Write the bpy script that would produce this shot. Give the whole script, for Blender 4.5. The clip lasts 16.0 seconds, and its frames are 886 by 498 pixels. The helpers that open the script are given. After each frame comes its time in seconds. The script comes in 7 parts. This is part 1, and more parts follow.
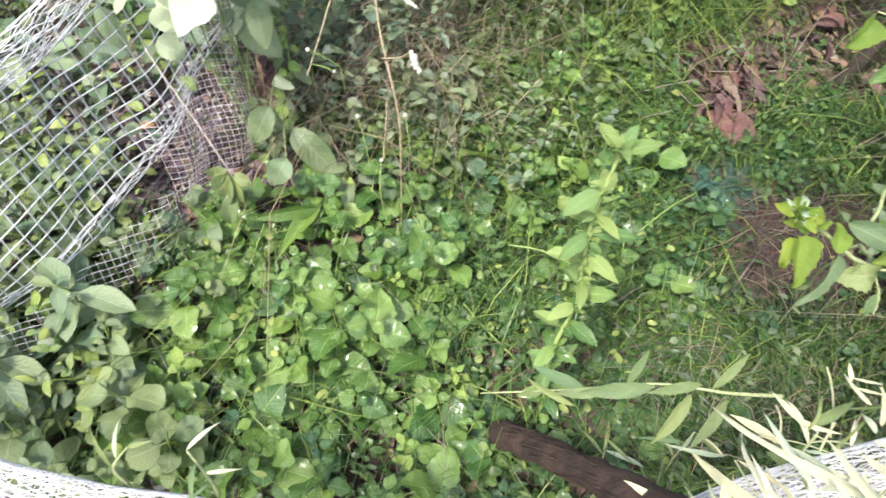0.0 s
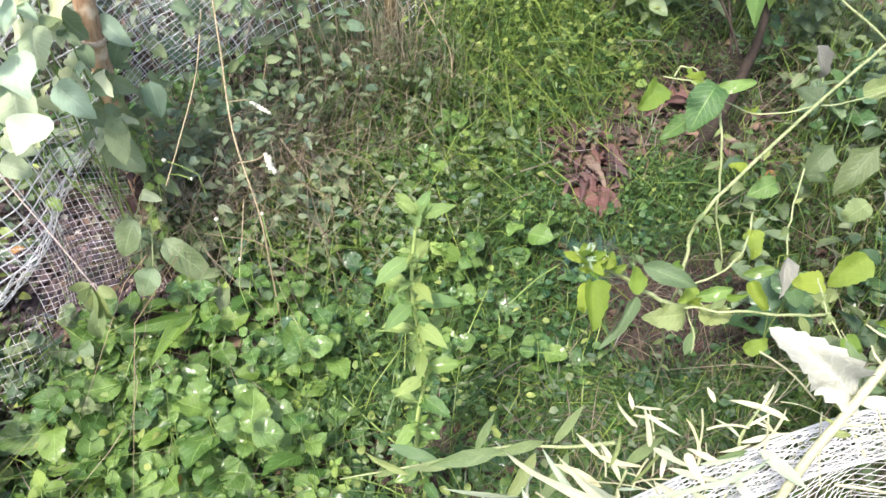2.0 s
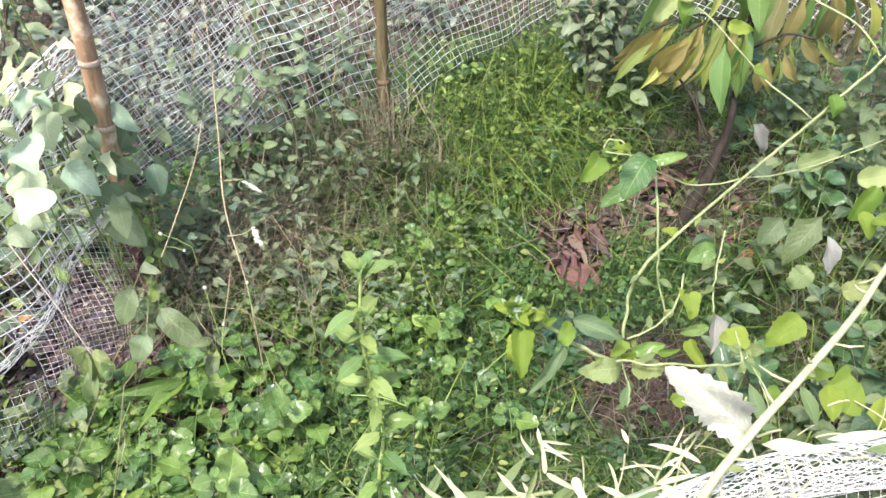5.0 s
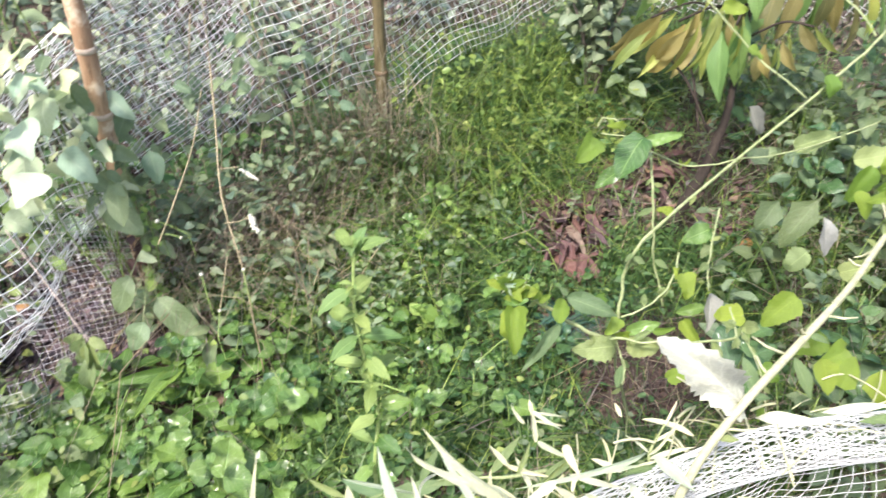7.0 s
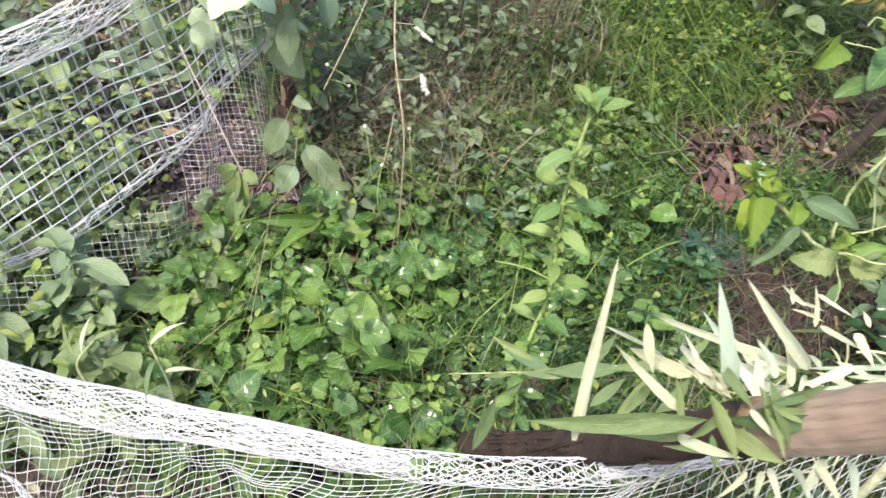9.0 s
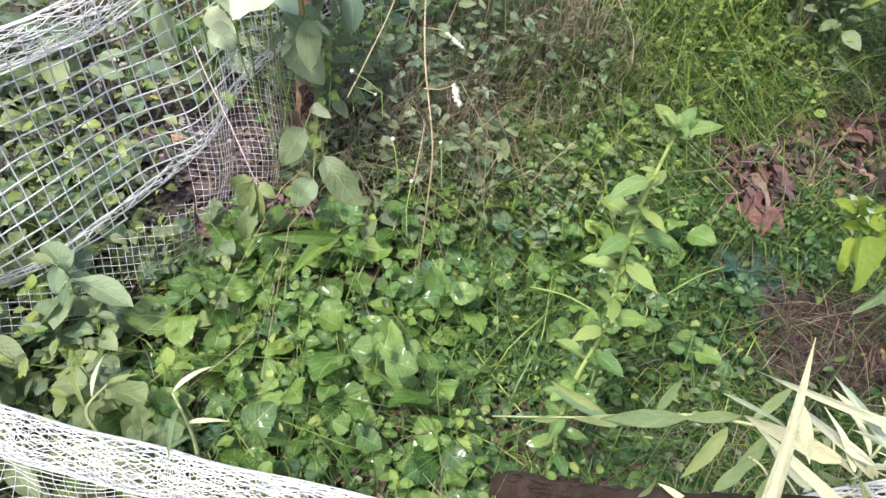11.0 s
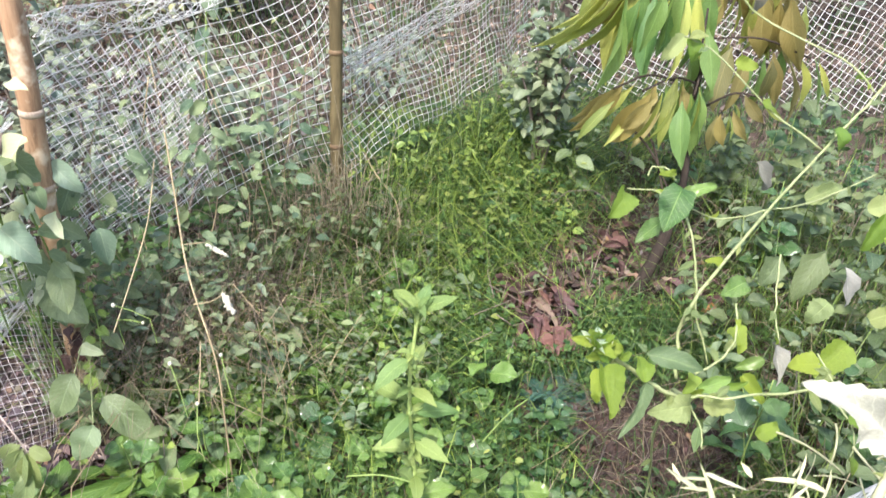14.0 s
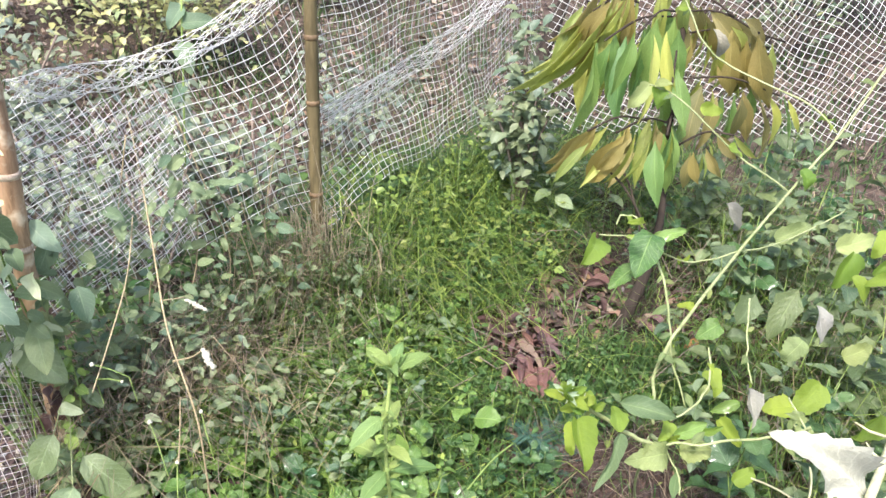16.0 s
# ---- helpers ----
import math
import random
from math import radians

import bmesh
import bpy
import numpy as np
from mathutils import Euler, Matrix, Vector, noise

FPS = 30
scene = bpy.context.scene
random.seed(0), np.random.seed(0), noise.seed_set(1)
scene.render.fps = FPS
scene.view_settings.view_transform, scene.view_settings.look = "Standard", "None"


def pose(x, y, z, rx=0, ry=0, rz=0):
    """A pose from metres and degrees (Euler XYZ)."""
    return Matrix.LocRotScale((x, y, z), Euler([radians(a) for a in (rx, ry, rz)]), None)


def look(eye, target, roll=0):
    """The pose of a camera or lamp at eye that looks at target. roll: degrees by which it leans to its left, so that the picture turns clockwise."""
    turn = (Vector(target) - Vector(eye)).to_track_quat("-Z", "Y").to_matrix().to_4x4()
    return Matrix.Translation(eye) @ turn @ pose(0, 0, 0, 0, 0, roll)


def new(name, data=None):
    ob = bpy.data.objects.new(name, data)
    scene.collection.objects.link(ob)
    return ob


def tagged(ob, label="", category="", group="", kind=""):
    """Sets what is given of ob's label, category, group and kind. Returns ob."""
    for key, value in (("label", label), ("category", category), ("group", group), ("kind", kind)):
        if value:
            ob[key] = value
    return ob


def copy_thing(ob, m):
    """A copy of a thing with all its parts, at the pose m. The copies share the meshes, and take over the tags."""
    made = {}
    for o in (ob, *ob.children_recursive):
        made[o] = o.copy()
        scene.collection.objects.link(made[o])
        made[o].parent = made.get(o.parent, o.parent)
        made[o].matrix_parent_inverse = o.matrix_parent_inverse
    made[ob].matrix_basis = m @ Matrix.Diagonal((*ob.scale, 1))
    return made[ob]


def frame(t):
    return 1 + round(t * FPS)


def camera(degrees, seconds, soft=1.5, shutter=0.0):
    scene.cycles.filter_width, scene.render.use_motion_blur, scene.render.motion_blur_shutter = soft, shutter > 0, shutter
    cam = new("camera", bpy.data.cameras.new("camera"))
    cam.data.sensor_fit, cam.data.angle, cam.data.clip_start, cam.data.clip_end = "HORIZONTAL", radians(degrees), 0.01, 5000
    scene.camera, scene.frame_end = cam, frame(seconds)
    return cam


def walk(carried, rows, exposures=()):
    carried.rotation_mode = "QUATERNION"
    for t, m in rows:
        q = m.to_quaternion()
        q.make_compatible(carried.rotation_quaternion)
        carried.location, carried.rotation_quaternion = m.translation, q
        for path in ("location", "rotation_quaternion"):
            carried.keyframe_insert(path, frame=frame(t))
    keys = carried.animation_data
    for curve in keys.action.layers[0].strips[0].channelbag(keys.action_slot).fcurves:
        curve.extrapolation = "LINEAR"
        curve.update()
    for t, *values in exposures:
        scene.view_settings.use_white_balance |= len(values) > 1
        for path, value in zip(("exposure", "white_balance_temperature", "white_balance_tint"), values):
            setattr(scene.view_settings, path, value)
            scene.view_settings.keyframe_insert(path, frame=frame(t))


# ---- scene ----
cam = camera(61.0, 16.0, soft=1.5, shutter=0.4)
PATH = [
    (0, (0.164, 0.275, 1.607), (0.077, 1.464, 0.002), 4.1),
    (0.5, (0.234, 0.255, 1.606), (0.202, 1.506, 0.046), 2.7),
    (1, (0.28, 0.245, 1.608), (0.313, 1.552, 0.095), 3.7),
    (1.5, (0.31, 0.237, 1.606), (0.35, 1.593, 0.136), 4.1),
    (2, (0.386, 0.225, 1.6), (0.384, 1.646, 0.192), 1.6),
    (2.5, (0.446, 0.195, 1.603), (0.436, 1.66, 0.242), 0.5),
    (3, (0.506, 0.163, 1.603), (0.49, 1.667, 0.285), 0.4),
    (3.5, (0.531, 0.145, 1.609), (0.491, 1.686, 0.334), 0.1),
    (4, (0.51, 0.136, 1.621), (0.393, 1.707, 0.388), 0.6),
    (4.5, (0.503, 0.122, 1.622), (0.37, 1.706, 0.409), 0.4),
    (4.7, (0.516, 0.119, 1.621), (0.403, 1.702, 0.404), 0.0),
    (6.8, (0.564, 0.082, 1.592), (0.493, 1.687, 0.401), -1.1),
    (7, (0.55, 0.092, 1.584), (0.445, 1.682, 0.376), -0.7),
    (7.5, (0.501, 0.082, 1.572), (0.347, 1.64, 0.327), 0.2),
    (8, (0.416, 0.058, 1.546), (0.206, 1.566, 0.249), 1.6),
    (8.5, (0.352, 0.045, 1.49), (0.144, 1.498, 0.131), 3.9),
    (9, (0.283, 0.029, 1.455), (0.088, 1.481, 0.094), 7.4),
    (9.2, (0.266, 0.035, 1.433), (0.065, 1.487, 0.072), 8.3),
    (11.3, (0.155, 0.132, 1.373), (0.004, 1.605, 0.028), 9.5),
    (11.5, (0.167, 0.129, 1.363), (0.007, 1.619, 0.039), 8.7),
    (12, (0.163, 0.151, 1.373), (0.125, 1.693, 0.1), 8.3),
    (12.5, (0.177, 0.161, 1.378), (0.245, 1.726, 0.134), 8.5),
    (13, (0.204, 0.171, 1.405), (0.32, 1.799, 0.248), 6.0),
    (13.5, (0.234, 0.171, 1.431), (0.388, 1.844, 0.346), 3.9),
    (14, (0.26, 0.167, 1.462), (0.489, 1.888, 0.471), 3.3),
    (14.5, (0.274, 0.173, 1.483), (0.482, 1.924, 0.539), 2.5),
    (15, (0.285, 0.17, 1.501), (0.547, 1.936, 0.599), 2.6),
    (15.5, (0.293, 0.171, 1.498), (0.56, 1.934, 0.593), 2.1),
    (16, (0.288, 0.169, 1.499), (0.544, 1.93, 0.586), 1.9),
]

walk(cam, [(t, look(eye, target, roll)) for t, eye, target, roll in PATH], exposures=((0, 1.43, 6500, 13), (4.6, 1.43, 6500, 13), (7.0, 1.48, 6500, 13), (8.0, 1.30, 6500, 13), (9.2, 1.22, 6500, 13), (11.4, 1.18, 6500, 13), (12.0, 1.38, 6500, 13), (13.0, 1.47, 6500, 13), (16, 1.56, 6550, 13)))

# ---- daylight: bright, hazy sky with a soft sun ----
SUN_UP, SUN_TURN = radians(58), radians(-150)
world = bpy.data.worlds.new("sky")
scene.world = world
world.use_nodes = True
wn = world.node_tree.nodes
sky = wn.new("ShaderNodeTexSky")
sky.sky_type, sky.sun_disc = "NISHITA", False
sky.sun_elevation, sky.sun_rotation = SUN_UP, SUN_TURN
sky.dust_density, sky.air_density = 3.0, 1.0
wn["Background"].inputs["Strength"].default_value = 0.15
world.node_tree.links.new(sky.outputs[0], wn["Background"].inputs["Color"])
sun = new("sun", bpy.data.lights.new("sun", "SUN"))
sun.data.energy, sun.data.angle, sun.data.color = 3.2, radians(9), (1.0, 0.96, 0.90)
sd = Vector((math.sin(SUN_TURN) * math.cos(SUN_UP), math.cos(SUN_TURN) * math.cos(SUN_UP), math.sin(SUN_UP)))
sun.matrix_world = look(sd * 20, (0, 0, 0))


# ---- materials ----
def nodes_of(name):
    m = bpy.data.materials.new(name)
    m.use_nodes = True
    return m, m.node_tree, m.node_tree.nodes["Principled BSDF"], m.node_tree.nodes["Material Output"]


def calc(tree, op, a, b=None):
    n = tree.nodes.new("ShaderNodeMath")
    n.operation = op
    for i, v in enumerate((a, b)):
        if v is None:
            continue
        if isinstance(v, (int, float)):
            n.inputs[i].default_value = v
        else:
            tree.links.new(v, n.inputs[i])
    return n.outputs[0]


def blend(tree, fac, a, b, mode="MIX"):
    n = tree.nodes.new("ShaderNodeMix")
    n.data_type, n.blend_type = "RGBA", mode
    for i, v in ((0, fac), (6, a), (7, b)):
        if isinstance(v, (int, float)):
            n.inputs[i].default_value = v
        elif isinstance(v, tuple):
            n.inputs[i].default_value = (*v, 1)
        else:
            tree.links.new(v, n.inputs[i])
    return n.outputs[2]


def noise_of(tree, scale, detail=3.0, where="Object", rough=0.6, stretch=None):
    co = tree.nodes.new("ShaderNodeTexCoord").outputs[where]
    if stretch:
        mp = tree.nodes.new("ShaderNodeMapping")
        mp.inputs["Scale"].default_value = stretch
        tree.links.new(co, mp.inputs[0])
        co = mp.outputs[0]
    n = tree.nodes.new("ShaderNodeTexNoise")
    n.inputs["Scale"].default_value, n.inputs["Detail"].default_value, n.inputs["Roughness"].default_value = scale, detail, rough
    tree.links.new(co, n.inputs["Vector"])
    return n.outputs["Fac"]


def spread_of(tree, fac, lo, hi):
    n = tree.nodes.new("ShaderNodeMapRange")
    n.inputs[1].default_value, n.inputs[2].default_value = lo, hi
    tree.links.new(fac, n.inputs[0])
    return n.outputs[0]


def relief(tree, shader, height, strength, distance=0.002):
    b = tree.nodes.new("ShaderNodeBump")
    b.inputs["Strength"].default_value, b.inputs["Distance"].default_value = strength, distance
    tree.links.new(height, b.inputs["Height"])
    tree.links.new(b.outputs[0], shader.inputs["Normal"])


def leaf_mat(name, dark, light, vein=0.28, through_light=0.35, gloss=0.42, blotch=None, island=False, veins=9.0):
    """A leaf blade: midrib and side veins along its own length, mottling, a tint of its own for each leaf."""
    m, t, p, out = nodes_of(name)
    uv = t.nodes.new("ShaderNodeSeparateXYZ")
    t.links.new(t.nodes.new("ShaderNodeTexCoord").outputs["UV"], uv.inputs[0])
    side = calc(t, "ABSOLUTE", calc(t, "SUBTRACT", uv.outputs[0], 0.5))
    rib = spread_of(t, side, 0.032, 0.010)
    ph = calc(t, "MULTIPLY", calc(t, "SUBTRACT", uv.outputs[1], calc(t, "MULTIPLY", side, 0.55)), veins * 6.283)
    lines = spread_of(t, calc(t, "SINE", ph), 0.86, 1.0)
    veined = calc(t, "MAXIMUM", rib, calc(t, "MULTIPLY", lines, 0.6))
    rnd = t.nodes.new("ShaderNodeNewGeometry").outputs["Random Per Island"] if island else t.nodes.new("ShaderNodeObjectInfo").outputs["Random"]
    mott = noise_of(t, 38.0, 4.0)
    mixed = calc(t, "ADD", calc(t, "MULTIPLY", calc(t, "POWER", rnd, 1.3), 0.8), calc(t, "MULTIPLY", spread_of(t, mott, 0.35, 0.68), 0.4))
    col = blend(t, mixed, dark, light)
    other = calc(t, "FRACT", calc(t, "MULTIPLY", rnd, 17.31))
    col = blend(t, calc(t, "MULTIPLY", spread_of(t, other, 0.6, 1.0), 0.5), col, tuple(a * b for a, b in zip(light, (1.12, 1.0, 0.72))))
    col = blend(t, calc(t, "MULTIPLY", spread_of(t, other, 0.42, 0.0), 0.8), col, tuple(a * b for a, b in zip(dark, (0.8, 1.05, 1.5))))
    col = blend(t, calc(t, "MULTIPLY", veined, vein), col, tuple(min(1.0, c * 1.9 + 0.02) for c in light))
    if blotch:
        col = blend(t, spread_of(t, noise_of(t, 55.0, 2.0), 0.64, 0.72), col, blotch)
    t.links.new(col, p.inputs["Base Color"])
    p.inputs["Roughness"].default_value = gloss
    p.inputs["Specular IOR Level"].default_value = 0.6
    p.inputs["Coat Weight"].default_value, p.inputs["Coat Roughness"].default_value = (0.35, 0.16) if gloss < 0.3 else (0.0, 0.3)
    relief(t, p, calc(t, "ADD", calc(t, "MULTIPLY", calc(t, "SINE", ph), 0.10), calc(t, "ADD", calc(t, "MULTIPLY", rib, -0.4), calc(t, "MULTIPLY", mott, 1.2))), 0.55, 0.004)
    tr = t.nodes.new("ShaderNodeBsdfTranslucent")
    t.links.new(blend(t, 0.5, col, tuple(min(1.0, c * 1.5) for c in light)), tr.inputs["Color"])
    mx = t.nodes.new("ShaderNodeMixShader")
    mx.inputs[0].default_value = through_light
    t.links.new(p.outputs[0], mx.inputs[1])
    t.links.new(tr.outputs[0], mx.inputs[2])
    t.links.new(mx.outputs[0], out.inputs["Surface"])
    return m


def rough_mat(name, dark, light, scale, gloss=0.75, bump=0.5, stretch=None, fine=6.0, where="Object", depth=0.004, third=None):
    m, t, p, _ = nodes_of(name)
    big = spread_of(t, noise_of(t, scale, 5.0, where, 0.65, stretch), 0.3, 0.7)
    small = noise_of(t, scale * fine, 4.0, where, 0.7, stretch)
    col = blend(t, big, dark, light)
    col = blend(t, spread_of(t, small, 0.45, 0.75), col, tuple(c * 0.55 for c in dark))
    if third:
        col = blend(t, spread_of(t, noise_of(t, scale * 2.3, 3.0, where), 0.52, 0.66), col, third)
    rnd = t.nodes.new("ShaderNodeObjectInfo").outputs["Random"]
    col = blend(t, calc(t, "MULTIPLY", rnd, 0.3), col, light)
    t.links.new(col, p.inputs["Base Color"])
    p.inputs["Roughness"].default_value = gloss
    p.inputs["Specular IOR Level"].default_value = 0.3
    relief(t, p, calc(t, "ADD", small, big), bump, depth)
    return m


WEED_LEAF = leaf_mat("fresh_green_leaf", (0.036, 0.095, 0.017), (0.175, 0.29, 0.07), vein=0.42, gloss=0.22, blotch=(0.30, 0.36, 0.20))
WEED_LIGHT = leaf_mat("light_green_leaf", (0.10, 0.18, 0.03), (0.27, 0.38, 0.095), gloss=0.36, blotch=(0.38, 0.42, 0.22))
WEED_DEEP = leaf_mat("deep_green_leaf", (0.028, 0.078, 0.026), (0.095, 0.185, 0.065), gloss=0.25, blotch=(0.22, 0.27, 0.17))
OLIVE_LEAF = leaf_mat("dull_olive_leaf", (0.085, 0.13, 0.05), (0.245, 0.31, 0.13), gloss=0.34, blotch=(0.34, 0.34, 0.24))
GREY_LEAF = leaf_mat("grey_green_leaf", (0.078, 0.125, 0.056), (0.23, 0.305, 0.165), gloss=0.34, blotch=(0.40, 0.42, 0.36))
# Base colour raised to carry the glare of direct sun on these leaves.
CREEPER_LEAF_LIT = leaf_mat("sunlit_creeper_leaf", (0.28, 0.35, 0.19), (0.55, 0.61, 0.41), vein=0.22, gloss=0.3)
YOUNG_LEAF = leaf_mat("yellow_green_leaf", (0.12, 0.21, 0.025), (0.29, 0.38, 0.055), vein=0.12, through_light=0.5)
DULL_LEAF = leaf_mat("dull_weed_leaf", (0.036, 0.066, 0.026), (0.155, 0.21, 0.095), gloss=0.34, blotch=(0.30, 0.33, 0.22))
VINE_LEAF = leaf_mat("matt_vine_leaf", (0.10, 0.15, 0.045), (0.27, 0.33, 0.13), gloss=0.4, blotch=(0.30, 0.32, 0.16))
SAP_LEAF = leaf_mat("olive_drooping_leaf", (0.16, 0.19, 0.035), (0.44, 0.48, 0.13), veins=14.0, through_light=0.45)
SAP_DULL = leaf_mat("brownish_drooping_leaf", (0.15, 0.125, 0.04), (0.33, 0.28, 0.10), veins=14.0, through_light=0.4, gloss=0.5)
WITHERED = leaf_mat("grey_withered_leaf", (0.13, 0.135, 0.115), (0.25, 0.255, 0.235), vein=0.3, through_light=0.2)
TALL_LEAF = leaf_mat("soft_green_leaf", (0.10, 0.18, 0.04), (0.265, 0.355, 0.115), veins=11.0, gloss=0.45)
# Lit copy of the grass: sunshine is part of the colour.
GRASS_LIGHT = leaf_mat("sunlit_grass", (0.05, 0.10, 0.015), (0.25, 0.34, 0.07), island=True, vein=0.0, veins=1.0)
SAP_GREEN = leaf_mat("green_drooping_leaf", (0.08, 0.165, 0.04), (0.22, 0.34, 0.10), veins=14.0, through_light=0.4)
PALE_DEAD = leaf_mat("bleached_dead_leaf", (0.27, 0.28, 0.20), (0.50, 0.50, 0.42), vein=0.35, through_light=0.2, blotch=(0.30, 0.29, 0.20))
BLADE_PALE = leaf_mat("pale_straw_blade", (0.40, 0.41, 0.21), (0.73, 0.72, 0.54), vein=0.12, veins=1.0)
BLADE_GREEN = leaf_mat("green_cane_blade", (0.09, 0.145, 0.045), (0.22, 0.28, 0.11), vein=0.12, veins=1.0)
DEAD_LEAF = leaf_mat("red_brown_dead_leaf", (0.034, 0.016, 0.017), (0.165, 0.085, 0.08), vein=0.06, through_light=0.1, gloss=0.7, veins=12.0)
TAN_DEAD = leaf_mat("tan_dead_leaf", (0.12, 0.07, 0.042), (0.32, 0.22, 0.145), vein=0.06, through_light=0.1, gloss=0.7)
ORANGE_DEAD = leaf_mat("orange_dead_leaf", (0.30, 0.13, 0.035), (0.42, 0.22, 0.07), through_light=0.2)
FERN_LEAF = leaf_mat("blue_green_fern", (0.03, 0.085, 0.06), (0.07, 0.16, 0.115), island=True)
MIMOSA_LEAF = leaf_mat("grey_feather_leaf", (0.055, 0.09, 0.042), (0.19, 0.245, 0.135), island=True, vein=0.1)
FEATHER_LEAF = leaf_mat("pale_feather_leaf", (0.09, 0.13, 0.07), (0.27, 0.33, 0.21), island=True, vein=0.1)
SHRUB_LEAF = leaf_mat("pale_hedge_leaf", (0.20, 0.24, 0.09), (0.52, 0.52, 0.28), island=True)
SHRUB_GREY = leaf_mat("grey_shrub_leaf", (0.095, 0.125, 0.085), (0.235, 0.275, 0.195), island=True)
SHRUB_DARK = leaf_mat("dark_shrub_leaf", (0.075, 0.11, 0.06), (0.20, 0.25, 0.15), island=True)
GRASS = leaf_mat("fresh_grass", (0.016, 0.044, 0.009), (0.112, 0.19, 0.042), island=True, vein=0.0, veins=1.0)
# Dark copy of the grass: shade is part of the colour.
GRASS_DEEP = leaf_mat("shaded_herb", (0.018, 0.06, 0.013), (0.085, 0.165, 0.04), island=True, vein=0.1)
YOUNG_HERB = leaf_mat("young_herb", (0.10, 0.15, 0.03), (0.27, 0.33, 0.09), island=True)
GRASS_DRY = leaf_mat("dry_grass", (0.085, 0.063, 0.045), (0.36, 0.30, 0.22), island=True, vein=0.0, veins=1.0)
FIBRE = leaf_mat("red_brown_fibre", (0.028, 0.017, 0.014), (0.10, 0.062, 0.050), island=True, vein=0.0, veins=1.0, through_light=0.1, gloss=0.8)
# Lighter copy of LITTER; the sun on the far slope is painted in.
LITTER_PALE = leaf_mat("sunlit_tone_litter", (0.11, 0.08, 0.07), (0.30, 0.24, 0.21), island=True, vein=0.1, through_light=0.1, gloss=0.8)
# Paler copy of the litter: sunlight behind the side net put into the colour.
LITTER_SUNLIT = leaf_mat("sunlit_litter", (0.16, 0.15, 0.13), (0.44, 0.42, 0.38), island=True, vein=0.1, through_light=0.1, gloss=0.7)
LITTER_PURPLE = leaf_mat("purplish_litter", (0.034, 0.022, 0.027), (0.13, 0.088, 0.098), island=True, vein=0.1, through_light=0.05, gloss=0.8)
LITTER = leaf_mat("crumbled_litter", (0.045, 0.026, 0.02), (0.19, 0.12, 0.088), island=True, vein=0.1, through_light=0.05, gloss=0.8)
STEM = rough_mat("green_stem", (0.10, 0.17, 0.035), (0.22, 0.30, 0.09), 30.0, 0.55, 0.2)
STEM_PINK = rough_mat("bleached_pinkish_stem", (0.28, 0.22, 0.19), (0.46, 0.39, 0.35), 22.0, 0.6, 0.25)
STEM_STRAW = rough_mat("straw_coloured_stalk", (0.25, 0.26, 0.14), (0.44, 0.43, 0.28), 18.0, 0.5, 0.3)
STEM_FRESH = rough_mat("fresh_pale_stem", (0.22, 0.31, 0.09), (0.40, 0.48, 0.18), 22.0, 0.5, 0.25)
STEM_PALE = rough_mat("pale_vine_stem", (0.18, 0.22, 0.09), (0.32, 0.355, 0.185), 22.0, 0.5, 0.25, (1, 1, 1))
STEM_DRY = rough_mat("dry_tan_stalk", (0.20, 0.16, 0.09), (0.38, 0.315, 0.20), 25.0, 0.7, 0.3)
STEM_DEAD = rough_mat("dead_brown_stem", (0.105, 0.088, 0.058), (0.29, 0.25, 0.175), 30.0, 0.85, 0.3)
BUD = rough_mat("white_seed_head", (0.36, 0.35, 0.27), (0.58, 0.57, 0.49), 160.0, 0.9, 0.6)
BARK = rough_mat("dark_brown_bark", (0.018, 0.013, 0.010), (0.050, 0.037, 0.028), 30.0, 0.85, 0.8, (1, 1, 0.25))
LOG_BARK = rough_mat("rotten_brown_wood", (0.014, 0.009, 0.007), (0.062, 0.038, 0.028), 30.0, 0.85, 1.0, (1, 1, 0.4))
BAMBOO = rough_mat("sunned_bamboo", (0.29, 0.17, 0.10), (0.54, 0.37, 0.23), 9.0, 0.5, 0.2, (1, 1, 0.15), third=(0.58, 0.47, 0.34))
BAMBOO_OLD = rough_mat("weathered_bamboo", (0.072, 0.056, 0.027), (0.185, 0.148, 0.075), 11.0, 0.6, 0.3, (1, 1, 0.15))
BAMBOO_POLE = rough_mat("brown_bamboo_pole", (0.24, 0.165, 0.12), (0.46, 0.365, 0.28), 26.0, 0.34, 0.22, (1, 1, 0.06))
BAMBOO_RING = rough_mat("bamboo_joint", (0.07, 0.045, 0.025), (0.20, 0.135, 0.075), 40.0, 0.6, 0.3)
RING_PALE = rough_mat("pale_bamboo_joint", (0.34, 0.24, 0.16), (0.60, 0.50, 0.40), 40.0, 0.6, 0.3)
SOIL = rough_mat("leafy_brown_soil", (0.034, 0.024, 0.021), (0.088, 0.062, 0.051), 5.0, 0.95, 1.0, None, 9.0, "Object", 0.012, (0.12, 0.088, 0.075))
TWIG = rough_mat("grey_brown_twig", (0.105, 0.08, 0.068), (0.29, 0.235, 0.20), 40.0, 0.85, 0.4)
SCRAP = rough_mat("bluish_plastic_film", (0.08, 0.13, 0.15), (0.28, 0.34, 0.36), 30.0, 0.25, 0.5)

NET, nt, npb, _ = nodes_of("white_nylon_net")
nt.links.new(blend(nt, spread_of(nt, noise_of(nt, 14.0), 0.3, 0.7), (0.66, 0.66, 0.65), (0.82, 0.82, 0.81)), npb.inputs["Base Color"])
npb.inputs["Roughness"].default_value = 0.4
ntr = nt.nodes.new("ShaderNodeBsdfTranslucent")
ntr.inputs["Color"].default_value = (0.75, 0.75, 0.74, 1)
nmx = nt.nodes.new("ShaderNodeMixShader")
nmx.inputs[0].default_value = 0.3
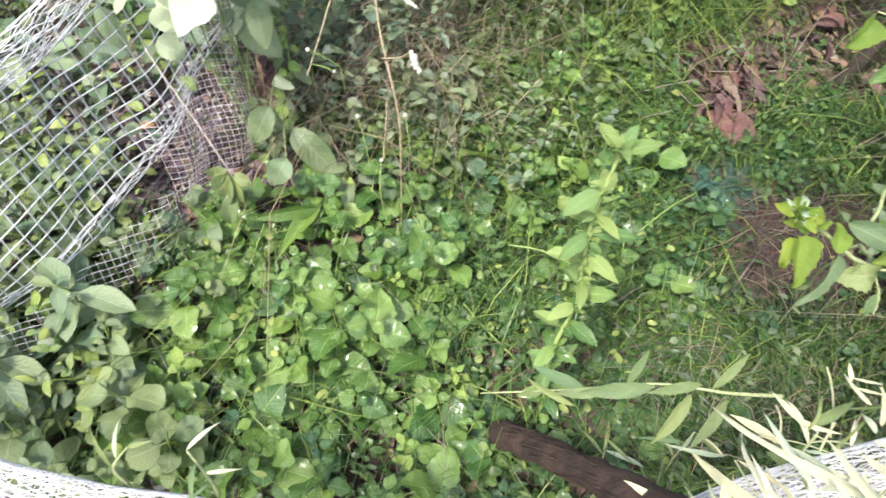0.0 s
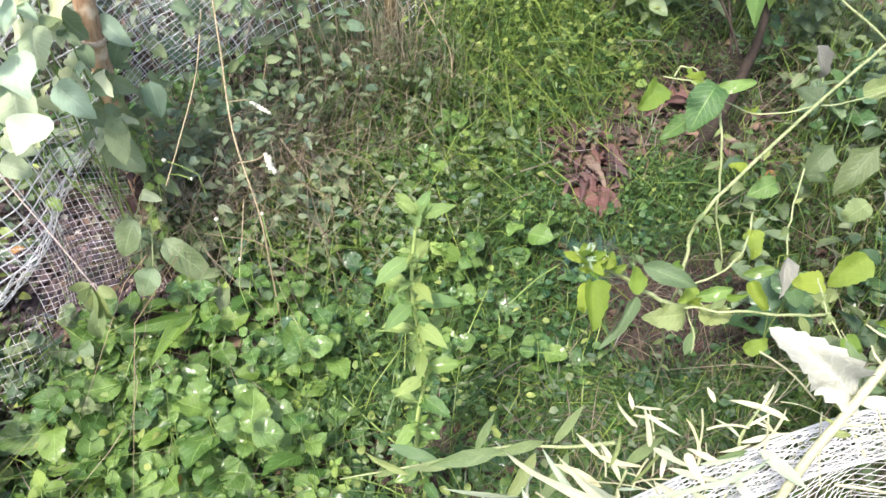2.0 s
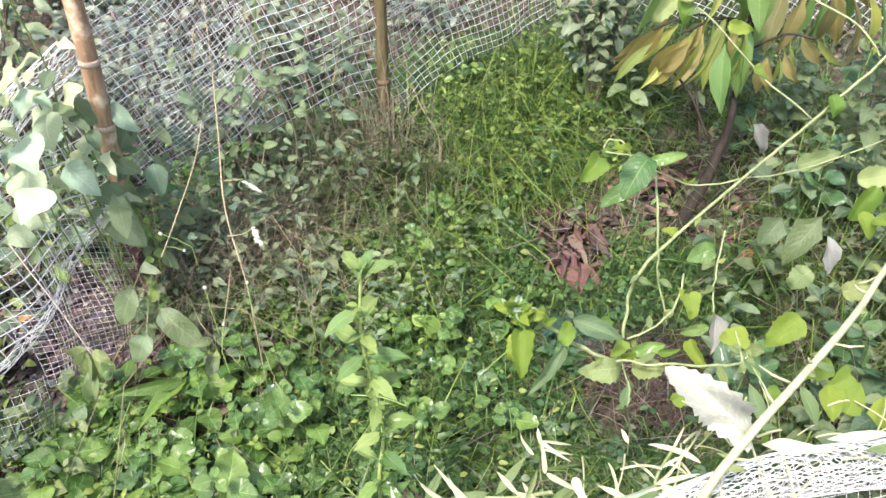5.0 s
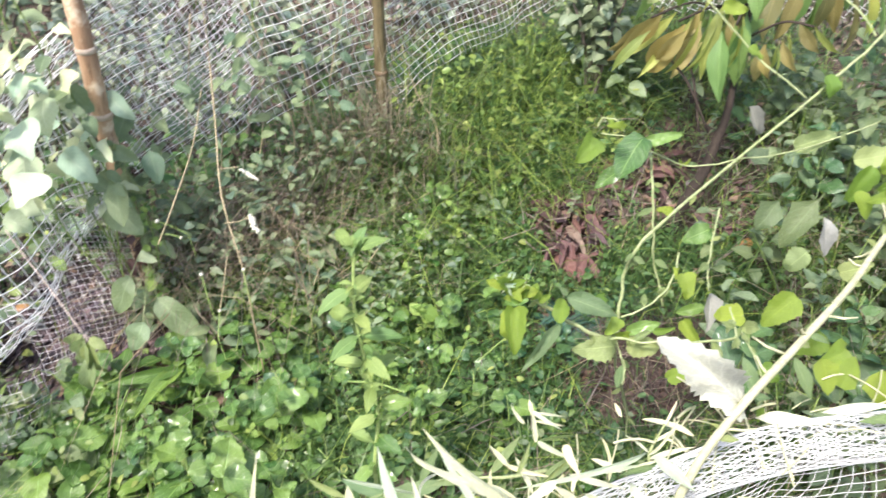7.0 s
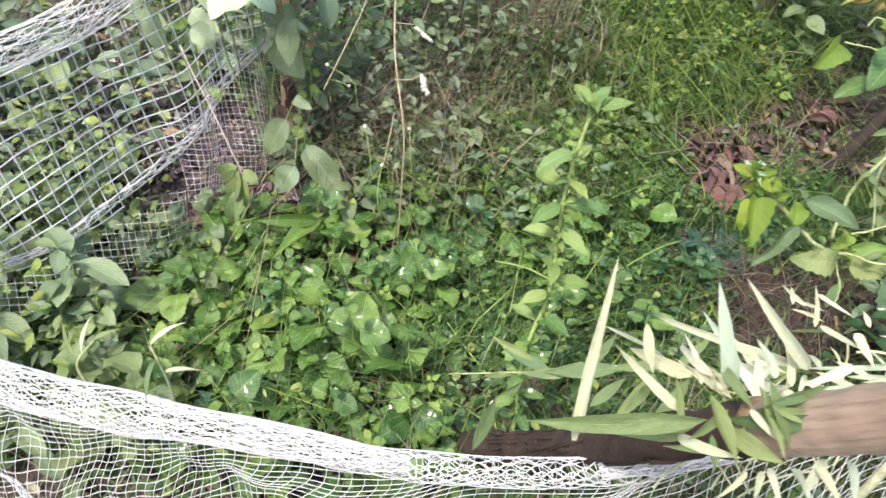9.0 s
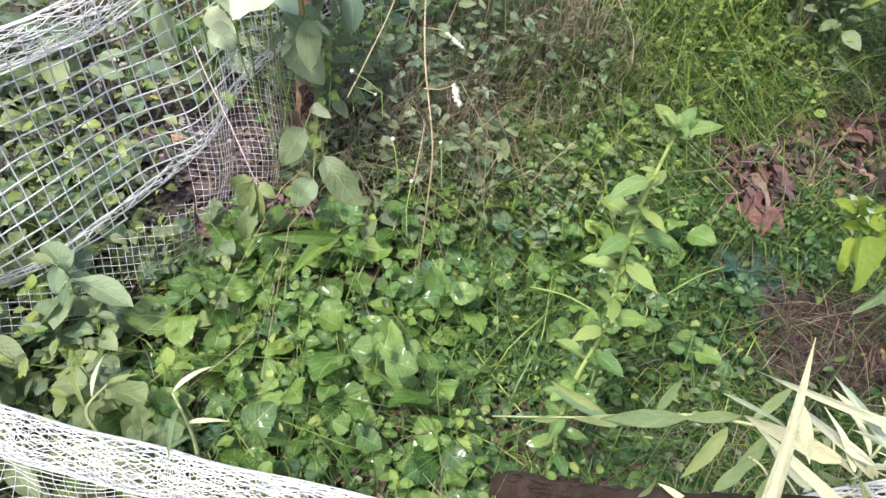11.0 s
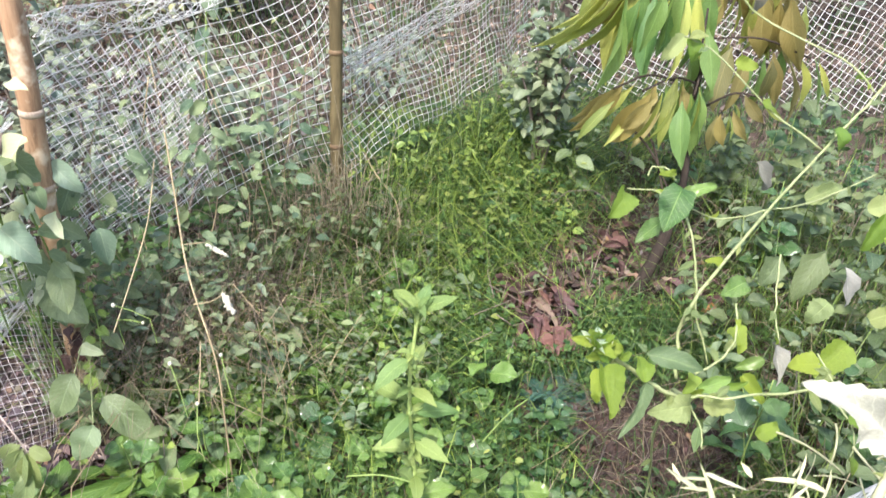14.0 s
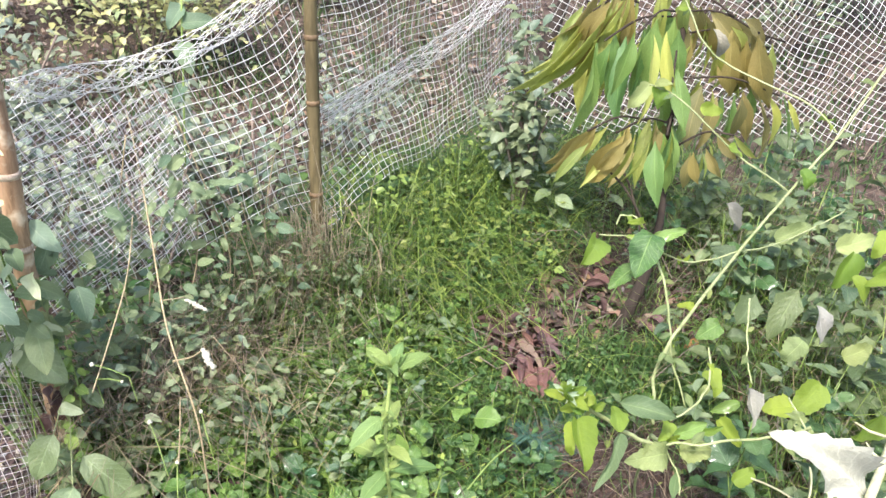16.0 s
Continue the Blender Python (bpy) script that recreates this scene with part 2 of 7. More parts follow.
nt.links.new(npb.outputs[0], nmx.inputs[1])
nt.links.new(ntr.outputs[0], nmx.inputs[2])
nt.links.new(nmx.outputs[0], nt.nodes["Material Output"].inputs["Surface"])
NET_DULL = rough_mat("dull_pinkish_net", (0.60, 0.55, 0.57), (0.78, 0.74, 0.76), 14.0, 0.6, 0.1)


# ---- mesh tools ----
def gz(x, y):
    """Height of the sloping ground."""
    return 0.17 * (y - 1.5) if y < 14 else 2.125 + 0.02 * (y - 14)


def mesh_of(name, verts, faces, uvs, mat, smooth=True):
    me = bpy.data.meshes.new(name)
    me.from_pydata([tuple(v) for v in verts], [], faces)
    if uvs is not None:
        idx = np.empty(len(me.loops), dtype=np.int32)
        me.loops.foreach_get("vertex_index", idx)
        me.uv_layers.new(name="UVMap").data.foreach_set("uv", np.asarray(uvs, dtype=np.float32)[idx].ravel())
    me.materials.append(mat)
    if smooth:
        me.polygons.foreach_set("use_smooth", np.ones(len(me.polygons), dtype=bool))
    me.update()
    return me


def child(name, me, parent, m=None, label=""):
    ob = new(name, me)
    ob.parent = parent
    if m is not None:
        ob.matrix_basis = m
    return tagged(ob, label)


def root(name, m, label, category, group="", kind=""):
    ob = new(name)
    ob.empty_display_size = 0.02
    ob.matrix_basis = m
    return tagged(ob, label, category, group, kind)


class Shape:
    """Gathers tubes and blades into one mesh."""

    def __init__(self):
        self.v, self.f, self.uv = [], [], []

    def add(self, v, f, uv):
        n = len(self.v)
        self.v.extend(v)
        self.uv.extend(uv)
        self.f.extend([tuple(i + n for i in q) for q in f])
        return self

    def tube(self, pts, radii, sides=6, cap=True):
        pts = [Vector(p) for p in pts]
        if isinstance(radii, (int, float)):
            radii = [radii] * len(pts)
        v, f, uv = [], [], []
        side = None
        run = 0.0
        for i, p in enumerate(pts):
            d = (pts[min(i + 1, len(pts) - 1)] - pts[max(i - 1, 0)]).normalized()
            if side is None:
                side = d.orthogonal().normalized()
            side = (side - d * side.dot(d)).normalized()
            up = d.cross(side)
            run += (p - pts[i - 1]).length if i else 0
            for k in range(sides):
                a = 2 * math.pi * k / sides
                v.append(p + (side * math.cos(a) + up * math.sin(a)) * radii[i])
                uv.append((k / sides, run))
        for i in range(len(pts) - 1):
            for k in range(sides):
                a, b = i * sides + k, i * sides + (k + 1) % sides
                f.append((a, b, b + sides, a + sides))
        if cap and sides > 3:
            f.append(tuple(range(sides - 1, -1, -1)))
            f.append(tuple(range(len(v) - sides, len(v))))
        return self.add(v, f, uv)

    def blade(self, geo, m):
        v, f, uv = geo
        return self.add([m @ Vector(p) for p in v], f, uv)

    def mesh(self, name, mat):
        return mesh_of(name, self.v, self.f, self.uv, mat)


def smooth_path(pts, n=6):
    """Catmull-Rom through the points."""
    p = [Vector(q) for q in pts]
    p = [p[0] * 2 - p[1]] + p + [p[-1] * 2 - p[-2]]
    out = []
    for i in range(1, len(p) - 2):
        for k in range(n):
            t = k / n
            a, b, c, d = p[i - 1], p[i], p[i + 1], p[i + 2]
            out.append(0.5 * (2 * b + (c - a) * t + (2 * a - 5 * b + 4 * c - d) * t * t + (3 * b - a - 3 * c + d) * t ** 3))
    return out + [p[-2]]


PROFILES = {
    "ovate": lambda v: math.sin(math.pi * v ** 0.74) ** 0.72,
    "round": lambda v: math.sin(math.pi * v ** 0.8) ** 0.6,
    "heart": lambda v: min(1.0, (v / 0.16) ** 0.5) * (1 - v ** 2.2) ** 0.8 if v > 0 else 0.35,
    "lance": lambda v: math.sin(math.pi * v ** 0.8) ** 1.05,
    "blade": lambda v: min(1.0, v * 6 + 0.3) * (1 - v ** 2.5),
    "oak": lambda v: math.sin(math.pi * v ** 0.85) ** 0.7,
}


def leaf_geo(rng, kind="ovate", width=0.6, fold=0.25, droop=0.6, rows=6, wave=0.1, tooth=0.0, twist=0.0, cols=4, stalk=0.0):
    """A leaf of unit length along +y, facing +z: bent along its length, folded at the midrib, wavy at the edge."""
    v, f, uv = [], [], []
    y = z = 0.0
    ph = rng.uniform(0, 6)
    lop, bend, nick = rng.uniform(-0.13, 0.13), rng.uniform(-0.10, 0.10), rng.uniform(0, 50)
    for i in range(rows + 1):
        s = i / rows
        a = droop * (s - 0.25)
        if i:
            y += math.cos(a) / rows
            z -= math.sin(a) / rows
        w = max(0.02, PROFILES[kind](max(0.0, (s - stalk) / (1 - stalk))) if s >= stalk else 0.05) * width * 0.5
        if tooth and 0 < i < rows:
            w *= 1 + (tooth if i % 2 else -tooth)
        for c in range(cols + 1):
            u = 2 * c / cols - 1
            x = u * w * (1 + lop * (1 if u > 0 else -1) + 0.16 * noise.noise((s * 5, nick, u * 0.8))) + bend * (s * s - s * 0.4)
            h = fold * abs(u * w) + 0.10 * width * noise.noise((s * 4, u * 1.5, nick)) + wave * w * math.sin(s * 8 + ph + u) * abs(u)
            tw = twist * s
            v.append((x * math.cos(tw) - h * math.sin(tw), y + h * math.sin(a), z + h * math.cos(tw) + x * math.sin(tw)))
            uv.append((0.5 + u * 0.5, s))
    n = cols + 1
    for i in range(rows):
        for c in range(cols):
            a = i * n + c
            f.append((a, a + 1, a + n + 1, a + n))
    return v, f, uv


def facing(base, d, up=(0, 0, 1), size=1.0, wide=1.0):
    """Matrix that lays a leaf from base along d, its face towards up."""
    yv = Vector(d).normalized()
    zv = Vector(up)
    zv = zv - yv * zv.dot(yv)
    if zv.length < 1e-3:
        zv = yv.orthogonal()
    zv.normalize()
    xv = yv.cross(zv)
    return Matrix(((xv.x * size * wide, yv.x * size, zv.x * size, base[0]), (xv.y * size * wide, yv.y * size, zv.y * size, base[1]),
                   (xv.z * size * wide, yv.z * size, zv.z * size, base[2]), (0, 0, 0, 1)))


def leaf_set(name, mat, kinds, seed, n=4, **kw):
    rng = random.Random(seed)
    out = []
    for i in range(n):
        k = dict(kw)
        k["droop"] = kw.get("droop", 0.6) * rng.uniform(0.5, 1.5)
        k["fold"] = kw.get("fold", 0.25) * rng.uniform(0.4, 1.6)
        k["width"] = kw.get("width", 0.6) * rng.uniform(0.88, 1.12)
        out.append(mesh_of(name, *leaf_geo(rng, kinds, **k), mat))
    return out


def tilted(az, el):
    return Vector((math.cos(az) * math.cos(el), math.sin(az) * math.cos(el), math.sin(el)))


# ---- ground ----
def build_ground():
    def steps(lo, hi, fine0, fine1, fine):
        out = list(np.arange(fine0, fine1, fine))
        q, s = fine0, fine
        while q > lo:
            s *= 1.35
            q -= s
            out.insert(0, q)
        q, s = fine1, fine
        out.append(q)
        while q < hi:
            s *= 1.35
            q += s
            out.append(q)
        return out
    xs, ys = steps(-60, 60, -1.6, 2.6, 0.035), steps(-40, 80, 0.2, 4.2, 0.035)
    v, f = [], []
    for y in ys:
        for x in xs:
            amp = 1.0 if abs(x) < 6 and -2 < y < 8 else 0.4
            h = noise.noise((x * 2.1, y * 2.1, 0.3)) * 0.03 + noise.noise((x * 9, y * 9, 4.0)) * 0.012
            v.append((x, y, gz(x, y) - 0.015 + h * amp))
    n = len(xs)
    for j in range(len(ys) - 1):
        for i in range(n - 1):
            a = j * n + i
            f.append((a, a + 1, a + n + 1, a + n))
    me = mesh_of("ground", v, f, None, SOIL)
    tagged(new("ground", me), "brown sloping soil strewn with crumbled leaf litter", "ground", kind="structure")


build_ground()


# ---- fence netting ----
def net_lines(shape, at, size, lo, hi, cell, angle, rad, skew=90, step=0.02, knots=True):
    """Two families of strands over a sheet; at(s, h) gives the place of a point of it, lo(s) and hi(s) its edges."""
    a1, a2 = radians(angle), radians(angle + skew)
    reach = size + 1.2
    for a, b in ((a1, a2), (a2, a1)):
        d = Vector((math.cos(a), math.sin(a)))
        o = Vector((math.cos(b), math.sin(b)))
        k0 = int(reach / cell)
        for k in range(-k0, k0 + 1):
            run = []
            q = -reach
            while q < reach:
                p = Vector((size / 2, 0.5)) + o * (k * cell) + d * q
                if 0 <= p.x <= size and lo(p.x) <= p.y <= hi(p.x):
                    run.append(at(p.x, p.y))
                else:
                    if len(run) > 1:
                        shape.tube(run, rad, 3, False)
                    run = []
                q += step
            if len(run) > 1:
                shape.tube(run, rad, 3, False)
    if knots:
        d, o = Vector((math.cos(a1), math.sin(a1))), Vector((math.cos(a2), math.sin(a2)))
        k0 = int(reach / cell)
        for i in range(-k0, k0 + 1):
            for j in range(-k0, k0 + 1):
                p = Vector((size / 2, 0.5)) + d * (i * cell) + o * (j * cell)
                if 0 <= p.x <= size and lo(p.x) <= p.y <= hi(p.x):
                    c = at(p.x, p.y)
                    r = rad * 1.9
                    v = [c + Vector(e) * r for e in ((1, 0, 0), (-1, 0, 0), (0, 1, 0), (0, -1, 0), (0, 0, 1), (0, 0, -1))]
                    shape.add(v, [(0, 2, 4), (2, 1, 4), (1, 3, 4), (3, 0, 4), (2, 0, 5), (1, 2, 5), (3, 1, 5), (0, 3, 5)], [(0, 0)] * 6)


def sheet(p0, p1, bulge, seed, lean=0.0, sag=0.0):
    p0, p1 = Vector((*p0, 0)), Vector((*p1, 0))
    d = (p1 - p0).normalized()
    n = Vector((-d.y, d.x, 0))
    size = (p1 - p0).length

    def at(s, h):
        w = noise.noise((s * 3.1 + seed, h * 3.3, seed)) * bulge + noise.noise((s * 11, h * 11 + seed, 1.5)) * bulge * 0.22
        dz = noise.noise((s * 4 + seed, h * 2.5, 8.0)) * bulge * 0.7 - sag * 4 * (s / size) * (1 - s / size)
        return p0 + d * (s + noise.noise((s * 5, h * 5, seed + 3)) * bulge * 0.4) + n * (w + lean * h) + Vector((0, 0, h + dz))
    return at, size


def bundle(shape, pts, width, thick, count, rad, seed, waves=5.0, cross=True, fine=12, loose=0.55, taper=(0.0, 0.0)):
    """Net drawn together lengthwise: strands that weave along a flattened rope."""
    rng = random.Random(seed)
    path = smooth_path(pts, fine)
    n = len(path)
    frames = []
    for i, p in enumerate(path):
        d = (path[min(i + 1, n - 1)] - path[max(i - 1, 0)]).normalized()
        a = d.cross(Vector((0, 0, 1))).normalized()
        frames.append((p, a, a.cross(d).normalized() * -1))
    grid = []
    for k in range(count):
        base = 2 * math.pi * k / count
        ph = rng.uniform(0, 0.8) * loose / 0.55 + (math.pi if k % 2 else 0)
        amp = rng.uniform(0.5, 1.0) * math.pi / count * 1.6
        line = []
        for i, (p, a, b) in enumerate(frames):
            s = i / (n - 1)
            g = base + amp * math.sin(s * waves * 12 + ph) + noise.noise((s * 9, k * 0.7, seed)) * loose
            sq = 1 + 0.35 * noise.noise((s * 6, seed, 2.0))
            if taper[0]:
                sq *= min(1.0, 0.4 + 0.6 * s / taper[0])
            if taper[1]:
                sq *= min(1.0, 0.4 + 0.6 * (1 - s) / taper[1])
            line.append(p + a * math.cos(g) * thick * sq + b * math.sin(g) * width * sq)
        grid.append(line)
        shape.tube(line, rad, 3, False)
    if cross:
        for i in range(2, n - 2, 2):
            k = rng.randrange(count)
            for j in range(rng.randint(3, count)):
                q, r = grid[(k + j) % count], grid[(k + j + 1) % count]
                shape.tube([q[i], (q[i] + r[i + 1]) / 2, r[min(n - 1, i + rng.randint(0, 2))]], rad * 0.8, 3, False)


def fence_thing(label):
    return root("net_fence", Matrix(), label, "net fence", "garden fence")


side_fence = fence_thing("white nylon net sagging between a bamboo post and the ground")
S = Shape()
at_side, size_side = sheet((-0.46, 1.86), (-1.06, 0.66), 0.05, 1.7, lean=-0.10)
net_lines(S, at_side, size_side, lambda s: max(0.12, 0.40 - 0.44 * s), lambda s: 0.74 - 0.16 * s, 0.036, -5, 0.0021, 88)
child("netting", S.mesh("netting", NET), side_fence)
S = Shape()
bundle(S, [at_side(s, h) for s, h in ((0.0, 0.84), (0.2, 0.75), (0.45, 0.655), (0.7, 0.60), (1.0, 0.57), (1.33, 0.55))], 0.045, 0.03, 24, 0.0011, 5)
child("gathered_edge", S.mesh("gathered_edge", NET), side_fence, label="net bunched into a white rope")

S = Shape()
bundle(S, [at_side(s, h) for s, h in ((0.03, 0.40), (0.2, 0.31), (0.34, 0.25), (0.47, 0.20), (0.64, 0.17), (0.8, 0.155), (1.0, 0.14), (1.3, 0.13))], 0.013, 0.01, 9, 0.0011, 6)
child("hem", S.mesh("hem", NET), side_fence, label="net folded double along its lower edge")
S = Shape()
net_lines(S, lambda s, h: at_side(s, h) + Vector((0.13, -0.08, 0)) * (0.62 - h) + Vector((0.012 * math.sin(s * 31 + h * 9), 0, 0)), 0.46, lambda s: 0.04 + 0.25 * max(0.0, s - 0.2), lambda s: 0.56 - 0.5 * s, 0.0165, 24, 0.0007, 74)
child("netting", S.mesh("netting", NET_DULL), side_fence, label="thin slack net trailing to the ground")
S = Shape()
net_lines(S, lambda s, h: at_side(s + 0.46, h) + Vector((0.13, -0.08, 0)) * (0.62 - h), size_side - 0.46, lambda s: 0.03, lambda s: 0.17, 0.021, 24, 0.0007, 74)
child("netting", S.mesh("netting", NET_DULL), side_fence, label="thin slack net trailing to the ground")

back_fence = fence_thing("white nylon net stretched slantwise between two bamboo posts")
S = Shape()
at_back, size_back = sheet((-0.46, 1.87), (0.20, 2.43), 0.06, 4.2)
net_lines(S, at_back, size_back, lambda s: 0.43 + 0.08 * s, lambda s: 1.01 + 0.45 * max(0, s - 0.38), 0.033, 14, 0.0012, 94)
child("netting", S.mesh("netting", NET), back_fence)
S = Shape()
net_lines(S, lambda s, h: at_back(s, h) + Vector((0.02, -0.03, 0)), 0.42, lambda s: 0.48 + 0.1 * s, lambda s: 0.98, 0.016, 31, 0.0007, 84)
child("netting", S.mesh("netting", NET_DULL), back_fence, label="fine dull net doubled over the coarse one")
S = Shape()
bundle(S, [at_back(s, h) for s, h in ((0.03, 1.03), (0.10, 1.03), (0.20, 1.02), (0.30, 1.01), (0.40, 1.03), (0.52, 1.08), (0.66, 1.14), (0.86, 1.24))], 0.035, 0.02, 16, 0.001, 9)
child("gathered_edge", S.mesh("gathered_edge", NET), back_fence, label="net bunched along its top")

far_fence = fence_thing("creased white net hung between a post and a tree stem")
S = Shape()
at_far, size_far = sheet((0.22, 2.43), (1.16, 3.42), 0.07, 7.7)
net_lines(S, at_far, size_far, lambda s: 0.42 + 0.16 * s, lambda s: 1.45 + 0.05 * s, 0.028, 10, 0.0012, 100, 0.025)
child("netting", S.mesh("netting", NET), far_fence)
S = Shape()
bundle(S, [at_far(s, h) for s, h in ((0.02, 0.78), (0.4, 0.84), (0.75, 0.97), (1.05, 1.10), (1.34, 1.25))], 0.035, 0.015, 14, 0.001, 12)
child("crease", S.mesh("crease", NET), far_fence, label="net folded over itself")

right_fence = fence_thing("white nylon net hanging slack behind a sapling")
S = Shape()
at_right, size_right = sheet((1.18, 3.42), (3.3, 3.05), 0.06, 9.1)
net_lines(S, at_right, size_right, lambda s: 0.42, lambda s: 1.75, 0.030, -24, 0.0015, 88, 0.03)
child("netting", S.mesh("netting", NET), right_fence)

near_fence = fence_thing("slack white net rolled along a low bamboo rail")
NEAR = [(-1.05, 0.66, 0.42), (-0.72, 0.62, 0.46), (-0.45, 0.575, 0.48), (-0.24, 0.56, 0.505), (-0.05, 0.565, 0.52), (0.20, 0.585, 0.515), (0.46, 0.635, 0.54), (0.68, 0.705, 0.63), (0.92, 0.76, 0.735), (1.15, 0.79, 0.765), (1.6, 0.84, 0.80)]
S = Shape()
bundle(S, NEAR[:6], 0.034, 0.028, 44, 0.0009, 21, 16.0, True, 60, 0.3, (0.0, 0.25))
bundle(S, NEAR[4:8], 0.024, 0.020, 18, 0.0009, 22, 10.0, True, 60, 0.4, (0.2, 0.2))
bundle(S, NEAR[6:], 0.036, 0.030, 46, 0.0009, 23, 15.0, True, 60, 0.3, (0.2, 0.0))
child("gathered_edge", S.mesh("gathered_edge", NET), near_fence, label="net rolled into a loose white rope")
near_path = smooth_path(NEAR, 12)


def at_near(s, h):
    i = s / 2.75 * (len(near_path) - 1)
    k = min(int(i), len(near_path) - 2)
    p = near_path[k].lerp(near_path[k + 1], i - k)
    drop = 0.95 - h
    w = noise.noise((s * 3.3, h * 4.1, 2.2)) * 0.07 + noise.noise((s * 13, h * 9, 6.0)) * 0.02
    return Vector((p.x + noise.noise((s * 6, h * 6, 9.0)) * 0.03, p.y - 0.05 * drop * 2 + w * min(1, drop * 5), p.z - 0.02 - drop * 0.75 + noise.noise((s * 5, h * 3, 3.0)) * 0.04))


S = Shape()
net_lines(S, at_near, 2.75, lambda s: 0.12, lambda s: 0.95, 0.022, 20, 0.0006, 62)
child("netting", S.mesh("netting", NET), near_fence)


# ---- bamboo ----
def bamboo(name, pts, r, mat, label, joints, category="post", ring=None):
    base = Vector(pts[0])
    turn = (Vector(pts[-1]) - base).to_track_quat("Z", "Y")
    ob = root(name, Matrix.Translation(base) @ turn.to_matrix().to_4x4(), label, category)
    path = [turn.inverted() @ (q - base) for q in smooth_path(pts, 14)]
    s = Shape()
    rad = [r * (1 - 0.12 * i / len(path)) * (1 + 0.03 * math.sin(i * 1.7)) for i in range(len(path))]
    s.tube(path, rad, 12)
    child("culm", s.mesh("culm", mat), ob)
    for j in joints:
        i = int(j * (len(path) - 2))
        d = (path[i + 1] - path[i]).normalized()
        g = Shape()
        g.tube([path[i] - d * 0.008, path[i] - d * 0.003, path[i] + d * 0.003, path[i] + d * 0.008], [rad[i] * 1.01, rad[i] * 1.13, rad[i] * 1.12, rad[i] * 1.01], 12)
        child("joint_ring", g.mesh("joint_ring", ring or BAMBOO_RING), ob)
    return ob


bamboo("bamboo_post", [(-0.452, 1.80, -0.1), (-0.455, 1.80, 0.3), (-0.447, 1.80, 0.65), (-0.43, 1.80, 0.95), (-0.42, 1.80, 1.5)], 0.026, BAMBOO, "tan bamboo post wound with creeper, carrying the net", (0.36, 0.55, 0.72, 0.9), ring=RING_PALE)
bamboo("bamboo_post", [(0.197, 2.40, 0.05), (0.20, 2.40, 0.5), (0.205, 2.40, 0.85), (0.212, 2.40, 1.2), (0.22, 2.41, 1.65)], 0.021, BAMBOO_OLD, "weathered olive-brown bamboo post standing in dry grass", (0.3, 0.52, 0.66, 0.85))
bamboo("bamboo_rail", [(0.521, 0.457, 0.93), (0.533, 0.417, 1.0), (0.558, 0.333, 1.15), (0.583, 0.248, 1.30), (0.60, 0.192, 1.40)], 0.0245, BAMBOO_POLE, "thick brown bamboo rail end lying over the fence", (0.03, 0.46, 0.9), "rail")
g = Shape()
LOG = [(0.265, 0.975, 0.0), (0.30, 0.92, 0.10), (0.380, 0.805, 0.30), (0.440, 0.67, 0.545), (0.488, 0.552, 0.76), (0.524, 0.450, 0.945)]
lp = smooth_path(LOG, 16)
g.tube([q - lp[0] for q in lp], [0.031 * min(1.0, 0.45 + i * 0.14) * (1 - 0.25 * i / len(lp)) + 0.002 * math.sin(i * 0.7) for i in range(len(lp))], 22)
g.v = [v + Vector((noise.noise(v * 26), noise.noise(v * 26 + Vector((5, 0, 0))), noise.noise(v * 26 + Vector((0, 7, 0))))) * 0.004 + Vector((noise.noise(v * 80), noise.noise(v * 80 + Vector((3, 0, 0))), 0)) * 0.003 for v in g.v]
bark_rng = random.Random(702)
for k in range(46):
    i0 = bark_rng.randrange(2, len(lp) - 12)
    a0, turn = bark_rng.uniform(0, 6.28), bark_rng.uniform(-0.05, 0.05)
    strip = []
    for i in range(i0, i0 + bark_rng.randint(5, 10)):
        d_ = (lp[i + 1] - lp[i]).normalized()
        e_ = d_.cross(Vector((0, 0, 1))).normalized()
        f_ = e_.cross(d_)
        a_ = a0 + turn * (i - i0)
        strip.append(lp[i] - lp[0] + (e_ * math.cos(a_) + f_ * math.sin(a_)) * (0.031 * min(1.0, 0.45 + i * 0.14) * (1 - 0.25 * i / len(lp)) + 0.001))
    g.tube(strip, [0.0008] + [bark_rng.uniform(0.0022, 0.0045)] * (len(strip) - 2) + [0.0008], 5)
log = new("log", g.mesh("log", LOG_BARK))
log.location = lp[0]
tagged(log, "dark rotten brown pole leaning from the ground over the net", "log")


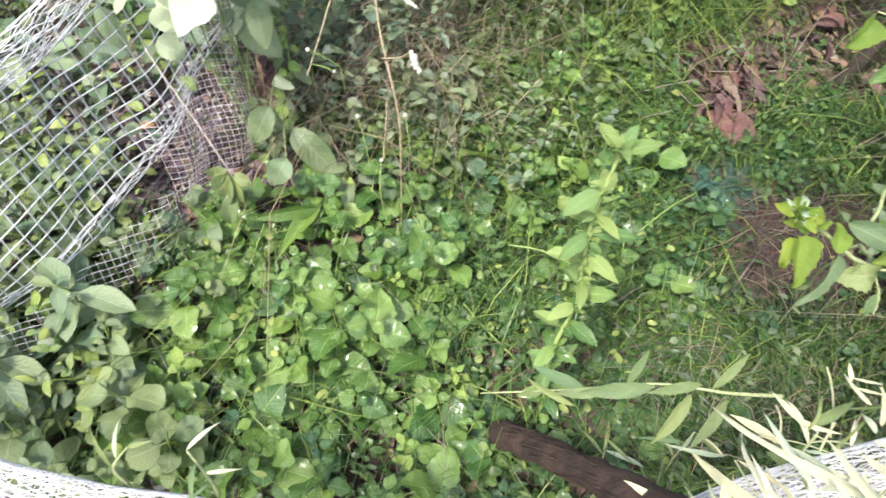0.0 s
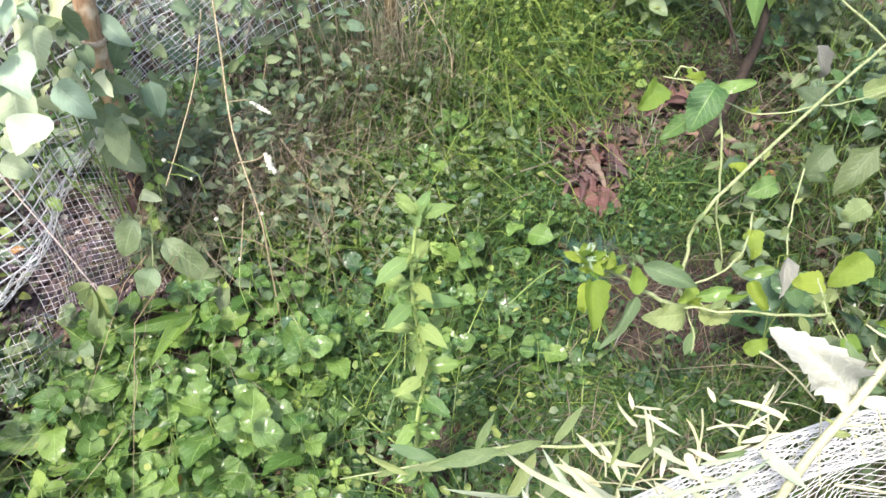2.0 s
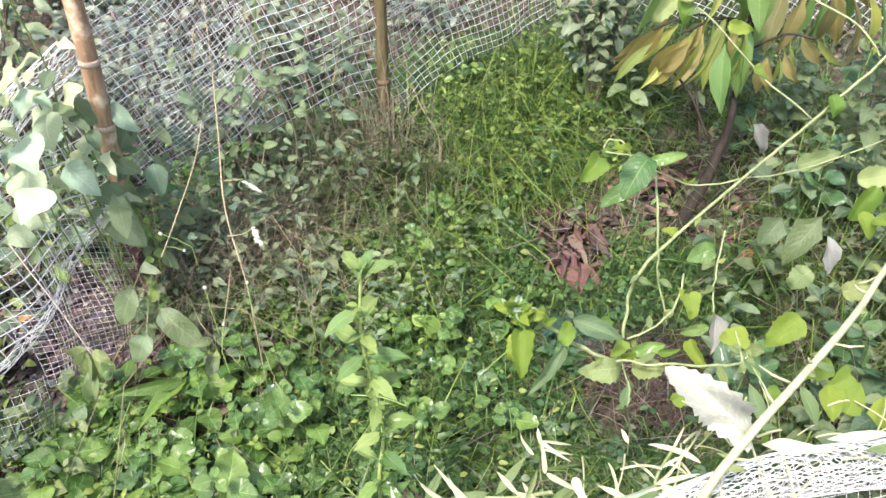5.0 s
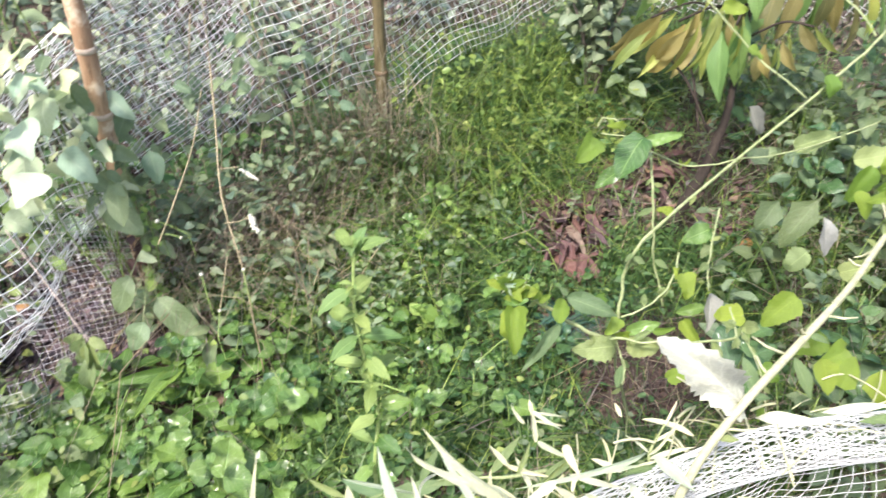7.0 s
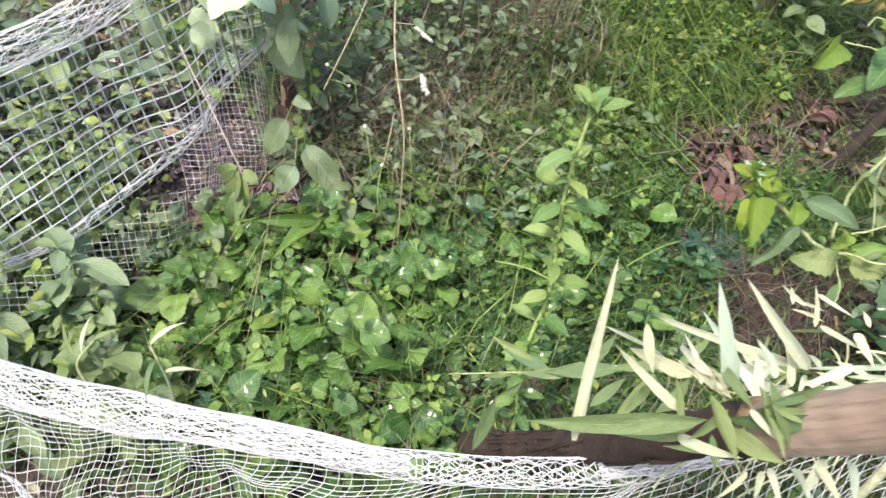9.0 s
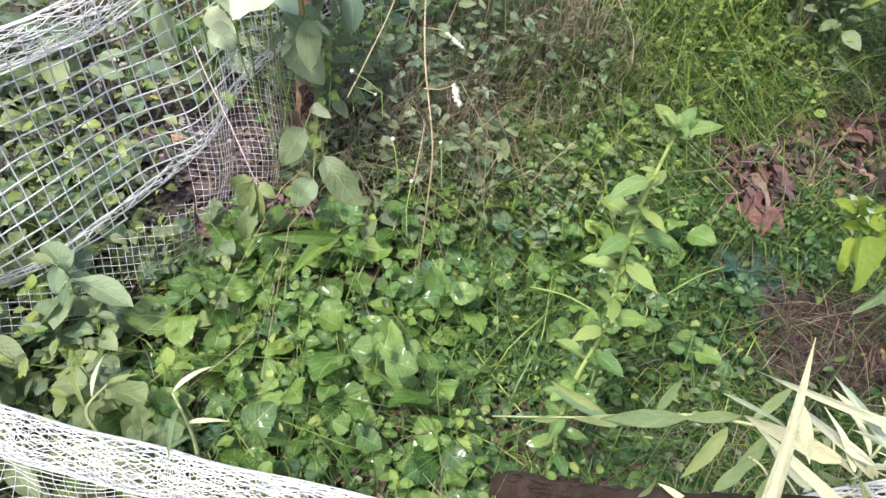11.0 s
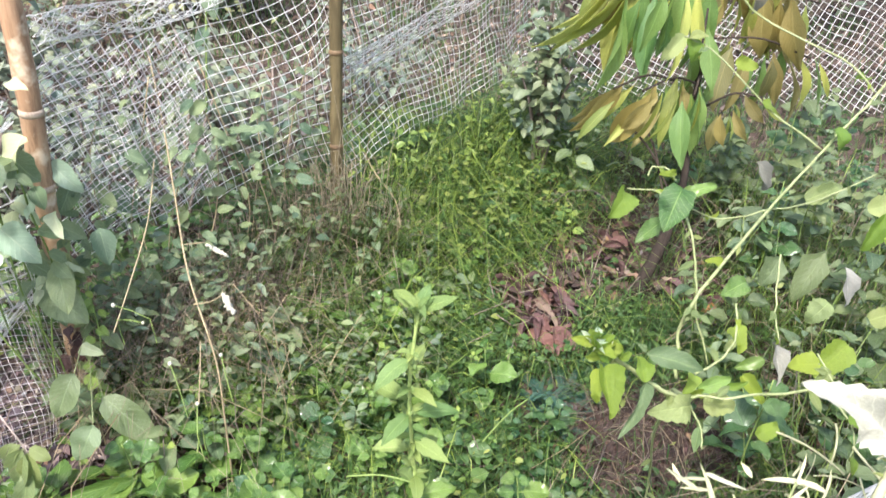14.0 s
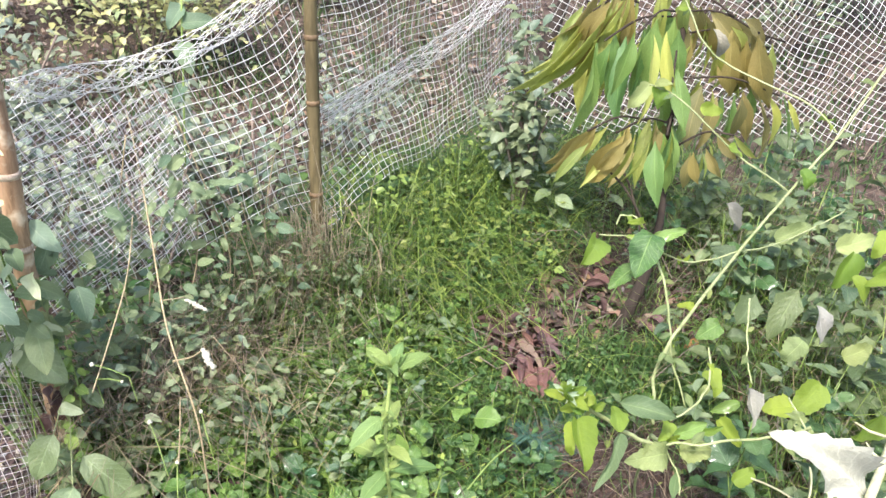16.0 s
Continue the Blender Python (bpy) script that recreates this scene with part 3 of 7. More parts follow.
# ---- low weeds ----
def weed_plant(name, label, category, group, seed, leaves, stem_mat, height, pairs, size, lean=0.15, whorl=2, rise=0.25, top=0.45, petiole=0.02):
    rng = random.Random(seed)
    ob = root(name, Matrix(), label, category, group)
    lx, ly = rng.uniform(-lean, lean), rng.uniform(-lean, lean)
    spine = [Vector((lx * height * (k / 5) ** 1.5 + rng.uniform(-1, 1) * 0.004, ly * height * (k / 5) ** 1.5 + rng.uniform(-1, 1) * 0.004, height * k / 5)) for k in range(6)]
    path = smooth_path(spine, 2)
    s = Shape()
    s.tube(path, [0.0022 * (1 - 0.5 * k / len(path)) for k in range(len(path))], 5)
    az = rng.uniform(0, 6.28)
    for k in range(pairs):
        q = 0.3 + 0.7 * (k + 1) / pairs
        i = min(len(path) - 1, int(q * (len(path) - 1)))
        p = path[i]
        az += math.pi / 2 + rng.uniform(-0.4, 0.4)
        last = k == pairs - 1
        for w in range(whorl + (1 if last else 0)):
            a = az + 2 * math.pi * w / (whorl + (1 if last else 0)) + rng.uniform(-0.35, 0.35)
            d = tilted(a, rise + rng.uniform(-0.3, 0.35))
            b = p - d * 0.001
            sz = 1.55 * size * rng.uniform(0.5, 1.25) * (top if last else 1.0 - 0.25 * abs(q - 0.6))
            up = Vector((rng.uniform(-0.55, 0.55), rng.uniform(-0.75, 0.35), 1))
            child("leaf", rng.choice(leaves), ob, facing(b, d, up, sz))
    child("stem", s.mesh("stem", stem_mat), ob)
    return ob


def scatter(kinds, spots, seed, tilt=0.18):
    """The first use of each kind stands as built, the others are copies."""
    rng = random.Random(seed)
    used = set()
    for x, y, sc in spots:
        ob = rng.choice(kinds)
        m = Matrix.Translation((x, y, gz(x, y) - 0.02)) @ Euler((rng.uniform(-tilt, tilt), rng.uniform(-tilt, tilt), rng.uniform(0, 6.28))).to_matrix().to_4x4() @ Matrix.Scale(sc, 4)
        if ob.name in used:
            copy_thing(ob, m)
        else:
            used.add(ob.name)
            ob.matrix_basis = m
    for ob in kinds:
        if ob.name not in used:
            ob.matrix_basis = Matrix.Translation((kinds.index(ob) * 0.1, 1.2, gz(0, 1.2)))


def spots(x0, x1, y0, y1, gap, seed, keep=lambda x, y: True, lo=0.8, hi=1.2):
    rng = random.Random(seed)
    out = []
    y = y0
    row = 0
    while y < y1:
        x = x0 + (gap / 2 if row % 2 else 0)
        while x < x1:
            px, py = x + rng.uniform(-0.45, 0.45) * gap, y + rng.uniform(-0.45, 0.45) * gap
            if keep(px, py):
                out.append((px, py, rng.uniform(lo, hi)))
            x += gap
        y += gap * 0.9
        row += 1
    return out


ov = leaf_set("leaf", WEED_LEAF, "ovate", 1, 9, width=0.66, fold=0.18, droop=0.7, rows=16, tooth=0.05, stalk=0.2, wave=0.16)
ov_deep = leaf_set("leaf", WEED_DEEP, "ovate", 2, 5, width=0.62, fold=0.17, droop=0.6, rows=16, tooth=0.075, stalk=0.2, wave=0.2)
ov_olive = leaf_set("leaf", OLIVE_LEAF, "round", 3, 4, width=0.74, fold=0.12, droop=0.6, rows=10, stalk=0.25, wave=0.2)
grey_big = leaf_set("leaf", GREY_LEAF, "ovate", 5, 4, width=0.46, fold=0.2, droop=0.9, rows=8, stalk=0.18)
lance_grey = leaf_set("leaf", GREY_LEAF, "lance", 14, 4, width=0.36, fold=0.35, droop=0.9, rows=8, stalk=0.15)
broad_right = leaf_set("leaf", DULL_LEAF, "heart", 6, 4, width=0.62, fold=0.25, droop=0.9, rows=8, tooth=0.05, stalk=0.22)

fresh = [weed_plant("weed", "fresh green weed with toothed oval leaves", "weed", "low weeds", 10 + k, ov, STEM, (0.13, 0.17, 0.20, 0.15, 0.11)[k], (3, 4, 4, 3, 3)[k], (0.052, 0.056, 0.05, 0.062, 0.048)[k]) for k in range(5)]
deep = [weed_plant("weed", "deep green weed with glossy oval leaves", "weed", "low weeds", 20 + k, ov_deep, STEM, (0.14, 0.10, 0.17)[k], 3 + k % 2, (0.058, 0.05, 0.064)[k]) for k in range(3)]
olive = [weed_plant("weed", "dull olive weed with rounded leaves beside the net", "weed", "olive weeds", 30 + k, ov_olive, STEM, (0.17, 0.22, 0.13)[k], 4 + k % 2, (0.042, 0.048, 0.054)[k]) for k in range(3)]
greys = [weed_plant("broadleaf_weed", "grey-green weed with long veined leaves", "weed", "broadleaf weeds", 40 + k, grey_big if k != 1 else lance_grey, STEM, (0.22, 0.26, 0.2)[k], 3, (0.095, 0.10, 0.09)[k], top=0.7) for k in range(3)]
rights = [weed_plant("broadleaf_weed", "tall pale green weed with heart-shaped leaves", "weed", "tall weeds", 50 + k, (broad_right, ov_deep, grey_big, broad_right)[k], STEM, (0.45, 0.38, 0.30, 0.5)[k], (6, 6, 5, 7)[k], (0.062, 0.055, 0.058, 0.050)[k], top=0.7) for k in range(4)]

greys_back = [weed_plant("broadleaf_weed", "grey-green weed with long veined leaves", "weed", "broadleaf weeds", 45 + k, grey_big if k else lance_grey, STEM, (0.22, 0.26)[k], 3, (0.095, 0.09)[k], top=0.7) for k in range(2)]

ov_light = leaf_set("leaf", WEED_LIGHT, "ovate", 12, 5, width=0.62, fold=0.18, droop=0.7, rows=16, tooth=0.05, stalk=0.2, wave=0.2)
fresh += [weed_plant("weed", "light yellow-green weed with toothed oval leaves", "weed", "low weeds", 60 + k, ov_light, STEM, (0.15, 0.19)[k], 4, (0.046, 0.055)[k]) for k in range(2)]
small_grey = leaf_set("leaf", GREY_LEAF, "ovate", 13, 4, width=0.46, fold=0.3, droop=0.9, rows=6, stalk=0.15)
herbs = [weed_plant("herb", "dull grey-green herb with small pointed leaves", "herb", "grey herbs", 65 + k, small_grey if k else ov_deep, STEM_DRY, (0.16, 0.24, 0.30)[k], (4, 5, 6)[k], (0.034, 0.034, 0.032)[k], lean=0.4, top=0.8) for k in range(3)]


def middle(x, y):
    if (x - 0.36) ** 2 + (y - 1.05) ** 2 < 0.002:
        return False
    bare = 0.80 < x < 1.35 and 1.35 < y < 1.75
    hole = (x - 0.24) ** 2 + (y - 1.10) ** 2 < 0.006 or (x - 0.02) ** 2 + (y - 0.92) ** 2 < 0.004
    return not bare and not hole and noise.noise((x * 4, y * 4, 5.0)) > -0.34


def patchy(x, y):
    """Broad weeds grow close on one side of the tall weed and thin out on the other."""
    return middle(x, y) and (x < 0.16 or noise.noise((x * 8, y * 8, 2.0)) > 0.02 + 0.25 * min(1.0, (x - 0.16) * 3))


scatter(fresh[:5] + fresh[5:6], spots(-0.52, 0.62, 0.78, 1.50, 0.088, 3, patchy, 0.8, 1.25) + spots(0.62, 1.15, 0.95, 1.36, 0.10, 31, patchy, 0.6, 1.0) + spots(0.30, 0.85, 0.74, 0.98, 0.10, 33, patchy, 0.5, 0.85) + spots(-0.45, 0.62, 1.50, 2.2, 0.118, 32, lambda x, y: y < 2.05 + 0.3 * x and noise.noise((x * 4, y * 4, 3)) > -0.4, 0.6, 1.05), 4)
scatter(deep, spots(-0.35, 1.05, 0.85, 1.80, 0.14, 5, middle, 0.55, 1.0), 6)
dull_weed = [weed_plant("weed", "dull grey-green weed with pointed leaves", "weed", "olive weeds", 97 + k, grey_big, STEM, (0.18, 0.14)[k], 4, (0.05, 0.06)[k]) for k in range(2)]
scatter(olive + fresh[6:] + dull_weed, spots(-1.15, -0.42, 0.72, 1.55, 0.108, 7, lambda x, y: noise.noise((x * 5, y * 5, 1.0)) > -0.45 and not (y > 1.32 and x > -0.74) and not (y > 1.2 and x > -0.66 and x < -0.5), 0.9, 1.35), 8)
scatter(greys, [(-0.20, 1.60, 0.7), (-0.10, 1.62, 0.7), (-0.30, 1.72, 0.7), (0.12, 1.72, 0.7), (0.30, 1.85, 0.6), (-0.16, 1.95, 0.8), (0.55, 2.18, 0.9), (0.62, 2.10, 0.8), (0.20, 2.10, 0.7), ], 9)
scatter(greys_back, [(-0.95, 1.75, 1.2), (-0.8, 2.1, 1.2), (-0.78, 1.9, 1.0), (-1.2, 1.7, 1.2), (-0.66, 2.0, 0.9), (-1.0, 2.0, 1.1), (-0.05, 1.85, 0.8), (0.06, 1.95, 0.7), (-0.3, 1.88, 0.8), (-0.22, 1.76, 0.6)], 9)
scatter(herbs, spots(-0.46, 0.34, 1.66, 2.36, 0.115, 18, lambda x, y: y < 2.28 + 0.8 * x + 0.1, 0.7, 1.2) + spots(0.25, 1.5, 2.25, 3.2, 0.22, 19, lambda x, y: y < 2.5 + x, 0.5, 0.9), 20)
young = [weed_plant("seedling", "light green seedling growing in the grass", "seedling", "seedlings in the grass", 90 + k, ov_light if k else ov, STEM, (0.16, 0.12, 0.20)[k], 3, (0.036, 0.03, 0.034)[k]) for k in range(3)]
scatter(young, spots(0.05, 1.0, 2.0, 3.0, 0.14, 92, lambda x, y: y < 2.45 + x and not (0.7 < x < 0.96 and y < 2.28), 0.6, 1.1) + spots(-0.15, 0.74, 1.55, 2.05, 0.15, 94, lambda x, y: noise.noise((x * 5, y * 5, 8)) > 0.0, 0.5, 1.1), 93)
greens_back = [weed_plant("weed", "green weed with pointed leaves below the net", "weed", "low weeds", 120 + k, (ov_deep, ov, broad_right)[k], STEM, (0.22, 0.18, 0.26)[k], (4, 3, 5)[k], (0.05, 0.045, 0.045)[k], lean=0.3) for k in range(3)]
scatter(greens_back, spots(-0.40, 0.34, 1.66, 2.36, 0.14, 121, lambda x, y: y < 2.28 + 0.7 * x and noise.noise((x * 6, y * 6, 9)) < 0.12, 0.6, 1.0), 122)
scatter(rights, spots(1.15, 2.3, 1.15, 2.9, 0.15, 11, lambda x, y: x > 1.3 - 0.1 * y + (0.35 if 1.9 < y < 2.6 else 0), 0.75, 1.2), 12)


# ---- pale runners trailing over the weeds ----
scatter([copy_thing(fresh[1], Matrix())], [(0.25, 0.93, 0.9)], 35)
scatter([copy_thing(fresh[2], Matrix())], [(0.35, 0.95, 0.8)], 36)
scatter([copy_thing(deep[0], Matrix())], [(0.31, 0.86, 0.9)], 37)
for pts in (((-0.216, 1.239, -0.054), (-0.113, 1.217, -0.043), (0.008, 1.185, -0.045), (0.088, 1.157, -0.044)), ((0.051, 1.112, -0.038), (0.143, 1.099, -0.017), (0.241, 1.075, -0.009), (0.314, 1.045, -0.011)),
            ((-0.007, 1.481, 0.102), (0.050, 1.430, 0.073), (0.098, 1.387, 0.038)), ((0.150, 1.276, 0.045), (0.214, 1.226, 0.019), (0.297, 1.171, -0.014)),
            ((0.235, 1.324, 0.240), (0.307, 1.308, 0.256), (0.373, 1.282, 0.259)), ((-0.127, 1.604, 0.121), (-0.132, 1.487, 0.054), (-0.154, 1.395, -0.014)),
            ((-0.376, 1.402, 0.095), (-0.397, 1.293, 0.037), (-0.427, 1.202, -0.015)), ((0.550, 1.448, 0.203), (0.622, 1.521, 0.219), (0.686, 1.579, 0.215))):
    line = smooth_path(pts, 5)
    s = Shape()
    s.tube([q - line[0] for q in line], 0.0021, 6)
    ob = new("runner", s.mesh("runner", STEM))
    ob.location = line[0]
    tagged(ob, "pale green runner trailing across the weeds", "stem", "trailing runners")


# ---- tall weed in the middle ----
def tall_weed():
    rng = random.Random(77)
    base = Vector((0.352, 1.05, gz(0.35, 1.05) - 0.02))
    ob = root("tall_weed", Matrix.Translation(base), "tall upright weed with pale green pointed leaves", "weed")
    top = Vector((0.345, 1.033, 0.862)) - base
    spine = [top * k / 7 + Vector((0.010 * math.sin(k * 1.9), 0.008 * math.cos(k * 1.4), 0)) * (1 if 0 < k < 7 else 0) for k in range(8)]
    path = smooth_path(spine, 5)
    s = Shape()
    s.tube(path, [0.0058 - 0.0034 * k / len(path) for k in range(len(path))], 8)
    big = leaf_set("leaf", TALL_LEAF, "lance", 31, 6, width=0.35, fold=0.4, droop=1.1, rows=10, tooth=0.05, stalk=0.08)
    low = leaf_set("leaf", WEED_LEAF, "ovate", 32, 4, width=0.42, fold=0.3, droop=0.9, rows=8, tooth=0.06, stalk=0.15)
    az = 0.4
    n = 30
    for k in range(n):
        q = 0.16 + 0.80 * k / n
        p = path[int(q * (len(path) - 1))]
        az += 2.4 + rng.uniform(-0.3, 0.3)
        upper = q > 0.62
        size = rng.uniform(0.062, 0.092) if upper else rng.uniform(0.045, 0.078)
        d = tilted(az, rng.uniform(-0.05, 0.45))
        b = p
        child("leaf", rng.choice(big if upper or rng.random() < 0.4 else low), ob, facing(b, d, (rng.uniform(-0.3, 0.3), -0.4, 1), size))
        for _ in range(4):
            a = az + rng.uniform(-2.6, 2.6)
            child("leaf", rng.choice(big if upper else low), ob, facing(p + Vector((0, 0, rng.uniform(-0.012, 0.012))), tilted(a, rng.uniform(0.1, 0.9)), (0, -0.4, 1), rng.uniform(0.014, 0.034)))
    for k in range(9):
        child("leaf", big[k % 5], ob, facing(top - Vector((0, 0, 0.003 * k)), tilted(k * 2.1, 0.9 + 0.05 * k), (0, -0.5, 1), 0.034 - 0.0015 * k))
    for k in range(7):
        a = k * 2.4
        child("leaf", big[k % 5], ob, facing(top, tilted(a, 0.45 + 0.14 * k), (0, -0.5, 1), (0.062, 0.058, 0.054, 0.047, 0.040, 0.034, 0.028)[k]))
    child("stem", s.mesh("stem", STEM_FRESH), ob)


tall_weed()


# ---- climbing vine on the fence ----
def climbing_vine():
    base = Vector((0.80, 1.12, 0.66))
    ob = root("vine", Matrix.Translation(base), "pale climbing vine with yellow-green heart-shaped leaves", "vine")

    runs = []

    def stem(pts, r0, r1, label=""):
        path = [q - base for q in smooth_path(pts, 6)]
        path = [q + Vector((noise.noise((k * 0.4, r0 * 900, 1)), noise.noise((k * 0.4, r0 * 900, 5)), noise.noise((k * 0.4, r0 * 900, 9)))) * 0.0035 for k, q in enumerate(path)]
        runs.append(path)
        s = Shape()
        s.tube(path, [0.72 * (r0 + (r1 - r0) * k / (len(path) - 1)) for k in range(len(path))], 7)
        child("stem", s.mesh("stem", STEM_PALE), ob, label=label)
    stem([(0.80, 1.12, 0.655), (0.806, 1.16, 0.72), (0.822, 1.165, 0.785), (0.886, 1.218, 0.822), (1.038, 1.355, 0.873), (1.159, 1.451, 0.923), (1.243, 1.501, 0.981), (1.31, 1.53, 1.047), (1.45, 1.62, 1.2), (1.6, 1.75, 1.4)], 0.0044, 0.0034, "cream-coloured bowed stem")
    stem([(0.582, 0.98, 0.845), (0.642, 1.01, 0.785), (0.705, 1.02, 0.73), (0.755, 1.02, 0.70), (0.79, 1.06, 0.665), (0.80, 1.12, 0.63)], 0.0042, 0.0055)
    stem([(0.80, 1.12, 0.63), (0.83, 1.2, 0.45), (0.90, 1.3, 0.2), (0.93, 1.35, -0.05)], 0.004, 0.003)
    stem([(0.866, 1.37, 0.858), (0.862, 1.30, 0.83), (0.868, 1.255, 0.76), (0.875, 1.24, 0.70), (0.90, 1.20, 0.62)], 0.0034, 0.0024)
    stem([(0.778, 1.43, 0.865), (0.82, 1.40, 0.875), (0.868, 1.372, 0.858), (0.95, 1.37, 0.83), (1.04, 1.37, 0.85), (1.16, 1.42, 0.84), (1.36, 1.52, 0.86)], 0.002, 0.0022)
    stem([(1.154, 1.436, 0.944), (1.052, 1.509, 1.013), (0.960, 1.565, 1.095), (0.899, 1.586, 1.118)], 0.0028, 0.002)
    stem([(1.284, 1.521, 1.035), (1.253, 1.569, 1.074), (1.120, 1.674, 1.130), (1.062, 1.704, 1.171), (1.023, 1.753, 1.255), (0.997, 1.806, 1.351)], 0.003, 0.0026)
    stem([(0.930, 0.910, 0.794), (0.936, 0.947, 0.792), (0.934, 0.986, 0.807)], 0.0022, 0.0018)
    stem([(0.892, 1.158, 0.781), (0.882, 1.118, 0.764), (0.842, 1.064, 0.748), (0.786, 1.045, 0.726)], 0.0025, 0.0025)
    stem([(0.762, 0.999, 0.719), (0.840, 0.985, 0.730), (0.912, 0.931, 0.789), (0.930, 0.921, 0.807)], 0.003, 0.003)
    heart = leaf_set("leaf", YOUNG_LEAF, "heart", 41, 4, width=0.52, fold=0.6, droop=1.2, rows=14, tooth=0.05, wave=0.3)
    dull = leaf_set("leaf", VINE_LEAF, "heart", 42, 4, width=0.56, fold=0.45, droop=1.2, rows=14, tooth=0.08, wave=0.35)
    thin = leaf_set("leaf", VINE_LEAF, "lance", 43, 3, width=0.38, fold=0.5, droop=0.6, rows=8)
    young = leaf_set("leaf", YOUNG_LEAF, "heart", 46, 5, width=0.6, fold=0.75, droop=1.1, rows=14, tooth=0.05, wave=0.3)
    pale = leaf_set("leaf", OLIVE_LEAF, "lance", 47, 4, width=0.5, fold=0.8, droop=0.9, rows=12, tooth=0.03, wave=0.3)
    deep = leaf_set("leaf", WEED_LEAF, "ovate", 48, 4, width=0.6, fold=0.3, droop=0.7, rows=12, tooth=0.04, wave=0.25)
    stem([(0.941, 1.152, 0.88), (0.931, 1.121, 0.834), (0.926, 1.093, 0.797), (0.926, 1.068, 0.77)], 0.0022, 0.0018)
    stem([(0.976, 1.028, 0.754), (0.973, 1.012, 0.736), (0.982, 0.994, 0.723), (1.0, 0.959, 0.702), (1.002, 0.932, 0.68), (0.99, 0.915, 0.659)], 0.0022, 0.0018)
    stem([(0.781, 1.043, 0.687), (0.787, 1.022, 0.668), (0.796, 1.0, 0.651), (0.791, 0.979, 0.632)], 0.0022, 0.0018)
    stem([(0.743, 1.27, 0.964), (0.751, 1.276, 0.977), (0.774, 1.27, 0.977), (0.788, 1.258, 0.961)], 0.0022, 0.0018)
    stem([(0.801, 1.04, 0.69), (0.819, 1.027, 0.684), (0.85, 1.024, 0.691)], 0.0022, 0.0018)
    rng = random.Random(5)
    for kind, a, b, wide in (
            (young, (0.6, 0.963, 0.811), (0.601, 0.9, 0.779), 0.50), (young, (0.592, 0.962, 0.809), (0.586, 0.925, 0.772), 0.39),
            (pale, (0.672, 0.971, 0.773), (0.62, 0.89, 0.758), 0.24), (young, (0.674, 0.98, 0.768), (0.684, 1.033, 0.781), 0.51),
            (pale, (0.689, 1.023, 0.786), (0.759, 0.98, 0.79), 0.48), (young, (0.732, 1.027, 0.772), (0.764, 1.05, 0.775), 0.56),
            (young, (0.779, 1.033, 0.733), (0.761, 1.001, 0.725), 0.71), (dull, (0.776, 1.016, 0.688), (0.708, 0.989, 0.7), 0.67),
            (dull, (0.796, 1.015, 0.693), (0.851, 1.0, 0.699), 0.70), (deep, (0.797, 1.046, 0.695), (0.852, 1.045, 0.713), 0.37),
            (young, (0.919, 1.187, 0.71), (0.93, 1.14, 0.694), 0.84), (deep, (0.985, 1.291, 0.738), (0.932, 1.266, 0.73), 0.57),
            (young, (0.976, 1.028, 0.754), (0.928, 1.024, 0.755), 0.85), (young, (0.758, 1.392, 0.876), (0.731, 1.344, 0.848), 0.63),
            (deep, (0.84, 1.333, 0.911), (0.788, 1.263, 0.873), 0.53), (deep, (0.815, 1.327, 0.85), (0.758, 1.292, 0.832), 0.42),
            (deep, (0.844, 1.346, 0.894), (0.91, 1.339, 0.917), 0.30), (deep, (0.943, 1.11, 0.699), (0.897, 1.112, 0.68), 0.42),
            (young, (0.841, 1.039, 0.702), (0.876, 1.035, 0.713), 0.37), (young, (0.601, 0.977, 0.811), (0.63, 0.994, 0.833), 0.21),
            (pale, (0.689, 1.024, 0.787), (0.676, 1.036, 0.797), 0.53)):
        p, q = Vector(a), Vector(b)
        up = (rng.uniform(-0.35, 0.35), -0.75, rng.uniform(0.5, 0.9))
        child("leaf", rng.choice(kind), ob, facing(p - base, q - p, up, (q - p).length * 1.05, wide / 0.6))
    for kind, a, b, wide in (
            (broad_right, (1.266, 1.467, 0.714), (1.175, 1.404, 0.623), 0.43), (young, (1.112, 1.142, 0.7), (1.053, 1.12, 0.654), 0.72),
            (young, (1.29, 1.306, 0.913), (1.257, 1.279, 0.871), 0.62), (young, (1.279, 1.25, 0.847), (1.235, 1.260, 0.832), 0.58),
            (young, (1.279, 1.265, 0.873), (1.252, 1.271, 0.843), 0.55), (young, (1.29, 1.376, 0.833), (1.254, 1.362, 0.758), 0.45),
            (broad_right, (1.212, 1.538, 0.657), (1.162, 1.493, 0.598), 0.68), (dull, (1.203, 1.335, 0.657), (1.163, 1.329, 0.608), 0.80),
            (dull, (1.231, 1.25, 0.674), (1.279, 1.233, 0.709), 0.72), (young, (1.06, 0.951, 0.796), (1.027, 0.942, 0.752), 0.70),
            (broad_right, (1.208, 1.624, 0.684), (1.154, 1.669, 0.708), 0.58), (young, (0.992, 0.947, 0.724), (1.013, 0.918, 0.715), 0.79),
            (dull, (1.171, 1.462, 0.825), (1.253, 1.451, 0.867), 0.47), (young, (0.912, 1.11, 0.664), (0.937, 1.067, 0.637), 0.45),
            (young, (0.85, 0.944, 0.689), (0.885, 0.944, 0.714), 0.66)):
        p, q = Vector(a), Vector(b)
        up = (rng.uniform(-0.35, 0.35), -0.75, rng.uniform(0.5, 0.9))
        child("leaf", rng.choice(kind), ob, facing(p - base, q - p, up, (q - p).length * 1.05, wide / 0.6))
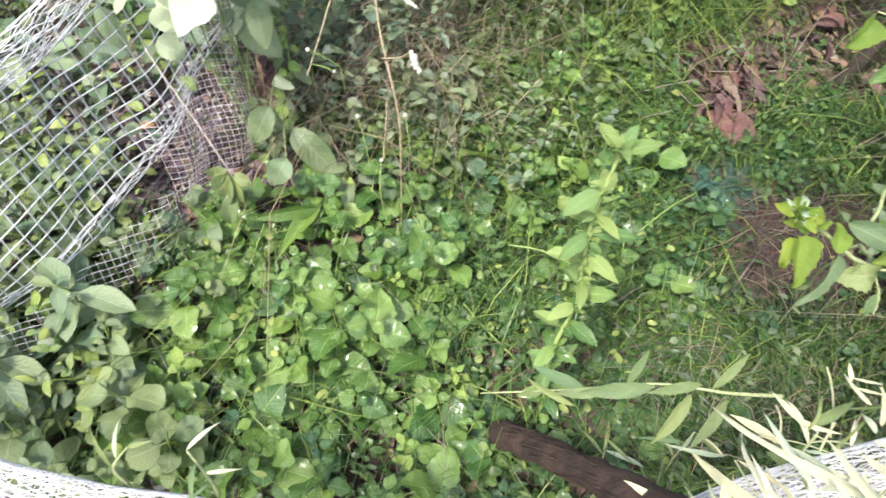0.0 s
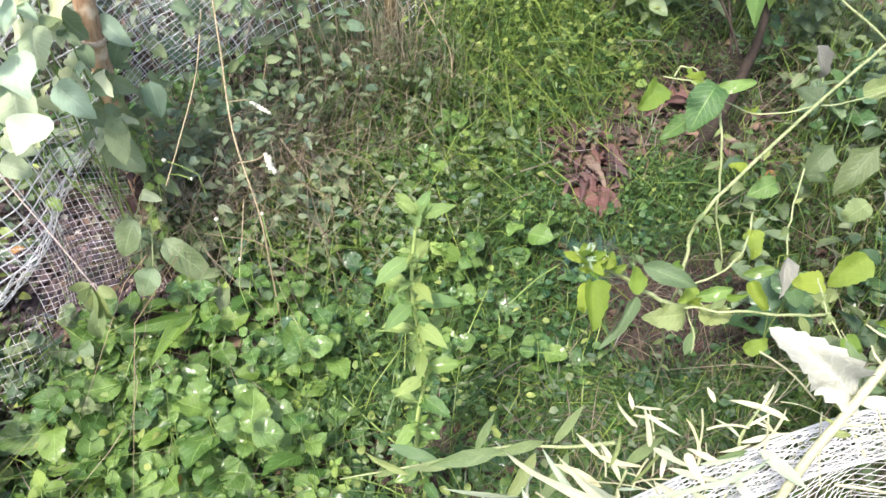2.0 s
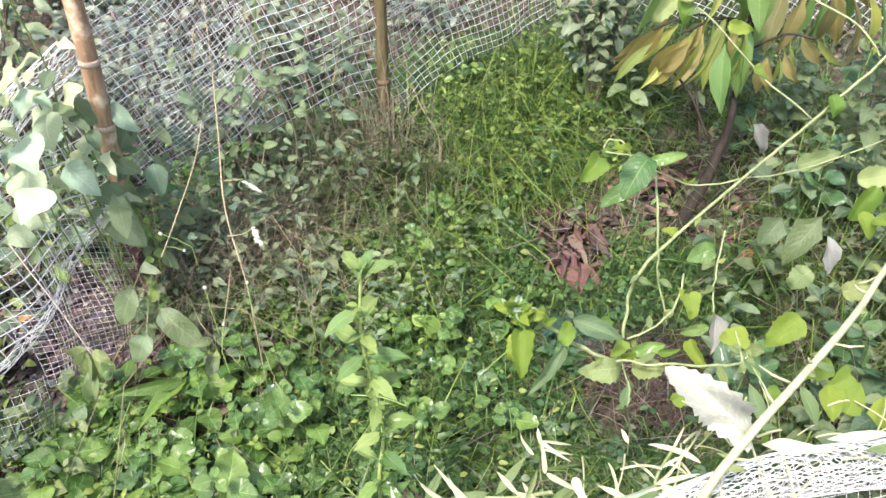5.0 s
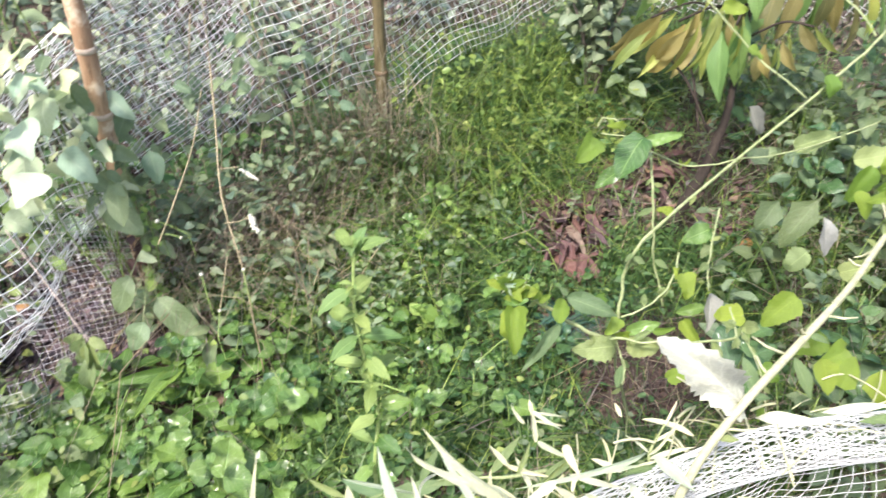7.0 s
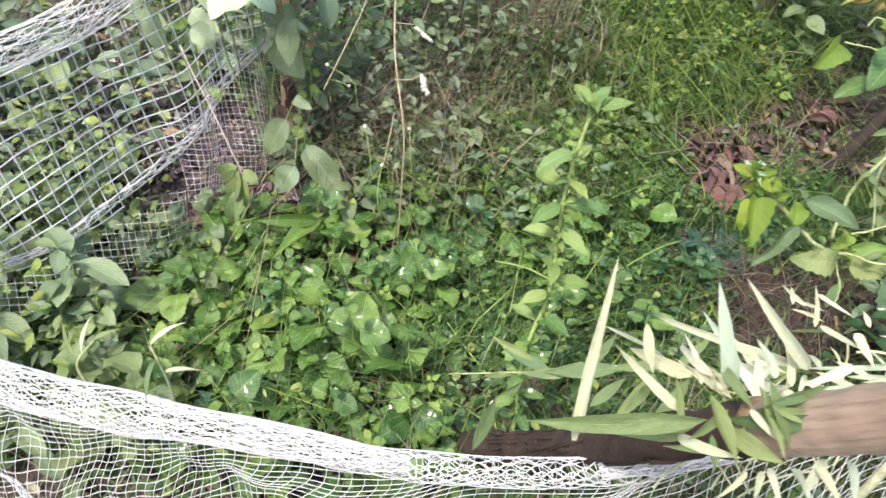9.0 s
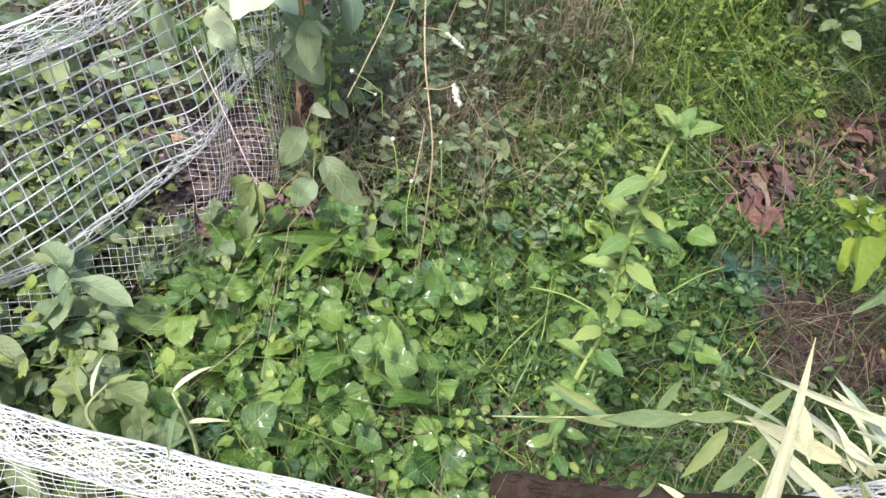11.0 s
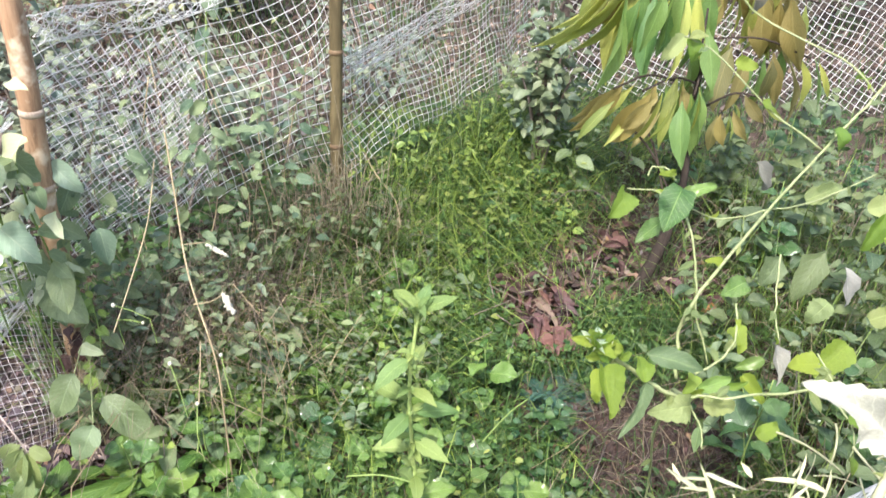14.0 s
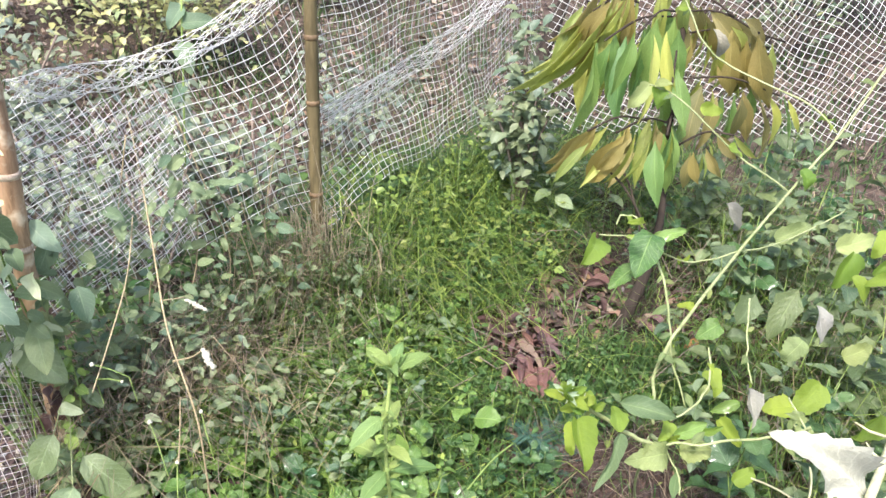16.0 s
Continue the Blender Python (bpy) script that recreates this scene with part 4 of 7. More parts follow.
    for kind, a, b, up in (
            (heart, (0.998, 1.552, 1.081), (1.048, 1.541, 1.073), (0, -1, 0.3)), (dull, (0.899, 1.586, 1.118), (0.853, 1.569, 1.072), (0, -1, 0.4)),
            (heart, (0.911, 1.585, 1.118), (0.926, 1.557, 1.069), (0, -1, 0.3)), (heart, (1.196, 1.470, 0.977), (1.216, 1.444, 0.933), (0, -1, 0.5)),
            (dull, (1.257, 1.389, 0.839), (1.348, 1.388, 0.861), (0, -0.8, 0.7)), (heart, (1.222, 1.280, 0.837), (1.257, 1.251, 0.791), (0, -0.8, 0.7))):
        p, q = Vector(a), Vector(b)
        child("leaf", rng.choice(kind), ob, facing(p - base, q - p, up, (q - p).length * 1.0))
    bleached = leaf_set("leaf", WITHERED, "ovate", 44, 3, width=0.34, fold=1.3, droop=1.6, rows=10, tooth=0.06, wave=0.6)
    for a, b in (((1.077, 1.717, 1.202), (1.103, 1.682, 1.140)), ((1.093, 1.544, 0.873), (1.121, 1.512, 0.818)), ((1.215, 1.343, 0.737), (1.231, 1.303, 0.666)), ((0.942, 1.104, 0.739), (0.936, 1.037, 0.712))):
        p, q = Vector(a), Vector(b)
        child("leaf", rng.choice(bleached), ob, facing(p - base, q - p, (0.2, -1, 0.3), (q - p).length * 1.05), "bleached withered leaf")
    for line in runs:
        for k in range(len(line) // 5):
            p = rng.choice(line)
            d = tilted(rng.uniform(0, 6.28), rng.uniform(-1.1, 0.5))
            small = rng.choice((heart, dull, thin, thin))
            child("leaf", rng.choice(small), ob, facing(p, d, (rng.uniform(-0.5, 0.5), -0.7, 0.8), rng.uniform(0.018, 0.045)))
    tip = Vector((0.582, 0.98, 0.845)) - base
    curl = leaf_set("leaf", CREEPER_LEAF_LIT, "lance", 45, 4, width=0.32, fold=0.9, droop=2.4, rows=8, wave=0.4)
    for k in range(26):
        q = tip + Vector((0.05, 0.02, -0.045)) * (0.06 * k * rng.random())
        child("leaf", (curl if k % 3 == 0 else heart)[k % 3], ob, facing(q, tilted(rng.uniform(0, 6.28), rng.uniform(-0.3, 1.2)), (rng.uniform(-0.6, 0.6), -0.8, 0.6), rng.uniform(0.02, 0.042)), "curled young leaf")


climbing_vine()


def fence_stalk():
    """Thick green stalk that leans over the near net, with one bleached leaf."""
    base = Vector((0.76, 0.62, 0.62))
    ob = root("leaning_stalk", Matrix.Translation(base), "thick pale green stalk leaning over the net with one bleached leaf", "plant")
    pts = [(0.76, 0.62, 0.62), (0.816, 0.684, 0.79), (0.873, 0.734, 0.862), (0.963, 0.822, 0.888), (1.068, 0.935, 0.898), (1.178, 1.072, 0.904), (1.35, 1.25, 0.95)]
    path = [q - base for q in smooth_path(pts, 6)]
    s = Shape()
    s.tube(path, [0.0062 - 0.0020 * k / len(path) for k in range(len(path))], 9)
    child("stem", s.mesh("stem", STEM_STRAW), ob)
    rng = random.Random(9)
    oak = mesh_of("bleached_leaf", *leaf_geo(rng, "oak", width=0.36, fold=0.8, droop=1.7, rows=24, tooth=0.11, wave=1.0, cols=10), PALE_DEAD)
    p, q = Vector((0.884, 0.752, 0.848)), Vector((0.777, 0.752, 0.958))
    child("bleached_leaf", oak, ob, facing(p - base, q - p, (-0.2, -0.75, 0.75), (q - p).length * 1.0), "large bleached white leaf with a toothed edge")
    small = leaf_set("leaf", VINE_LEAF, "lance", 51, 3, width=0.3, fold=0.4, droop=0.7)
    yell = leaf_set("leaf", YOUNG_LEAF, "heart", 52, 3, width=0.8, fold=0.3, droop=0.6)
    for k in range(22):
        i = 9 + (k * 17) % (len(path) - 12)
        d = tilted(rng.uniform(0, 6.28), rng.uniform(-0.7, 0.6))
        child("leaf", small[k % 3], ob, facing(path[i], d, (0, -0.6, 1), rng.uniform(0.014, 0.036)))
    for k in range(9):
        i = 10 + (k * 11) % (len(path) - 13)
        d = tilted(rng.uniform(0, 6.28), rng.uniform(-0.2, 0.9))
        e = Shape()
        ln = rng.uniform(0.02, 0.05)
        e.tube([path[i], path[i] + d * ln * 0.6, path[i] + d * ln + Vector((0, 0, 0.006))], [0.0022, 0.0018, 0.001], 5)
        child("side_shoot", e.mesh("side_shoot", STEM_STRAW), ob)
    for a, b in (((1.035, 0.875, 0.812), (1.039, 0.838, 0.783)), ((1.077, 0.900, 0.809), (1.035, 0.870, 0.806)), ((1.129, 0.894, 0.769), (1.155, 0.863, 0.731)), ((1.060, 0.851, 0.781), (1.083, 0.877, 0.812))):
        p, q = Vector(a), Vector(b)
        child("leaf", rng.choice(yell), ob, facing(p - base, q - p, (0, -0.8, 0.6), (q - p).length * 1.1))
    for a, b in (((0.969, 0.833, 0.857), (0.997, 0.798, 0.813)), ((0.909, 0.845, 0.842), (0.925, 0.793, 0.810))):
        p, q = Vector(a), Vector(b)
        child("leaf", small[0], ob, facing(p - base, q - p, (0, -0.8, 0.6), (q - p).length * 1.1))


fence_stalk()


# ---- cane shoots with narrow blades along the near net ----
def cane_shoot(name, at, count, height, size, seed, mats, label, fan=0.9):
    rng = random.Random(seed)
    at = Vector(at)
    ob = root(name, Matrix.Translation(at), label, "grass", "cane shoots on the fence")
    sets = [leaf_set("blade", m, "lance", seed + k, 4, width=0.10, fold=0.5, droop=1.3, rows=8, cols=2) for k, m in enumerate(mats)]
    s = Shape()
    path = smooth_path([(0, 0, 0), (rng.uniform(-0.02, 0.02), 0.01, height * 0.5), (rng.uniform(-0.05, 0.05), 0.03, height)], 5)
    s.tube(path, [0.003 - 0.0015 * k / len(path) for k in range(len(path))], 6)
    shoot = child("stem", s.mesh("stem", STEM_PALE), ob)
    for k in range(count):
        p = path[int((0.25 + 0.75 * (k + 1) / count) * (len(path) - 1))]
        a = rng.uniform(0, 6.28)
        d = tilted(a, rng.uniform(0.1, 1.2) * fan)
        child("blade", rng.choice(rng.choice(sets)), shoot, facing(p, d, (0, -0.5, 1), size * rng.uniform(0.6, 1.25)))


for k, (x, y, z, n, h, sz) in enumerate(((0.64, 0.70, 0.60, 6, 0.10, 0.06), (0.80, 0.76, 0.68, 5, 0.08, 0.055), (-0.16, 0.60, 0.50, 4, 0.08, 0.07), (-0.30, 0.60, 0.48, 3, 0.08, 0.06))):
    cane_shoot("cane_shoot", (x, y, z), n, h, sz, 100 + 7 * k, (BLADE_PALE, BLADE_PALE, BLADE_GREEN), "sun-bleached cane shoot with narrow straw-green blades")


def rail_cane():
    """Bleached cane leaves that stand up round the end of the rail."""
    base = Vector((0.483, 0.421, 0.934))
    ob = root("cane_tuft", Matrix.Translation(base), "bleached cane leaves standing up round the rail end", "grass", "cane shoots on the fence")
    rng = random.Random(88)
    pale = leaf_set("blade", BLADE_PALE, "blade", 881, 5, width=0.2, fold=0.5, droop=0.5, rows=10, cols=4)
    green = leaf_set("blade", BLADE_GREEN, "lance", 882, 4, width=0.2, fold=0.3, droop=0.3, rows=10, cols=4)
    for kind, a, b, wide in (
            (green, (0.46, 0.443, 0.974), (0.482, 0.39, 0.966), 0.25), (pale, (0.446, 0.426, 0.932), (0.488, 0.401, 0.95), 0.25),
            (green, (0.498, 0.449, 0.963), (0.471, 0.51, 0.952), 0.17), (green, (0.475, 0.435, 0.971), (0.452, 0.411, 0.948), 0.29),
            (pale, (0.485, 0.423, 0.991), (0.508, 0.403, 0.982), 0.24), (green, (0.458, 0.434, 0.941), (0.412, 0.429, 0.905), 0.18),
            (pale, (0.362, 0.4, 0.929), (0.361, 0.477, 1.063), 0.09), (pale, (0.492, 0.488, 0.939), (0.457, 0.516, 1.024), 0.20),
            (pale, (0.577, 0.554, 0.916), (0.497, 0.56, 0.994), 0.14), (pale, (0.46, 0.48, 0.899), (0.388, 0.555, 0.891), 0.13),
            (pale, (0.482, 0.558, 0.863), (0.419, 0.644, 0.792), 0.16), (pale, (0.497, 0.546, 0.883), (0.471, 0.681, 0.793), 0.08),
            (pale, (0.58, 0.567, 0.901), (0.421, 0.697, 0.8), 0.06), (pale, (0.522, 0.504, 0.922), (0.518, 0.531, 0.944), 0.45),
            (pale, (0.552, 0.546, 0.9), (0.533, 0.575, 0.92), 0.33), (green, (0.347, 0.795, 0.549), (0.264, 0.836, 0.533), 0.16),
            (green, (0.282, 0.375, 0.916), (0.294, 0.441, 0.909), 0.20), (green, (0.294, 0.441, 0.909), (0.316, 0.474, 0.895), 0.14),
            (green, (0.431, 0.541, 0.801), (0.457, 0.572, 0.83), 0.28), (green, (0.394, 0.54, 0.797), (0.425, 0.57, 0.823), 0.30),
            (green, (0.494, 0.412, 1.01), (0.546, 0.403, 1.023), 0.24), (green, (0.491, 0.415, 1.012), (0.528, 0.425, 1.034), 0.25),
            (green, (0.488, 0.428, 1.022), (0.514, 0.394, 0.991), 0.21), (green, (0.453, 0.409, 0.984), (0.321, 0.377, 0.962), 0.16),
            (pale, (0.639, 0.568, 0.887), (0.596, 0.566, 0.866), 0.35), (pale, (0.635, 0.593, 0.893), (0.593, 0.571, 0.868), 0.26),
            (pale, (0.743, 0.649, 0.875), (0.602, 0.586, 0.872), 0.06), (pale, (0.649, 0.644, 0.89), (0.66, 0.605, 0.888), 0.33),
            (pale, (0.619, 0.665, 0.867), (0.614, 0.697, 0.899), 0.18), (pale, (0.606, 0.682, 0.879), (0.584, 0.725, 0.87), 0.13),
            (pale, (0.615, 0.69, 0.892), (0.642, 0.657, 0.901), 0.14), (pale, (0.62, 0.658, 0.876), (0.66, 0.628, 0.881), 0.18),
            (green, (0.48, 0.441, 0.951), (0.532, 0.378, 1.053), 0.16), (green, (0.459, 0.429, 0.932), (0.368, 0.419, 0.921), 0.14),
            (green, (0.491, 0.444, 0.997), (0.507, 0.386, 0.992), 0.20), (green, (0.492, 0.435, 0.969), (0.517, 0.412, 1.039), 0.30),
            (green, (0.479, 0.428, 0.955), (0.507, 0.387, 0.982), 0.35), (green, (0.47, 0.426, 0.945), (0.476, 0.4, 0.934), 0.30),
            (green, (0.484, 0.421, 0.932), (0.436, 0.418, 0.926), 0.20), (green, (0.452, 0.436, 0.924), (0.439, 0.474, 0.955), 0.16),
            (green, (0.488, 0.414, 0.941), (0.49, 0.428, 0.964), 0.50), (pale, (0.514, 0.429, 0.903), (0.497, 0.413, 0.875), 0.25),
            (pale, (0.524, 0.422, 0.925), (0.531, 0.39, 0.924), 0.30), (pale, (0.537, 0.417, 0.938), (0.547, 0.382, 0.947), 0.30),
            (pale, (0.548, 0.41, 0.969), (0.541, 0.39, 0.934), 0.35), (pale, (0.556, 0.399, 0.989), (0.56, 0.366, 0.985), 0.35),
            (pale, (0.567, 0.378, 1.028), (0.572, 0.347, 1.043), 0.20), (pale, (0.575, 0.358, 1.068), (0.578, 0.322, 1.093), 0.20),
            (pale, (0.521, 0.423, 0.917), (0.519, 0.403, 0.901), 0.30), (pale, (0.545, 0.411, 0.961), (0.554, 0.374, 0.968), 0.30),
            (pale, (0.613, 0.422, 0.991), (0.637, 0.406, 0.993), 0.35),
            (pale, (0.53, 0.497, 0.919), (0.496, 0.529, 0.935), 0.30),
            (pale, (0.493, 0.552, 0.86), (0.479, 0.612, 0.869), 0.18), (pale, (0.512, 0.511, 0.911), (0.557, 0.561, 0.915), 0.19),
            (pale, (0.463, 0.537, 0.841), (0.436, 0.601, 0.81), 0.13), (pale, (0.566, 0.54, 0.9), (0.564, 0.591, 0.918), 0.18)):
        p, q = Vector(a), Vector(b)
        child("blade", rng.choice(kind), ob, facing(p - base, q - p, (rng.uniform(-0.4, 0.3), -0.8, 0.6), (q - p).length * 1.02, wide / 0.26))


rail_cane()


def hanging_cane():
    base = Vector((0.599, 0.875, 0.509))
    ob = root("hanging_cane", Matrix.Translation(base), "grey-green cane branch drooping over the weeds", "grass", "cane shoots on the fence")
    s = Shape()
    path = [Vector(q) - base for q in ((0.664, 0.854, 0.561), (0.599, 0.875, 0.509), (0.498, 0.899, 0.463), (0.364, 0.903, 0.392), (0.208, 0.906, 0.322))]
    path = smooth_path(path, 6)
    s.tube(path, [0.0035 - 0.002 * k / len(path) for k in range(len(path))], 6)
    child("stem", s.mesh("stem", STEM_PALE), ob)
    lv = leaf_set("blade", BLADE_GREEN, "lance", 884, 4, width=0.2, fold=0.35, droop=0.5, rows=8, cols=2)
    for k, (a, b) in enumerate((((0.549, 0.879, 0.483), (0.496, 0.796, 0.447)), ((0.600, 0.870, 0.502), (0.550, 0.783, 0.477)), ((0.498, 0.896, 0.459), (0.374, 0.880, 0.427)), ((0.563, 0.891, 0.498), (0.476, 0.863, 0.498)), ((0.391, 0.906, 0.395), (0.293, 0.934, 0.401)), ((0.430, 0.901, 0.420), (0.336, 0.881, 0.399)), ((0.450, 0.897, 0.446), (0.481, 0.946, 0.489)), ((0.573, 0.877, 0.512), (0.621, 0.918, 0.560)), ((0.323, 0.907, 0.367), (0.270, 0.895, 0.354)))):
        p, q = Vector(a), Vector(b)
        child("blade", lv[k % 4], ob, facing(p - base, q - p, (0, -0.6, 1), (q - p).length * 1.05))


hanging_cane()
for k, (x, y, n, h, sz) in enumerate(((0.52, 0.92, 6, 0.2, 0.10), (0.66, 0.96, 6, 0.2, 0.10))):
    cane_shoot("cane_shoot", (x, y, gz(x, y)), n, h, sz, 200 + 7 * k, (BLADE_GREEN, BLADE_GREEN, BLADE_PALE), "dull green cane shoot with narrow blades", 0.5)


def cane_pile():
    """Bleached cane leaves heaped on the gathered net."""
    base = Vector((0.62, 0.68, 0.72))
    ob = root("cane_heap", Matrix.Translation(base), "sun-bleached cane leaves heaped on the gathered net", "grass", "cane shoots on the fence")
    rng = random.Random(89)
    pale = leaf_set("blade", BLADE_PALE, "lance", 886, 6, width=0.2, fold=0.4, droop=0.9, rows=10, cols=4, wave=0.3)
    green = leaf_set("blade", BLADE_GREEN, "lance", 887, 3, width=0.2, fold=0.3, droop=0.5, rows=10, cols=4)
    for kind, a, b, wide in (
            (pale, (0.392, 0.624, 0.837), (0.489, 0.633, 0.798), 0.09), (pale, (0.486, 0.634, 0.799), (0.56, 0.614, 0.775), 0.14),
            (pale, (0.419, 0.551, 0.929), (0.431, 0.514, 0.902), 0.38), (pale, (0.555, 0.594, 0.834), (0.496, 0.664, 0.86), 0.17),
            (pale, (0.508, 0.548, 0.861), (0.48, 0.584, 0.874), 0.41), (pale, (0.596, 0.725, 0.735), (0.565, 0.757, 0.744), 0.28),
            (pale, (0.592, 0.726, 0.735), (0.652, 0.713, 0.734), 0.18), (pale, (0.681, 0.713, 0.752), (0.669, 0.741, 0.759), 0.61),
            (pale, (0.738, 0.706, 0.761), (0.698, 0.727, 0.768), 0.31), (pale, (0.669, 0.698, 0.764), (0.737, 0.677, 0.765), 0.20),
            (pale, (0.769, 0.713, 0.79), (0.811, 0.732, 0.836), 0.14), (pale, (0.773, 0.706, 0.799), (0.809, 0.652, 0.811), 0.46),
            (pale, (0.62, 0.738, 0.827), (0.615, 0.755, 0.841), 0.43), (pale, (0.619, 0.742, 0.83), (0.662, 0.735, 0.832), 0.14),
            (pale, (0.619, 0.734, 0.823), (0.664, 0.726, 0.824), 0.15), (green, (0.62, 0.713, 0.806), (0.674, 0.718, 0.82), 0.11),
            (pale, (0.748, 0.792, 0.769), (0.739, 0.808, 0.781), 0.53), (pale, (0.594, 0.63, 0.802), (0.548, 0.668, 0.788), 0.21),
            (pale, (0.634, 0.614, 0.797), (0.583, 0.653, 0.78), 0.24), (pale, (0.684, 0.636, 0.784), (0.64, 0.673, 0.777), 0.28),
            (pale, (0.716, 0.629, 0.788), (0.681, 0.663, 0.779), 0.36), (pale, (0.759, 0.643, 0.785), (0.732, 0.684, 0.781), 0.40),
            (pale, (0.527, 0.568, 0.839), (0.513, 0.604, 0.839), 0.35), (pale, (0.602, 0.609, 0.788), (0.624, 0.658, 0.789), 0.24),
            (pale, (0.654, 0.607, 0.795), (0.689, 0.635, 0.797), 0.39), (pale, (0.729, 0.639, 0.798), (0.769, 0.614, 0.806), 0.46),
            (green, (0.603, 0.711, 0.738), (0.625, 0.752, 0.76), 0.22), (green, (0.625, 0.688, 0.736), (0.677, 0.734, 0.755), 0.13),
            (pale, (0.567, 0.608, 0.808), (0.621, 0.628, 0.804), 0.24), (pale, (0.711, 0.709, 0.756), (0.763, 0.704, 0.781), 0.19)):
        p, q = Vector(a), Vector(b)
        child("blade", rng.choice(kind), ob, facing(p - base, q - p, (rng.uniform(-0.5, 0.4), -0.6, 0.8), (q - p).length * 1.03, wide / 0.34))
    for k in range(16):
        p = near_path[int(len(near_path) * rng.uniform(0.60, 0.86))] + Vector((rng.uniform(-0.05, 0.05), rng.uniform(-0.03, 0.06), rng.uniform(0.0, 0.06)))
        d = tilted(rng.choice((0.5, 3.6)) + rng.uniform(-1.0, 1.0), rng.uniform(-0.1, 0.6))
        child("blade", rng.choice(pale if k % 5 else green), ob, facing(p - base, d, (rng.uniform(-0.5, 0.5), -0.5, 0.9), rng.uniform(0.04, 0.10), rng.uniform(0.5, 1.0)))


cane_pile()


def strewn_straw():
    rng = random.Random(61)
    ob = root("straw", Matrix(), "loose bleached straw and dry tendrils caught in the net", "straw", kind="stuff")
    s = Shape()
    for _ in range(70):
        q = near_path[int(len(near_path) * rng.uniform(0.65, 0.93))]
        p = q + Vector((rng.uniform(-0.06, 0.06), rng.uniform(-0.05, 0.10), rng.uniform(-0.03, 0.06)))
        a = rng.uniform(0, 6.28)
        ln = rng.uniform(0.03, 0.13)
        pts = [p + Vector((math.cos(a + 0.14 * t) * ln * t, math.sin(a + 0.14 * t) * ln * t, math.sin(t * 3) * 0.006)) for t in (0, 0.2, 0.4, 0.6, 0.8, 1)]
        s.tube(pts, rng.uniform(0.0008, 0.0022), 4, False)
    child("straws", s.mesh("straws", BLADE_PALE), ob)


strewn_straw()


